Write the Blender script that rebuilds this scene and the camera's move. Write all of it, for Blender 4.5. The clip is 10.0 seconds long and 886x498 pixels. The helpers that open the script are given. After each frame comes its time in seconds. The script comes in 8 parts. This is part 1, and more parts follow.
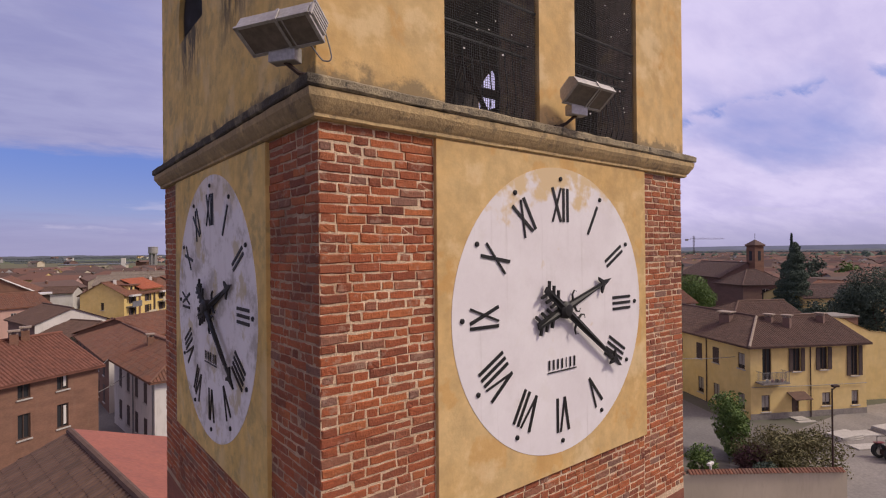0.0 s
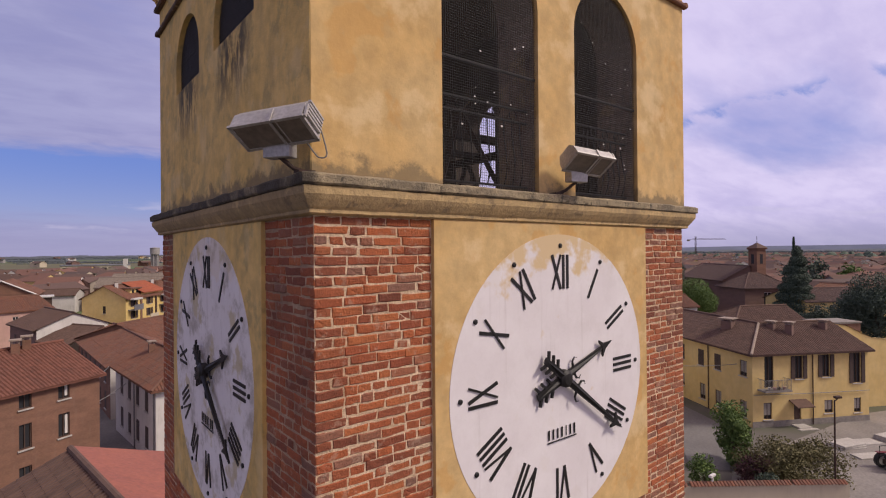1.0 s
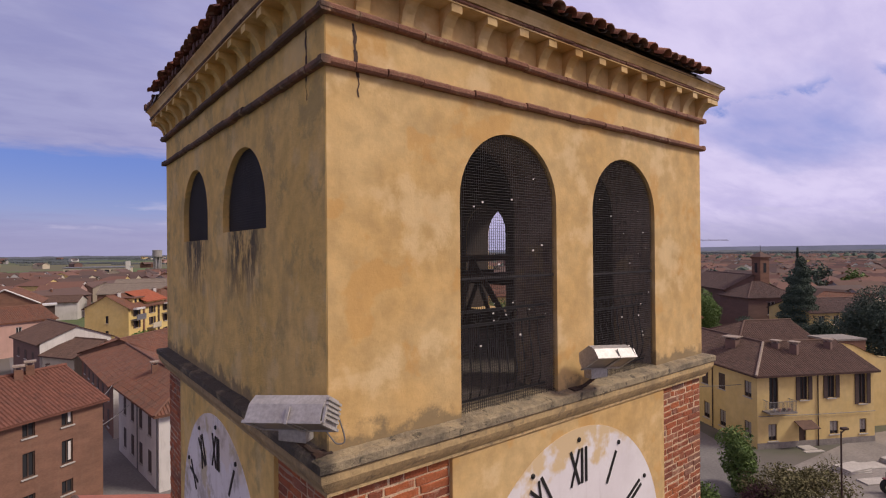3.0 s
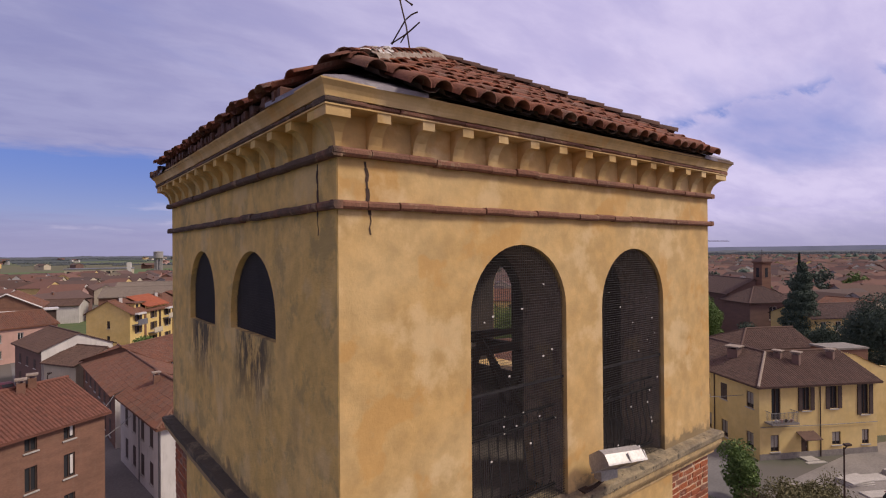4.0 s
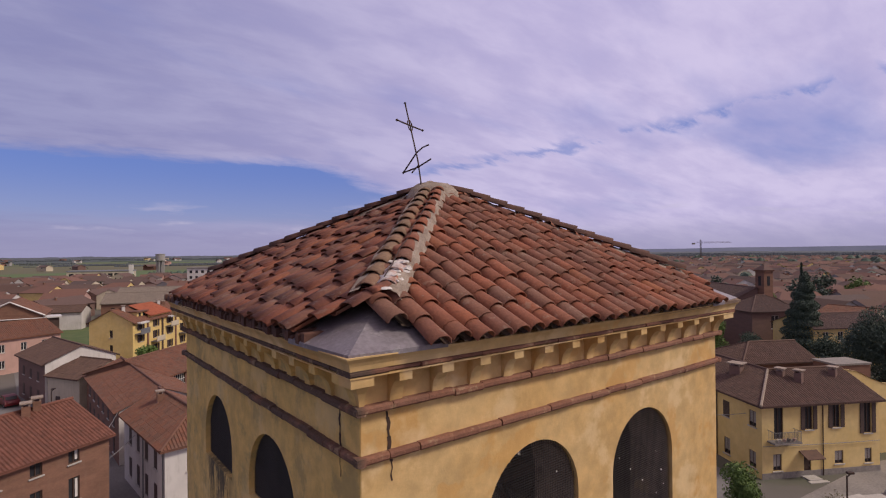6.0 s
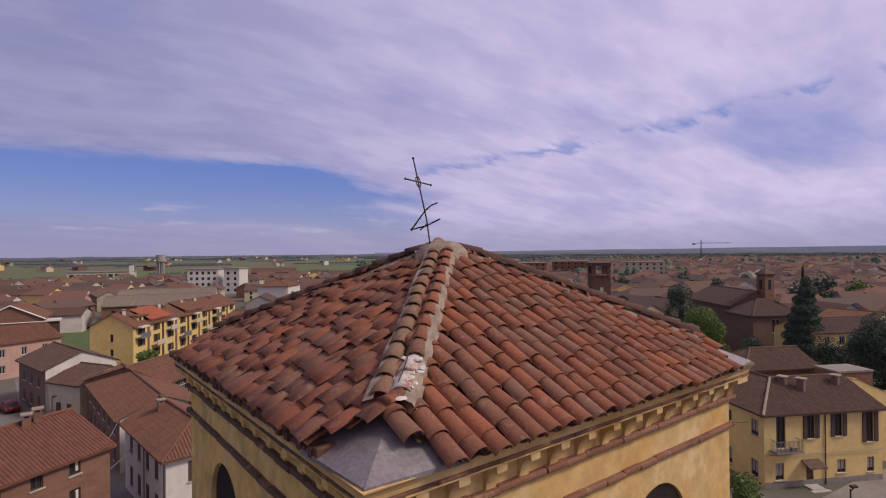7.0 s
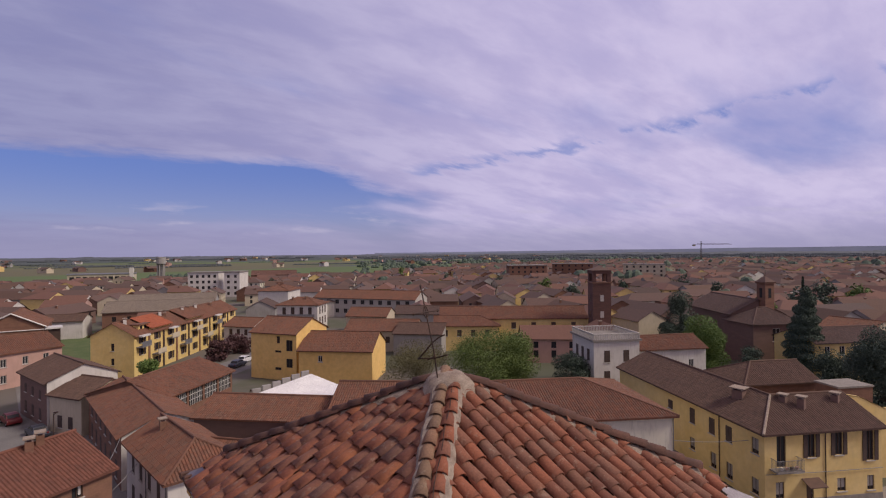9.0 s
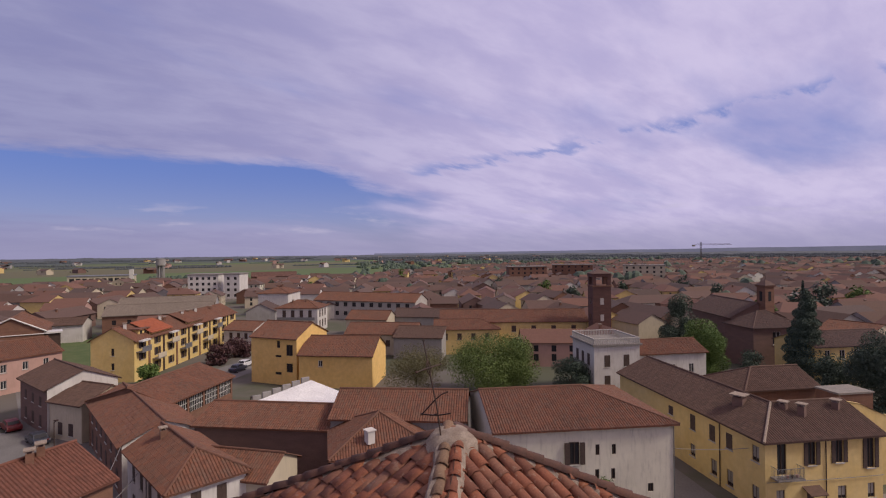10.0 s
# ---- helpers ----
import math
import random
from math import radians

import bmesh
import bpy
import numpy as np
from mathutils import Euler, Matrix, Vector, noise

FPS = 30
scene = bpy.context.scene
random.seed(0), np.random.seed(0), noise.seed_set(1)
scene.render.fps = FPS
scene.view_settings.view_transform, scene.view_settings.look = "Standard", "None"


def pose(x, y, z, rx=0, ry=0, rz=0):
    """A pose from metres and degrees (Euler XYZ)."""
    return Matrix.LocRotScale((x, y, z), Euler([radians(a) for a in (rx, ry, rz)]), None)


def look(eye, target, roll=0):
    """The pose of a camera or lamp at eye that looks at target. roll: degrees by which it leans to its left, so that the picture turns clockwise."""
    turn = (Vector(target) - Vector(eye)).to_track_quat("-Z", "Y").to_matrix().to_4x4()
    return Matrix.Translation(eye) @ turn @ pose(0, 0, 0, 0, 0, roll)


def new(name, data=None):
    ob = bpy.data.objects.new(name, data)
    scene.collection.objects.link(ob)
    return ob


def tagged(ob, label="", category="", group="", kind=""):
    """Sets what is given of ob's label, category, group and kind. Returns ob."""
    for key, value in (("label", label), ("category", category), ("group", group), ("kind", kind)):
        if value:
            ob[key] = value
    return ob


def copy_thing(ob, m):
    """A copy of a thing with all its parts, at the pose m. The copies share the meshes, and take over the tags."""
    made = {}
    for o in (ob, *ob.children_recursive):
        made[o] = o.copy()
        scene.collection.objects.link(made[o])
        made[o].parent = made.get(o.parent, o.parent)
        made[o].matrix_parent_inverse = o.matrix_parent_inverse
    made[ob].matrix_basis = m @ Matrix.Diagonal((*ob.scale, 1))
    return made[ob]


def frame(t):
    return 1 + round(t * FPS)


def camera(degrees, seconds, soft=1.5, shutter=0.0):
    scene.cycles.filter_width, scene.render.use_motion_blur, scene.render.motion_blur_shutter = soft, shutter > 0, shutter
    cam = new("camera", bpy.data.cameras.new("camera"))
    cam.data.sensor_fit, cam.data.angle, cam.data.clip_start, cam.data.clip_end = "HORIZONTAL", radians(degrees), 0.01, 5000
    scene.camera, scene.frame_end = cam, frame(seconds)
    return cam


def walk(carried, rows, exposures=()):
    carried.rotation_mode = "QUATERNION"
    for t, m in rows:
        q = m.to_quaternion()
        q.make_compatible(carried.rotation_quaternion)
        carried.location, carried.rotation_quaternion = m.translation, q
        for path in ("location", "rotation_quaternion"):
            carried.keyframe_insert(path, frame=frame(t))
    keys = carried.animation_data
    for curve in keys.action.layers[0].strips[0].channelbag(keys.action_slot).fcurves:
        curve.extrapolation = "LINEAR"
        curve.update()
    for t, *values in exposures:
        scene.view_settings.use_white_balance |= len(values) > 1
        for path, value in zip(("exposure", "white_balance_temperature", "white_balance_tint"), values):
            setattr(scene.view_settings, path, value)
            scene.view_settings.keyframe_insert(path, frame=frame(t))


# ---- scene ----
cam = camera(81.4, 10.0, 1.15)
PATH = [
    (0, (-1.491, -3.296, 15.239), (-0.255, -1.724, 15.246), -0.5),
    (0.5, (-1.455, -3.299, 15.535), (-0.221, -1.725, 15.542), -0.5),
    (1, (-1.433, -3.279, 15.9), (-0.201, -1.703, 15.907), -0.5),
    (1.5, (-1.415, -3.253, 16.327), (-0.186, -1.676, 16.335), -0.5),
    (2, (-1.411, -3.186, 16.826), (-0.182, -1.608, 16.834), -0.5),
    (2.5, (-1.429, -3.146, 17.287), (-0.201, -1.567, 17.294), -0.5),
    (4, (-1.494, -3.052, 18.701), (-0.27, -1.47, 18.709), -0.5),
    (4.5, (-1.537, -3.045, 19.14), (-0.314, -1.463, 19.147), -0.5),
    (5, (-1.594, -3.056, 19.603), (-0.372, -1.472, 19.611), -0.5),
    (5.5, (-1.625, -3.048, 20.007), (-0.405, -1.463, 20.016), -0.5),
    (6, (-1.649, -3.07, 20.416), (-0.429, -1.485, 20.425), -0.5),
    (7.5, (-1.677, -2.875, 21.608), (-0.458, -1.289, 21.617), -0.5),
    (8, (-1.679, -2.883, 22.048), (-0.461, -1.297, 22.057), -0.5),
    (8.5, (-1.717, -2.923, 22.475), (-0.498, -1.337, 22.483), -0.6),
    (9, (-1.803, -2.961, 22.944), (-0.584, -1.376, 22.953), -0.5),
    (9.5, (-1.795, -2.948, 23.316), (-0.576, -1.363, 23.326), -0.5),
    (10, (-1.837, -2.95, 23.698), (-0.617, -1.365, 23.708), -0.6),
]
walk(cam, [(t, look(eye, target, roll)) for t, eye, target, roll in PATH], ((0.0, 0.13), (2.5, 0.12), (4.5, 0.03), (6.0, -0.06), (10.0, -0.10)))

# ---- world, sun, exposure ----
SUN_WAY = Vector((0.9, -1.0, 1.3)).normalized()
scene.view_settings.exposure = 0.0
world = bpy.data.worlds.new("sky")
scene.world = world
world.use_nodes = True


def node(tree, kind, **values):
    n = tree.nodes.new(kind)
    for key, value in values.items():
        if key in n.inputs:
            n.inputs[key].default_value = value
    return n


def math_node(tree, op, a, b=None, clamp=False):
    n = tree.nodes.new("ShaderNodeMath")
    n.operation, n.use_clamp = op, clamp
    for i, v in enumerate((a, b)):
        if v is None:
            continue
        if isinstance(v, (int, float)):
            n.inputs[i].default_value = v
        else:
            tree.links.new(v, n.inputs[i])
    return n.outputs[0]


def step_node(tree, value, lo, hi):
    n = tree.nodes.new("ShaderNodeMapRange")
    n.interpolation_type = "SMOOTHSTEP"
    n.inputs["From Min"].default_value, n.inputs["From Max"].default_value = lo, hi
    tree.links.new(value, n.inputs["Value"])
    return n.outputs["Result"]


def mix_node(tree, fac, a, b, blend="MIX"):
    n = tree.nodes.new("ShaderNodeMix")
    n.data_type, n.blend_type = "RGBA", blend
    for sock, v in ((n.inputs["Factor"], fac), (n.inputs["A"], a), (n.inputs["B"], b)):
        if sock.type == "VALUE" and isinstance(v, (int, float)):
            sock.default_value = v
        elif isinstance(v, tuple):
            sock.default_value = (*v, 1)
        else:
            tree.links.new(v, sock)
    return n.outputs["Result"]


def build_sky():
    t = world.node_tree
    t.nodes.clear()
    out, back = t.nodes.new("ShaderNodeOutputWorld"), t.nodes.new("ShaderNodeBackground")
    sky = t.nodes.new("ShaderNodeTexSky")
    sky.sky_type, sky.sun_disc = "NISHITA", False
    sky.sun_elevation, sky.sun_rotation = math.asin(SUN_WAY.z), math.atan2(SUN_WAY.x, SUN_WAY.y)
    sky.air_density, sky.dust_density, sky.ozone_density = 1.0, 1.0, 2.0
    where = t.nodes.new("ShaderNodeTexCoord").outputs["Generated"]
    xyz = t.nodes.new("ShaderNodeSeparateXYZ")
    t.links.new(where, xyz.inputs[0])
    x, y, z = xyz.outputs
    high = math_node(t, "ADD", math_node(t, "MAXIMUM", z, 0.0), 0.22)
    flat = t.nodes.new("ShaderNodeCombineXYZ")
    t.links.new(math_node(t, "DIVIDE", x, high), flat.inputs[0])
    t.links.new(math_node(t, "DIVIDE", y, high), flat.inputs[1])
    turn = t.nodes.new("ShaderNodeMapping")
    turn.inputs["Rotation"].default_value = (0, 0, radians(20))
    turn.inputs["Scale"].default_value = (0.8, 1.7, 1)
    t.links.new(flat.outputs[0], turn.inputs[0])
    broad = node(t, "ShaderNodeTexNoise", Scale=0.8, Detail=6.0, Roughness=0.52, Distortion=0.25)
    t.links.new(turn.outputs[0], broad.inputs["Vector"])
    fine = node(t, "ShaderNodeTexNoise", Scale=1.9, Detail=5.0, Roughness=0.50, Distortion=0.15)
    t.links.new(turn.outputs[0], fine.inputs["Vector"])
    grit = node(t, "ShaderNodeTexNoise", Scale=5.5, Detail=7.0, Roughness=0.62, Distortion=0.3)
    t.links.new(turn.outputs[0], grit.inputs["Vector"])
    less_half = lambda v, k: math_node(t, "MULTIPLY", math_node(t, "SUBTRACT", v, 0.5), k)
    # the sheet of cloud ends low over the plain to the north-west, in a ragged edge
    side = math_node(t, "SUBTRACT", math_node(t, "MULTIPLY", x, 0.786), math_node(t, "MULTIPLY", y, 0.618))
    wavy = math_node(t, "ADD", math_node(t, "ADD", z, less_half(broad.outputs[0], 0.05)), less_half(grit.outputs[0], 0.035))
    dip = math_node(t, "MULTIPLY", step_node(t, side, -0.30, -0.05), 0.055)
    wavy = math_node(t, "ADD", wavy, dip)
    band = math_node(t, "MULTIPLY", step_node(t, wavy, 0.020, 0.085), math_node(t, "SUBTRACT", 1.0, step_node(t, wavy, 0.150, 0.178)))
    west = math_node(t, "SUBTRACT", 1.0, step_node(t, math_node(t, "ADD", side, less_half(fine.outputs[0], 0.25)), -0.20, 0.02))
    gap = math_node(t, "MULTIPLY", band, west)
    cover = math_node(t, "ADD", step_node(t, broad.outputs[0], 0.15, 0.50), less_half(fine.outputs[0], 0.30))
    # a narrow rift that climbs to the right, broken into patches
    line = math_node(t, "ABSOLUTE", math_node(t, "SUBTRACT", math_node(t, "ADD", math_node(t, "ADD", z, less_half(grit.outputs[0], 0.05)), less_half(fine.outputs[0], 0.09)), math_node(t, "ADD", math_node(t, "MULTIPLY", side, 0.14), 0.168)))
    rift = math_node(t, "SUBTRACT", 1.0, step_node(t, line, 0.000, 0.018))
    rift = math_node(t, "MULTIPLY", math_node(t, "MULTIPLY", rift, step_node(t, side, -0.12, -0.02)), step_node(t, math_node(t, "ADD", fine.outputs[0], less_half(grit.outputs[0], 0.8)), 0.42, 0.62))
    gap = math_node(t, "ADD", gap, math_node(t, "MULTIPLY", rift, 0.6))
    cover = math_node(t, "SUBTRACT", cover, math_node(t, "MULTIPLY", gap, 1.1), clamp=True)
    bright = step_node(t, math_node(t, "ADD", fine.outputs[0], less_half(grit.outputs[0], 0.55)), 0.30, 0.72)
    cloud = mix_node(t, bright, (4.35, 3.95, 6.1), (5.45, 4.95, 6.95))
    cloud = mix_node(t, step_node(t, side, -0.75, 0.30), mix_node(t, 1.0, cloud, (0.58, 0.64, 0.76), "MULTIPLY"), mix_node(t, 1.0, cloud, (1.14, 1.12, 1.13), "MULTIPLY"))
    blue = mix_node(t, step_node(t, z, 0.0, 0.16), (2.9, 3.0, 5.4), (1.25, 1.90, 5.6))
    air = mix_node(t, 0.18, blue, sky.outputs[0])
    colour = mix_node(t, cover, air, cloud)
    haze = math_node(t, "SUBTRACT", 1.0, step_node(t, z, 0.0, 0.075))
    colour = mix_node(t, math_node(t, "MULTIPLY", haze, 0.75), colour, (3.2, 3.0, 4.65))
    # small far heaps of cloud low over the plain
    low = t.nodes.new("ShaderNodeCombineXYZ")
    t.links.new(math_node(t, "MULTIPLY", side, 9.0), low.inputs[0])
    t.links.new(math_node(t, "MULTIPLY", z, 42.0), low.inputs[1])
    heap = node(t, "ShaderNodeTexNoise", Scale=1.0, Detail=6.0, Roughness=0.55)
    t.links.new(low.outputs[0], heap.inputs["Vector"])
    level = math_node(t, "MULTIPLY", step_node(t, z, 0.025, 0.045), math_node(t, "SUBTRACT", 1.0, step_node(t, z, 0.065, 0.10)))
    puffs = math_node(t, "MULTIPLY", step_node(t, heap.outputs[0], 0.54, 0.72), math_node(t, "MULTIPLY", level, 0.6))
    colour = mix_node(t, puffs, colour, (5.3, 4.9, 6.5))
    # overhead and behind, out of view, the sky is tinted warmer for less blue fill
    colour = mix_node(t, step_node(t, z, 0.42, 0.80), colour, mix_node(t, 1.0, colour, (1.12, 1.0, 0.79), "MULTIPLY"))
    ahead = math_node(t, "ADD", math_node(t, "MULTIPLY", x, 0.618), math_node(t, "MULTIPLY", y, 0.786))
    colour = mix_node(t, step_node(t, ahead, 0.25, -0.35), colour, mix_node(t, 1.0, colour, (1.05, 1.0, 0.88), "MULTIPLY"))
    t.links.new(colour, back.inputs["Color"])
    back.inputs["Strength"].default_value = 0.105
    t.links.new(back.outputs[0], out.inputs["Surface"])


build_sky()
sun = new("sun", bpy.data.lights.new("sun", "SUN"))
sun.data.energy, sun.data.angle, sun.data.color = 2.5, radians(13.0), (1.0, 0.89, 0.75)
sun.matrix_world = look(SUN_WAY * 60, (0, 0, 0))

# ---- materials ----
def material(name, base, second, rough=0.8, metal=0.0, big=0.6, small=14.0, bump=0.25, bump_scale=40.0,
             random_from="", random_colours=(), stretch=(1, 1, 1), stain=None, stain_amount=0.0, specks=None, speck_amount=0.0, splash=False, runs_below=(), soot=0.0, patch=None, mottle=None, west_crust_shade=0.0):
    """A surface of two tones: broad blotches and fine grain, with relief. stain: colour of vertical weather streaks;
    specks: colour of lichen spots; random_colours: the tones that single pieces take."""
    m = bpy.data.materials.new(name)
    m.use_nodes = True
    t = m.node_tree
    b = t.nodes["Principled BSDF"]
    place = t.nodes.new("ShaderNodeNewGeometry").outputs["Position"]
    if stretch != (1, 1, 1):
        mp = t.nodes.new("ShaderNodeMapping")
        mp.inputs["Scale"].default_value = stretch
        t.links.new(place, mp.inputs[0])
        place = mp.outputs[0]

    def grain(scale, detail=5.0, rough_noise=0.6, vector=place):
        n = node(t, "ShaderNodeTexNoise", Scale=scale, Detail=detail, Roughness=rough_noise)
        t.links.new(vector, n.inputs["Vector"])
        return n.outputs["Fac"]

    broad, fine = grain(big), grain(small)
    colour = mix_node(t, step_node(t, broad, 0.32, 0.68), base, second)
    if random_from:
        if random_from == "object":
            chance = t.nodes.new("ShaderNodeObjectInfo").outputs["Random"]
        else:
            chance = t.nodes.new("ShaderNodeNewGeometry").outputs["Random Per Island"]
        ramp = t.nodes.new("ShaderNodeValToRGB")
        ramp.color_ramp.interpolation = "LINEAR"
        while len(ramp.color_ramp.elements) < len(random_colours):
            ramp.color_ramp.elements.new(0.5)
        for i, (e, c) in enumerate(zip(ramp.color_ramp.elements, random_colours)):
            e.position, e.color = i / max(1, len(random_colours) - 1), (*c, 1)
        t.links.new(chance, ramp.inputs[0])
        colour = mix_node(t, 0.72, colour, ramp.outputs[0])
    rough_tone = (0.92, 0.918, 0.915) if small < 2 else (0.80, 0.79, 0.78)
    shade = mix_node(t, step_node(t, fine, 0.25, 0.75), rough_tone, (1.05, 1.05, 1.05) if small < 2 else (1.12, 1.11, 1.10))
    colour = mix_node(t, 1.0, colour, shade, "MULTIPLY")
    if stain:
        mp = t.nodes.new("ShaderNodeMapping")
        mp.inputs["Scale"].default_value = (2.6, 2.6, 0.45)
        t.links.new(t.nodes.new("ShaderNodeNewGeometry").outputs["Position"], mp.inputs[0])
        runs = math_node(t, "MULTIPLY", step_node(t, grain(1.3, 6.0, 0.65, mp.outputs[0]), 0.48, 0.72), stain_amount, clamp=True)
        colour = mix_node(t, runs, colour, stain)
    if patch:
        colour = mix_node(t, math_node(t, "MULTIPLY", step_node(t, grain(1.9, 4.0, 0.55), 0.545, 0.60), 0.50), colour, patch)
        colour = mix_node(t, math_node(t, "MULTIPLY", step_node(t, grain(1.25, 6.0, 0.6), 0.52, 0.60), 0.42), colour, (0.72, 0.56, 0.33))
        colour = mix_node(t, math_node(t, "MULTIPLY", step_node(t, grain(5.2, 6.0, 0.65), 0.58, 0.66), 0.35), colour, (0.50, 0.33, 0.14))
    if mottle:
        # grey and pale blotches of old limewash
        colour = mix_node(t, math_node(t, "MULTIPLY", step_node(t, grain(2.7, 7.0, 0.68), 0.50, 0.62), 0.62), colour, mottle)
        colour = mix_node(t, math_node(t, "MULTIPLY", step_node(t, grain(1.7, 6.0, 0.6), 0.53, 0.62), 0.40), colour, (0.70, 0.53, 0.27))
    if west_crust_shade:
        # black lichen on the west side, with some of that side's shade painted in
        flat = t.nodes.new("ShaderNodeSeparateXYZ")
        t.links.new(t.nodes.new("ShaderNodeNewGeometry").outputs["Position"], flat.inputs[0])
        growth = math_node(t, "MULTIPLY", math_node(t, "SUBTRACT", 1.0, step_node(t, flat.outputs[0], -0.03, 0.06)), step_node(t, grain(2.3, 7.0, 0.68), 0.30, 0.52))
        colour = mix_node(t, math_node(t, "MULTIPLY", growth, west_crust_shade), colour, (0.060, 0.050, 0.040))
    if soot:
        dark = math_node(t, "MULTIPLY", step_node(t, grain(0.9, 7.0, 0.68), 0.42, 0.66), soot, clamp=True)
        colour = mix_node(t, dark, colour, (0.085, 0.045, 0.034))
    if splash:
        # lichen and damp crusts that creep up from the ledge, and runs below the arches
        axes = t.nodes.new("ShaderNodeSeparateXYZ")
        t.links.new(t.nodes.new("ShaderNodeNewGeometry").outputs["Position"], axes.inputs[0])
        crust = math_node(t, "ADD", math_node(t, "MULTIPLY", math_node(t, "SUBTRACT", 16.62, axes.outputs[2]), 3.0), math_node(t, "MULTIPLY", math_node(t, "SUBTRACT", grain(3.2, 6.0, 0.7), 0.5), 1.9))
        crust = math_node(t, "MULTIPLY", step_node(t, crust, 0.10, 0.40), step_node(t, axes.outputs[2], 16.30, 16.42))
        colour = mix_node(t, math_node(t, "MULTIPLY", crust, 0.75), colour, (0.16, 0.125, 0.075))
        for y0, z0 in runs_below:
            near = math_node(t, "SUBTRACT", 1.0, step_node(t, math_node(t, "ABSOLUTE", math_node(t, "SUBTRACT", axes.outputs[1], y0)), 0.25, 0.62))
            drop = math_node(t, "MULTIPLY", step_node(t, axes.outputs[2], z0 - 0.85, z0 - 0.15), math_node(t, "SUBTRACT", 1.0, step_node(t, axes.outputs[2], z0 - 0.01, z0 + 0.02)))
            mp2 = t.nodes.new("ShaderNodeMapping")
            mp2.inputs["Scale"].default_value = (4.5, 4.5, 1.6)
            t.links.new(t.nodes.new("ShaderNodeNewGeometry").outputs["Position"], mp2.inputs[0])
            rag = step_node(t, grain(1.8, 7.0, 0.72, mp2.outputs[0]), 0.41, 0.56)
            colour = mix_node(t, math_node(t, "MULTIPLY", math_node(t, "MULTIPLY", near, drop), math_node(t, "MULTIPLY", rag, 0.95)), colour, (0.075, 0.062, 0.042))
    if specks:
        spots = math_node(t, "MULTIPLY", step_node(t, grain(9.0, 3.0, 0.7), 0.58, 0.66), speck_amount, clamp=True)
        colour = mix_node(t, spots, colour, specks)
    t.links.new(colour, b.inputs["Base Color"])
    b.inputs["Metallic"].default_value = metal
    t.links.new(math_node(t, "ADD", math_node(t, "MULTIPLY", fine, 0.2), rough - 0.1, clamp=True), b.inputs["Roughness"])
    if bump:
        bn = node(t, "ShaderNodeBump", Strength=bump, Distance=0.02)
        t.links.new(grain(bump_scale, 6.0, 0.65), bn.inputs["Height"])
        t.links.new(bn.outputs[0], b.inputs["Normal"])
    return m


def glass_material(name, tint, rough=0.08):
    m = bpy.data.materials.new(name)
    m.use_nodes = True
    b = m.node_tree.nodes["Principled BSDF"]
    b.inputs["Base Color"].default_value = (*tint, 1)
    b.inputs["Roughness"].default_value = rough
    b.inputs["Specular IOR Level"].default_value = 0.35
    return m


BRICKS = ((0.15, 0.050, 0.033), (0.35, 0.092, 0.038), (0.52, 0.145, 0.048), (0.43, 0.108, 0.041), (0.56, 0.180, 0.060), (0.32, 0.082, 0.038), (0.44, 0.145, 0.060), (0.24, 0.150, 0.115), (0.42, 0.115, 0.043), (0.20, 0.064, 0.038))
TILES = ((0.16, 0.064, 0.042), (0.26, 0.088, 0.048), (0.31, 0.100, 0.050), (0.22, 0.092, 0.058), (0.20, 0.112, 0.080), (0.28, 0.088, 0.046), (0.23, 0.110, 0.070), (0.19, 0.070, 0.046), (0.35, 0.125, 0.052))
ROOFS = ((0.11, 0.05, 0.033), (0.165, 0.07, 0.041), (0.20, 0.082, 0.045), (0.14, 0.072, 0.047), (0.16, 0.092, 0.062), (0.19, 0.073, 0.04))

BRICK_LOOK = dict(rough=0.9, big=3.0, small=42, bump=0.8, bump_scale=70, random_colours=BRICKS, specks=(0.52, 0.36, 0.26), speck_amount=0.35)
brick_piece = material("brick_piece", (0.38, 0.105, 0.042), (0.25, 0.072, 0.036), random_from="object", soot=0.22, **BRICK_LOOK)
brick_joined = material("brick_joined", (0.38, 0.105, 0.042), (0.25, 0.072, 0.036), random_from="island", soot=0.22, **BRICK_LOOK)
# left-face copies: more soot, and that face's shade put into the colour
sooty_shaded_piece = material("sooty_shaded_brick_piece", (0.38, 0.105, 0.042), (0.25, 0.072, 0.036), random_from="object", soot=0.45, **BRICK_LOOK)
sooty_shaded_joined = material("sooty_shaded_brick_joined", (0.38, 0.105, 0.042), (0.25, 0.072, 0.036), random_from="island", soot=0.45, **BRICK_LOOK)
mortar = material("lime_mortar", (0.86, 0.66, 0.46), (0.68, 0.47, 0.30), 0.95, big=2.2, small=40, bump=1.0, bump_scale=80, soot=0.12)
sooty_shaded_mortar = material("sooty_shaded_lime_mortar", (0.64, 0.46, 0.31), (0.42, 0.28, 0.19), 0.95, big=2.2, small=40, bump=1.0, bump_scale=80, soot=0.45)
shaft_brick = material("shaft_brickwork", (0.28, 0.10, 0.06), (0.22, 0.08, 0.05), 0.92, big=2.0, small=12, bump=0.5, bump_scale=14, stretch=(1, 1, 3.5))
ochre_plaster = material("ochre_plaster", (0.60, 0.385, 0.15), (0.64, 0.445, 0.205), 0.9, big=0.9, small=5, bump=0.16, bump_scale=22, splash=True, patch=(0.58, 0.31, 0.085))
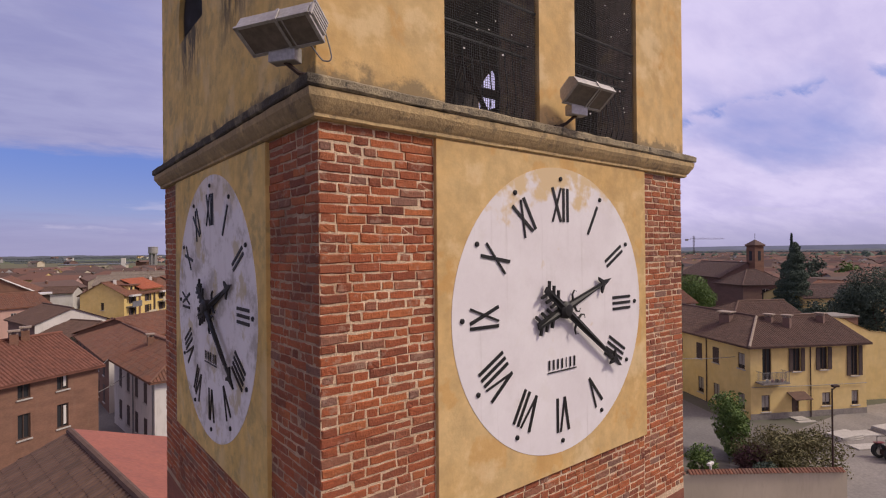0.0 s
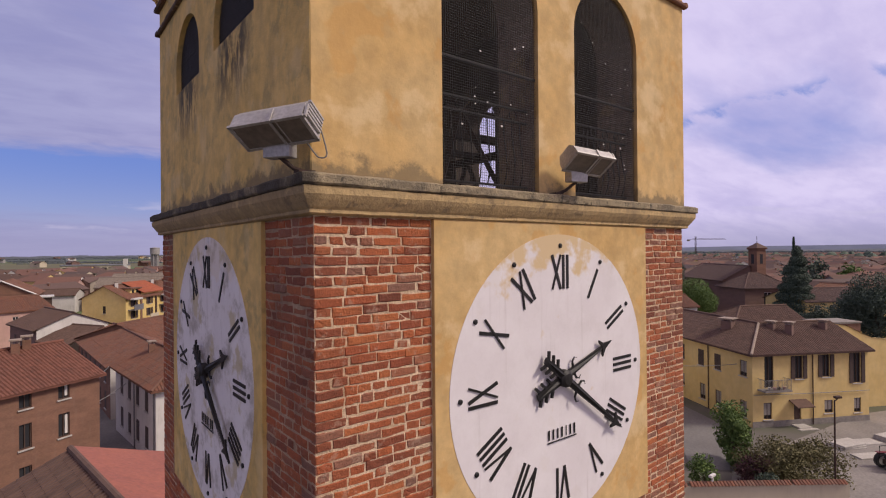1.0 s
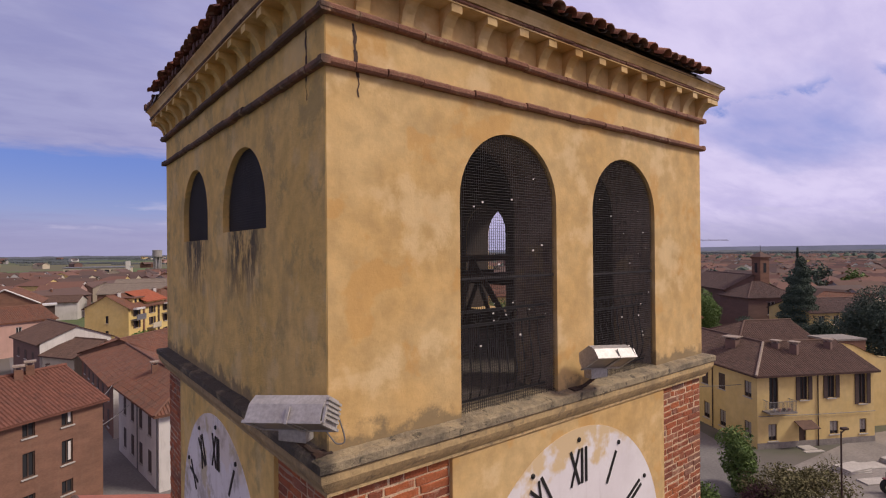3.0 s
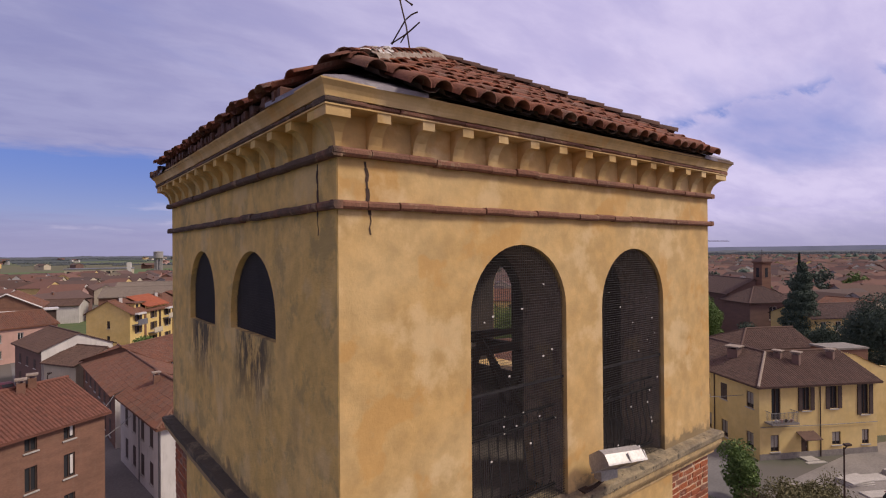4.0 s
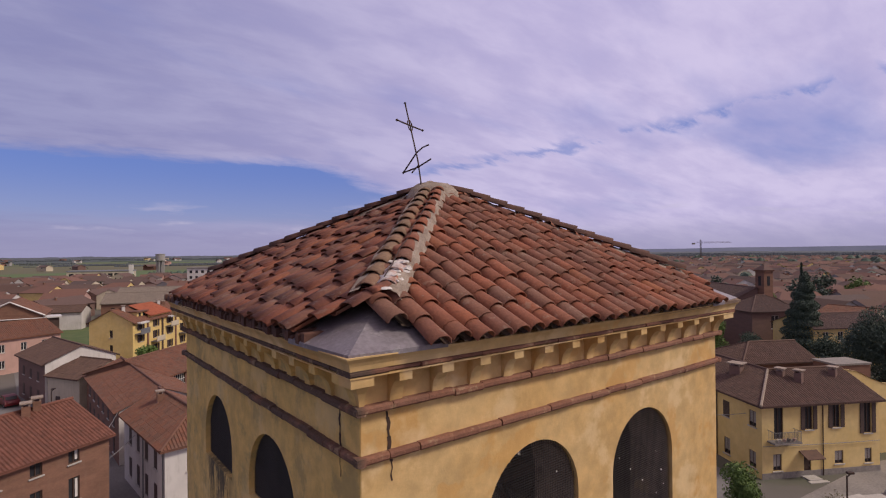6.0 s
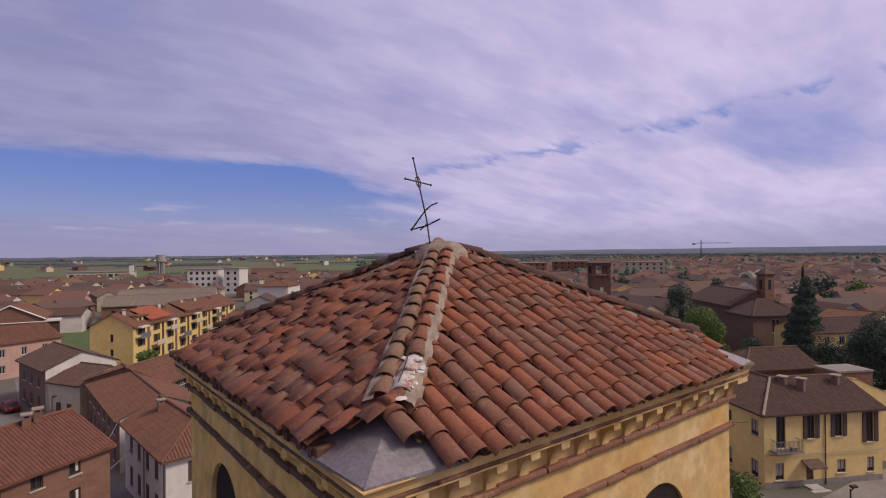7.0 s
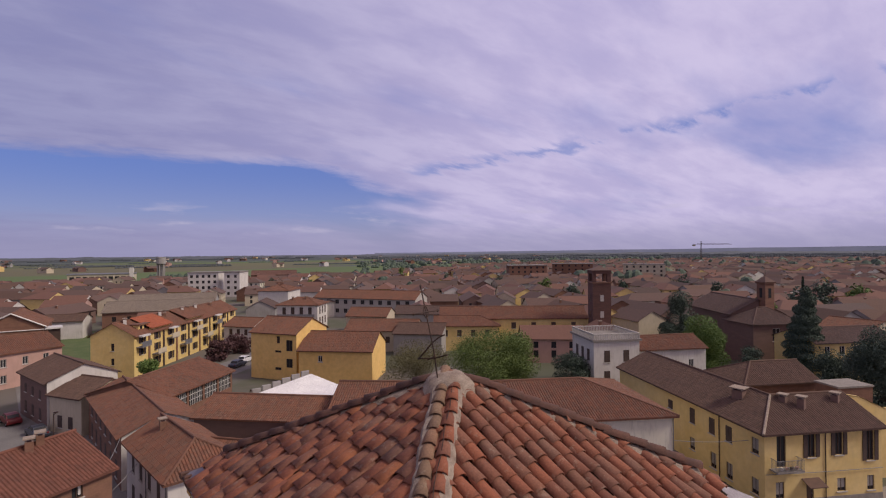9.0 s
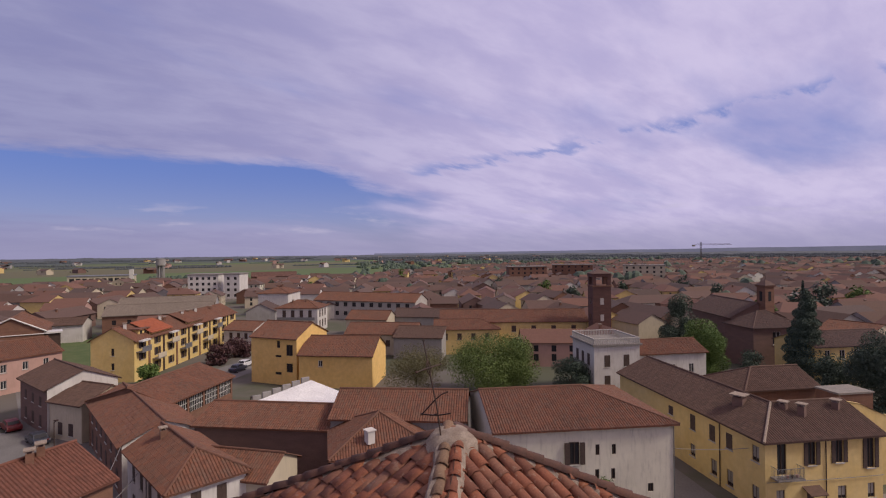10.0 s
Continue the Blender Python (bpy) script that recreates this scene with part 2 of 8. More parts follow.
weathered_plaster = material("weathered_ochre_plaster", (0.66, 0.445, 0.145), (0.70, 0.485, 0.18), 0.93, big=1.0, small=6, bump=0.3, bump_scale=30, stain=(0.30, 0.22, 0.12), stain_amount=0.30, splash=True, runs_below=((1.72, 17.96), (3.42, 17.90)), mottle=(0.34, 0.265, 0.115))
cornice_stone = material("cornice_render", (0.60, 0.42, 0.205), (0.48, 0.345, 0.175), 0.95, big=2.4, small=22, bump=0.5, bump_scale=45, specks=(0.17, 0.13, 0.085), speck_amount=0.55, stain=(0.22, 0.16, 0.095), stain_amount=0.55, west_crust_shade=0.40)
lichen_stone = material("lichened_ledge", (0.40, 0.32, 0.20), (0.20, 0.165, 0.115), 0.97, big=6.0, small=30, bump=1.0, bump_scale=40, specks=(0.05, 0.045, 0.035), speck_amount=0.75, west_crust_shade=0.95)
# string bricks: the west side is darkened for its shade as well as lichen
string_brick = material("string_course_brick", (0.25, 0.12, 0.075), (0.17, 0.08, 0.055), 0.93, big=3.0, small=40, bump=0.5, bump_scale=60, random_from="object", random_colours=((0.16, 0.075, 0.052), (0.24, 0.105, 0.065), (0.31, 0.15, 0.095), (0.22, 0.11, 0.075)), specks=(0.45, 0.33, 0.2), speck_amount=0.4, west_crust_shade=0.75)
tile_piece = material("clay_roof_tile", (0.28, 0.098, 0.052), (0.20, 0.078, 0.048), 0.88, big=2.5, small=35, bump=0.4, bump_scale=60, random_from="object", random_colours=TILES, specks=(0.34, 0.27, 0.20), speck_amount=0.30, soot=0.35)
tile_joined = material("clay_roof_tile_rest", (0.28, 0.098, 0.052), (0.20, 0.078, 0.048), 0.88, big=2.5, small=35, bump=0.4, bump_scale=60, random_from="island", random_colours=TILES, specks=(0.34, 0.27, 0.20), speck_amount=0.30, soot=0.35)
# hollow tiles near black: shade and soot between the rows, with moss specks
pan_tile = material("shaded_hollow_tile", (0.075, 0.042, 0.030), (0.045, 0.032, 0.022), 0.95, big=3.0, small=30, bump=0.5, bump_scale=50, specks=(0.10, 0.095, 0.05), speck_amount=0.4)
roof_tiles = material("weathered_roof_tiles", (0.24, 0.10, 0.064), (0.13, 0.070, 0.053), 0.9, big=0.35, small=3, bump=0.3, bump_scale=10, random_from="island", random_colours=ROOFS)
red_tiles = material("red_roof_tiles", (0.22, 0.080, 0.052), (0.17, 0.070, 0.050), 0.9, big=0.35, small=3, bump=0.3, bump_scale=10, random_from="island", random_colours=((0.12, 0.052, 0.036), (0.155, 0.062, 0.041), (0.175, 0.073, 0.049)))
orange_tiles = material("new_roof_tiles", (0.36, 0.10, 0.05), (0.30, 0.09, 0.05), 0.9, big=0.35, small=3, bump=0.3, bump_scale=10, random_from="island", random_colours=((0.30, 0.085, 0.045), (0.36, 0.105, 0.05), (0.40, 0.12, 0.055)))
# far roofs: browns dulled to carry the distance haze
town_roofs = material("hazed_town_roof_tiles", (0.115, 0.072, 0.060), (0.095, 0.064, 0.056), 0.92, big=0.08, small=2.5, bump=0.3, bump_scale=10, random_from="island", random_colours=((0.080, 0.055, 0.048), (0.105, 0.066, 0.056), (0.130, 0.078, 0.064), (0.098, 0.070, 0.063)))
grey_tiles = material("grey_brown_roof_tiles", (0.118, 0.068, 0.050), (0.098, 0.058, 0.044), 0.92, big=0.35, small=3, bump=0.3, bump_scale=10, random_from="island", random_colours=((0.075, 0.046, 0.036), (0.108, 0.062, 0.046), (0.132, 0.080, 0.059), (0.095, 0.052, 0.040)))
pale_tiles = material("lichen_grey_roof_tiles", (0.23, 0.185, 0.15), (0.19, 0.155, 0.125), 0.92, big=0.25, small=3, bump=0.3, bump_scale=10, random_from="island", random_colours=((0.17, 0.135, 0.11), (0.22, 0.18, 0.145), (0.26, 0.215, 0.175)))
# far red roofs, likewise greyed for haze in the tile colour
muted_tiles = material("hazed_red_roof_tiles", (0.165, 0.085, 0.066), (0.14, 0.076, 0.060), 0.92, big=0.2, small=3, bump=0.3, bump_scale=10, random_from="island", random_colours=((0.125, 0.068, 0.055), (0.155, 0.080, 0.062), (0.185, 0.092, 0.066)))
tile_lichen = material("lichened_ridge_tile", (0.24, 0.15, 0.095), (0.18, 0.11, 0.075), 0.92, big=4, small=35, bump=0.4, bump_scale=60, random_from="object", random_colours=((0.19, 0.12, 0.08), (0.26, 0.165, 0.105), (0.25, 0.12, 0.075)), specks=(0.36, 0.29, 0.20), speck_amount=0.35)
# clay browned down to give the far hips and west eave their shade
tile_shaded = material("shaded_ridge_tile", (0.13, 0.06, 0.042), (0.085, 0.045, 0.036), 0.92, big=4, small=35, bump=0.4, bump_scale=60)
tile_limed = material("lime_splashed_tile", (0.36, 0.13, 0.07), (0.70, 0.66, 0.64), 0.9, big=7.0, small=35, bump=0.5, bump_scale=60, specks=(0.74, 0.70, 0.68), speck_amount=0.9)
roof_mortar = material("ridge_mortar", (0.38, 0.31, 0.25), (0.25, 0.19, 0.15), 0.95, big=7.0, small=50, bump=0.8, bump_scale=60)
lead = material("lead_sheet", (0.22, 0.19, 0.21), (0.27, 0.245, 0.265), 0.55, metal=0.35, big=3.0, small=30, bump=0.15, bump_scale=20, specks=(0.55, 0.53, 0.5), speck_amount=0.25)
iron = material("black_iron", (0.014, 0.013, 0.014), (0.024, 0.021, 0.020), 0.55, metal=0.3, big=6, small=60, bump=0.15, bump_scale=80)
rust_iron = material("rusty_iron", (0.05, 0.035, 0.03), (0.09, 0.05, 0.035), 0.8, metal=0.3, big=8, small=60, bump=0.3, bump_scale=80)
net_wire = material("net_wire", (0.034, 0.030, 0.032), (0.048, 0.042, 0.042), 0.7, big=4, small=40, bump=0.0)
lamp_paint = material("grey_lamp_housing", (0.50, 0.48, 0.475), (0.40, 0.375, 0.36), 0.45, metal=0.35, big=6, small=40, bump=0.08, bump_scale=40)
lamp_glass = material("dusty_lamp_glass", (0.15, 0.125, 0.105), (0.20, 0.165, 0.14), 0.35, big=5, small=20, bump=0.0)
cable_grey = material("grey_cable", (0.24, 0.23, 0.22), (0.20, 0.19, 0.185), 0.6, big=4, small=20, bump=0.0)
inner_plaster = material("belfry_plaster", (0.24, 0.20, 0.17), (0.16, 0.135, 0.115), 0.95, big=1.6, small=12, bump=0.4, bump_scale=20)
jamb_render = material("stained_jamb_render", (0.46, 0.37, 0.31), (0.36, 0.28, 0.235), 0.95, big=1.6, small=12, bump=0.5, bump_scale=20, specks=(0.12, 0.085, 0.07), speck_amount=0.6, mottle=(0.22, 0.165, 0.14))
belfry_dark = material("dark_belfry_brick", (0.06, 0.042, 0.035), (0.04, 0.03, 0.026), 0.95, big=4, small=25, bump=0.4, bump_scale=20)
old_wood = material("old_timber", (0.20, 0.13, 0.085), (0.14, 0.09, 0.06), 0.85, big=2, small=30, bump=0.3, bump_scale=40, stretch=(6, 6, 1))


def dial_material(name, flaked, blotches):
    """White-painted dial: dirt, runs below the numerals, grey blotches, and flaked paint that bares the ochre plaster."""
    m = bpy.data.materials.new(name)
    m.use_nodes = True
    t = m.node_tree
    b = t.nodes["Principled BSDF"]
    place = t.nodes.new("ShaderNodeNewGeometry").outputs["Position"]

    def grain(scale, detail, rough_noise, vector=place):
        n = node(t, "ShaderNodeTexNoise", Scale=scale, Detail=detail, Roughness=rough_noise)
        t.links.new(vector, n.inputs["Vector"])
        return n.outputs[0]

    mp = t.nodes.new("ShaderNodeMapping")
    mp.inputs["Scale"].default_value = (11, 11, 0.5)
    t.links.new(place, mp.inputs[0])
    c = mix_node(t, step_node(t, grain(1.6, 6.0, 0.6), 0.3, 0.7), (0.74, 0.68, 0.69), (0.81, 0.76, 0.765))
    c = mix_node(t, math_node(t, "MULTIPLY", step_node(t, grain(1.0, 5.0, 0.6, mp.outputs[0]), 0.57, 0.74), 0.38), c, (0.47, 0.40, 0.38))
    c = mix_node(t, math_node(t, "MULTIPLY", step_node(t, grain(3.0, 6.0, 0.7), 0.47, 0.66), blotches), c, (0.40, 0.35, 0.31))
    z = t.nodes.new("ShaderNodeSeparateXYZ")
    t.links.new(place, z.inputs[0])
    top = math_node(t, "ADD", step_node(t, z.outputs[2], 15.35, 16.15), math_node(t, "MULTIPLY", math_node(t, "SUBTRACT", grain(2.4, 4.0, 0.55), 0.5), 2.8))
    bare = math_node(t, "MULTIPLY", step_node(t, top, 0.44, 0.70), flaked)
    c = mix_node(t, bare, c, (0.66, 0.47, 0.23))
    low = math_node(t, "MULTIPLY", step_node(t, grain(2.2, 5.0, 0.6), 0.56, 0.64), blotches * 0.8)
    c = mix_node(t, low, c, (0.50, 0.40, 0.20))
    c = mix_node(t, math_node(t, "MULTIPLY", grain(30.0, 4.0, 0.6), 0.12), c, (0.4, 0.36, 0.34))
    t.links.new(c, b.inputs["Base Color"])
    b.inputs["Roughness"].default_value = 0.8
    return m


dial_paint = dial_material("flaked_dial_paint", 0.90, 0.10)
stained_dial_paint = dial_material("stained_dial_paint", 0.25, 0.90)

# town
asphalt = material("asphalt", (0.155, 0.145, 0.142), (0.19, 0.18, 0.175), 0.92, big=0.25, small=5, bump=0.2, bump_scale=30)
concrete = material("pale_concrete", (0.27, 0.245, 0.225), (0.21, 0.19, 0.175), 0.92, big=0.3, small=5, bump=0.2, bump_scale=20)
wall_yellow = material("yellow_render", (0.64, 0.465, 0.185), (0.68, 0.51, 0.225), 0.92, big=0.5, small=1.6, bump=0.1, stain=(0.46, 0.34, 0.19), stain_amount=0.18)
wall_ochre = material("ochre_render", (0.76, 0.49, 0.165), (0.80, 0.53, 0.195), 0.92, big=0.4, small=1.6, bump=0.1, stain=(0.62, 0.40, 0.15), stain_amount=0.2)
wall_apart = material("bright_yellow_render", (0.66, 0.47, 0.17), (0.70, 0.52, 0.21), 0.92, big=0.5, small=1.6, bump=0.1, stain=(0.5, 0.36, 0.16), stain_amount=0.2)
wall_white = material("white_render", (0.66, 0.62, 0.58), (0.58, 0.54, 0.50), 0.92, big=0.4, small=1.6, bump=0.1, stain=(0.36, 0.32, 0.28), stain_amount=0.40)
wall_barn = material("dull_white_render", (0.69, 0.64, 0.53), (0.62, 0.57, 0.475), 0.92, big=0.4, small=1.6, bump=0.1, stain=(0.28, 0.25, 0.22), stain_amount=0.35)
wall_cream = material("cream_render", (0.56, 0.48, 0.36), (0.49, 0.42, 0.31), 0.92, big=0.4, small=1.6, bump=0.1, stain=(0.34, 0.28, 0.21), stain_amount=0.35)
wall_pink = material("pink_render", (0.50, 0.31, 0.26), (0.44, 0.275, 0.23), 0.92, big=0.4, small=1.6, bump=0.1, stain=(0.34, 0.23, 0.18), stain_amount=0.3)
wall_brick = material("house_brickwork", (0.23, 0.118, 0.078), (0.175, 0.092, 0.062), 0.92, big=0.6, small=7, bump=0.4, bump_scale=12, stretch=(1, 1, 3.2), stain=(0.22, 0.13, 0.09), stain_amount=0.4)
wall_dark_brick = material("dark_house_brickwork", (0.20, 0.120, 0.098), (0.165, 0.102, 0.086), 0.92, big=0.6, small=7, bump=0.4, bump_scale=12, stretch=(1, 1, 3.2))
belfry_brick = material("old_belfry_brickwork", (0.135, 0.068, 0.054), (0.105, 0.055, 0.046), 0.92, big=0.6, small=7, bump=0.4, bump_scale=12, stretch=(1, 1, 3.2))
wall_school = material("grey_white_render", (0.46, 0.42, 0.38), (0.40, 0.365, 0.33), 0.92, big=0.4, small=1.6, bump=0.1, stain=(0.25, 0.22, 0.19), stain_amount=0.4)
wall_grey = material("grey_render", (0.36, 0.34, 0.325), (0.30, 0.28, 0.265), 0.92, big=0.4, small=1.6, bump=0.1, stain=(0.2, 0.18, 0.16), stain_amount=0.4)
plinth_grey = material("grey_plinth_render", (0.28, 0.25, 0.22), (0.22, 0.20, 0.18), 0.93, big=1.0, small=6, bump=0.2)
shutter_brown = material("brown_shutter_paint", (0.055, 0.032, 0.024), (0.075, 0.045, 0.033), 0.65, big=2, small=20, bump=0.1)
door_wood = material("dark_door_wood", (0.07, 0.035, 0.022), (0.05, 0.026, 0.018), 0.6, big=2, small=20, bump=0.1)
sill_stone = material("pale_sill_stone", (0.50, 0.47, 0.43), (0.42, 0.39, 0.36), 0.85, big=2, small=20, bump=0.1)
frame_white = material("white_window_paint", (0.68, 0.66, 0.63), (0.6, 0.58, 0.55), 0.5, big=2, small=20, bump=0.0)
pane_dark = glass_material("window_pane", (0.03, 0.03, 0.034), 0.22)
roller_grey = material("grey_roller_blind", (0.30, 0.27, 0.245), (0.26, 0.235, 0.21), 0.7, big=2, small=20, bump=0.1)
white_sheet = material("white_roof_sheet", (0.74, 0.73, 0.75), (0.64, 0.63, 0.66), 0.6, big=0.5, small=6, bump=0.1)
red_sheet = material("red_terrace_paint", (0.34, 0.115, 0.075), (0.29, 0.10, 0.07), 0.85, big=0.6, small=6, bump=0.1, specks=(0.4, 0.3, 0.25), speck_amount=0.1)
metal_grey = material("galvanised_steel", (0.30, 0.30, 0.31), (0.24, 0.24, 0.25), 0.5, metal=0.6, big=3, small=30, bump=0.0)
foliage = {
    "green": material("green_leaves", (0.055, 0.115, 0.022), (0.085, 0.15, 0.035), 0.75, big=0.9, small=6, bump=0.0, random_from="island", random_colours=((0.07, 0.12, 0.026), (0.12, 0.19, 0.04), (0.18, 0.25, 0.06))),
    "dark": material("dark_leaves", (0.022, 0.045, 0.022), (0.035, 0.06, 0.028), 0.75, big=0.9, small=6, bump=0.0, random_from="island", random_colours=((0.05, 0.078, 0.06), (0.08, 0.115, 0.085), (0.115, 0.152, 0.108))),
    "olive": material("olive_leaves", (0.12, 0.115, 0.04), (0.16, 0.14, 0.06), 0.8, big=0.9, small=6, bump=0.0, random_from="island", random_colours=((0.09, 0.085, 0.035), (0.14, 0.13, 0.05), (0.20, 0.17, 0.085))),
    "purple": material("purple_leaves", (0.075, 0.03, 0.035), (0.10, 0.045, 0.045), 0.8, big=0.9, small=6, bump=0.0, random_from="island", random_colours=((0.05, 0.022, 0.028), (0.09, 0.038, 0.04), (0.14, 0.075, 0.065))),
}
foliage["willow"] = material("willow_leaves", (0.12, 0.18, 0.035), (0.17, 0.23, 0.05), 0.75, big=0.9, small=6, bump=0.0, random_from="island", random_colours=((0.065, 0.105, 0.022), (0.105, 0.155, 0.035), (0.16, 0.21, 0.055)))
# far trees: distance haze mixed into the leaf colour
foliage["far"] = material("hazed_woods", (0.075, 0.088, 0.10), (0.095, 0.105, 0.115), 0.95, big=0.01, small=0.1, bump=0.0)
bark = material("bark", (0.10, 0.075, 0.055), (0.07, 0.05, 0.04), 0.95, big=2, small=20, bump=0.4)
paint_red = material("red_machine_paint", (0.17, 0.016, 0.018), (0.14, 0.015, 0.017), 0.4, big=2, small=20, bump=0.0)
paint_blue = material("blue_grey_car_paint", (0.07, 0.075, 0.10), (0.06, 0.065, 0.09), 0.3, metal=0.3, big=2, small=20, bump=0.0)
paint_white = material("white_car_paint", (0.66, 0.66, 0.68), (0.6, 0.6, 0.62), 0.3, big=2, small=20, bump=0.0)
grass = material("lawn_grass", (0.075, 0.115, 0.035), (0.105, 0.135, 0.05), 0.95, big=0.3, small=4, bump=0.3, bump_scale=12)
rubber = material("rubber", (0.02, 0.02, 0.02), (0.03, 0.03, 0.03), 0.85, big=3, small=30, bump=0.1)


def ground_material():
    """Town yards near by, then meadows and ploughed fields in long strips out to the horizon."""
    m = bpy.data.materials.new("plain_ground")
    m.use_nodes = True
    t = m.node_tree
    b = t.nodes["Principled BSDF"]
    place = t.nodes.new("ShaderNodeNewGeometry").outputs["Position"]
    mp = t.nodes.new("ShaderNodeMapping")
    mp.inputs["Rotation"].default_value = (0, 0, radians(38))
    mp.inputs["Scale"].default_value = (0.0010, 0.0042, 1)
    t.links.new(place, mp.inputs[0])
    strips = node(t, "ShaderNodeTexVoronoi", Scale=1.0)
    t.links.new(mp.outputs[0], strips.inputs["Vector"])
    ramp = t.nodes.new("ShaderNodeValToRGB")
    tones = ((0.075, 0.130, 0.030), (0.125, 0.130, 0.048), (0.115, 0.105, 0.052), (0.055, 0.100, 0.028), (0.105, 0.145, 0.042))
    while len(ramp.color_ramp.elements) < len(tones):
        ramp.color_ramp.elements.new(0.5)
    for i, (e, c) in enumerate(zip(ramp.color_ramp.elements, tones)):
        e.position, e.color = i / 4, (*c, 1)
    parts = t.nodes.new("ShaderNodeSeparateColor")
    t.links.new(strips.outputs["Color"], parts.inputs[0])
    t.links.new(parts.outputs[0], ramp.inputs[0])
    n = node(t, "ShaderNodeTexNoise", Scale=0.05, Detail=8.0, Roughness=0.65)
    t.links.new(place, n.inputs["Vector"])
    yard = mix_node(t, step_node(t, n.outputs[0], 0.40, 0.60), (0.13, 0.115, 0.10), (0.085, 0.09, 0.055))
    far = t.nodes.new("ShaderNodeVectorMath")
    far.operation = "LENGTH"
    t.links.new(place, far.inputs[0])
    edge = math_node(t, "ADD", far.outputs["Value"], math_node(t, "MULTIPLY", n.outputs[0], 160.0))
    c = mix_node(t, step_node(t, edge, 430.0, 520.0), yard, ramp.outputs[0])
    # woods and hedges that close up towards the horizon, their green greyed for haze
    mw = t.nodes.new("ShaderNodeMapping")
    mw.inputs["Rotation"].default_value = (0, 0, radians(38))
    mw.inputs["Scale"].default_value = (0.0011, 0.004, 1)
    t.links.new(place, mw.inputs[0])
    wood = node(t, "ShaderNodeTexNoise", Scale=1.0, Detail=7.0, Roughness=0.6)
    t.links.new(mw.outputs[0], wood.inputs["Vector"])
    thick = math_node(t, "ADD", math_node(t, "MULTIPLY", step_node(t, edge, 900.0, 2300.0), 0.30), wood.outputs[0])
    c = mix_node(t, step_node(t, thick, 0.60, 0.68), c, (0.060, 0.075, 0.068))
    t.links.new(c, b.inputs["Base Color"])
    b.inputs["Roughness"].default_value = 0.95
    return m


plain_ground = ground_material()

# ---- mesh building ----
class Shape:
    """Collects corners and faces; a face turned by nothing but its own order."""

    def __init__(self):
        self.v, self.f = [], []

    def add(self, verts, faces):
        n = len(self.v)
        self.v.extend(tuple(p) for p in verts)
        self.f.extend(tuple(i + n for i in f) for f in faces)
        return self

    def quad(self, a, b, c, d):
        return self.add((a, b, c, d), ((0, 1, 2, 3),))

    def box(self, x0, x1, y0, y1, z0, z1, m=None, bevel=0.0):
        if bevel:
            b = bevel
            rings = [(b, z0), (0, z0 + b), (0, z1 - b), (b, z1)]
            vs = [p for i, z in rings for p in ((x0 + i, y0 + i, z), (x1 - i, y0 + i, z), (x1 - i, y1 - i, z), (x0 + i, y1 - i, z))]
            fs = [(3, 2, 1, 0), (12, 13, 14, 15)]
            for k in range(3):
                for j in range(4):
                    fs.append((4 * k + j, 4 * k + (j + 1) % 4, 4 * k + 4 + (j + 1) % 4, 4 * k + 4 + j))
        else:
            vs = [(x, y, z) for z in (z0, z1) for x, y in ((x0, y0), (x1, y0), (x1, y1), (x0, y1))]
            fs = [(3, 2, 1, 0), (4, 5, 6, 7), (0, 1, 5, 4), (1, 2, 6, 5), (2, 3, 7, 6), (3, 0, 4, 7)]
        if m is not None:
            vs = [m @ Vector(p) for p in vs]
        return self.add(vs, fs)

    def tube(self, points, radius, sides=6, taper=1.0, cap=True):
        points = [Vector(p) for p in points]
        vs, fs = [], []
        for i, p in enumerate(points):
            a = points[max(i - 1, 0)]
            c = points[min(i + 1, len(points) - 1)]
            d = (c - a).normalized()
            u = d.cross(Vector((0, 0, 1)))
            u = u.normalized() if u.length > 1e-4 else Vector((1, 0, 0))
            w = d.cross(u)
            r = radius * (1 + (taper - 1) * i / max(1, len(points) - 1))
            for k in range(sides):
                g = 2 * math.pi * k / sides
                vs.append(p + u * (r * math.cos(g)) + w * (r * math.sin(g)))
        for i in range(len(points) - 1):
            for k in range(sides):
                fs.append((i * sides + k, i * sides + (k + 1) % sides, (i + 1) * sides + (k + 1) % sides, (i + 1) * sides + k))
        if cap:
            fs.append(tuple(range(sides)))
            fs.append(tuple(range(len(vs) - 1, len(vs) - 1 - sides, -1)))
        return self.add(vs, fs)

    def lathe(self, profile, sides=24, centre=(0, 0, 0)):
        cx, cy, cz = centre
        vs = [(cx + r * math.cos(2 * math.pi * k / sides), cy + r * math.sin(2 * math.pi * k / sides), cz + z) for r, z in profile for k in range(sides)]
        fs = [(i * sides + k, i * sides + (k + 1) % sides, (i + 1) * sides + (k + 1) % sides, (i + 1) * sides + k) for i in range(len(profile) - 1) for k in range(sides)]
        return self.add(vs, fs)

    def mapped(self, rule):
        self.v = [tuple(rule(Vector(p))) for p in self.v]
        return self

    def mesh(self, name, mat, smooth=False):
        me = bpy.data.meshes.new(name)
        me.from_pydata(self.v, [], self.f)
        me.materials.append(mat)
        bm = bmesh.new()
        bm.from_mesh(me)
        bmesh.ops.recalc_face_normals(bm, faces=bm.faces)
        bm.to_mesh(me)
        bm.free()
        if smooth:
            for p in me.polygons:
                p.use_smooth = True
        return me


def part(name, shape, mat, parent=None, label="", smooth=False):
    ob = new(name, shape.mesh(name, mat, smooth) if isinstance(shape, Shape) else shape)
    if parent is not None:
        ob.parent = parent
    return tagged(ob, label)


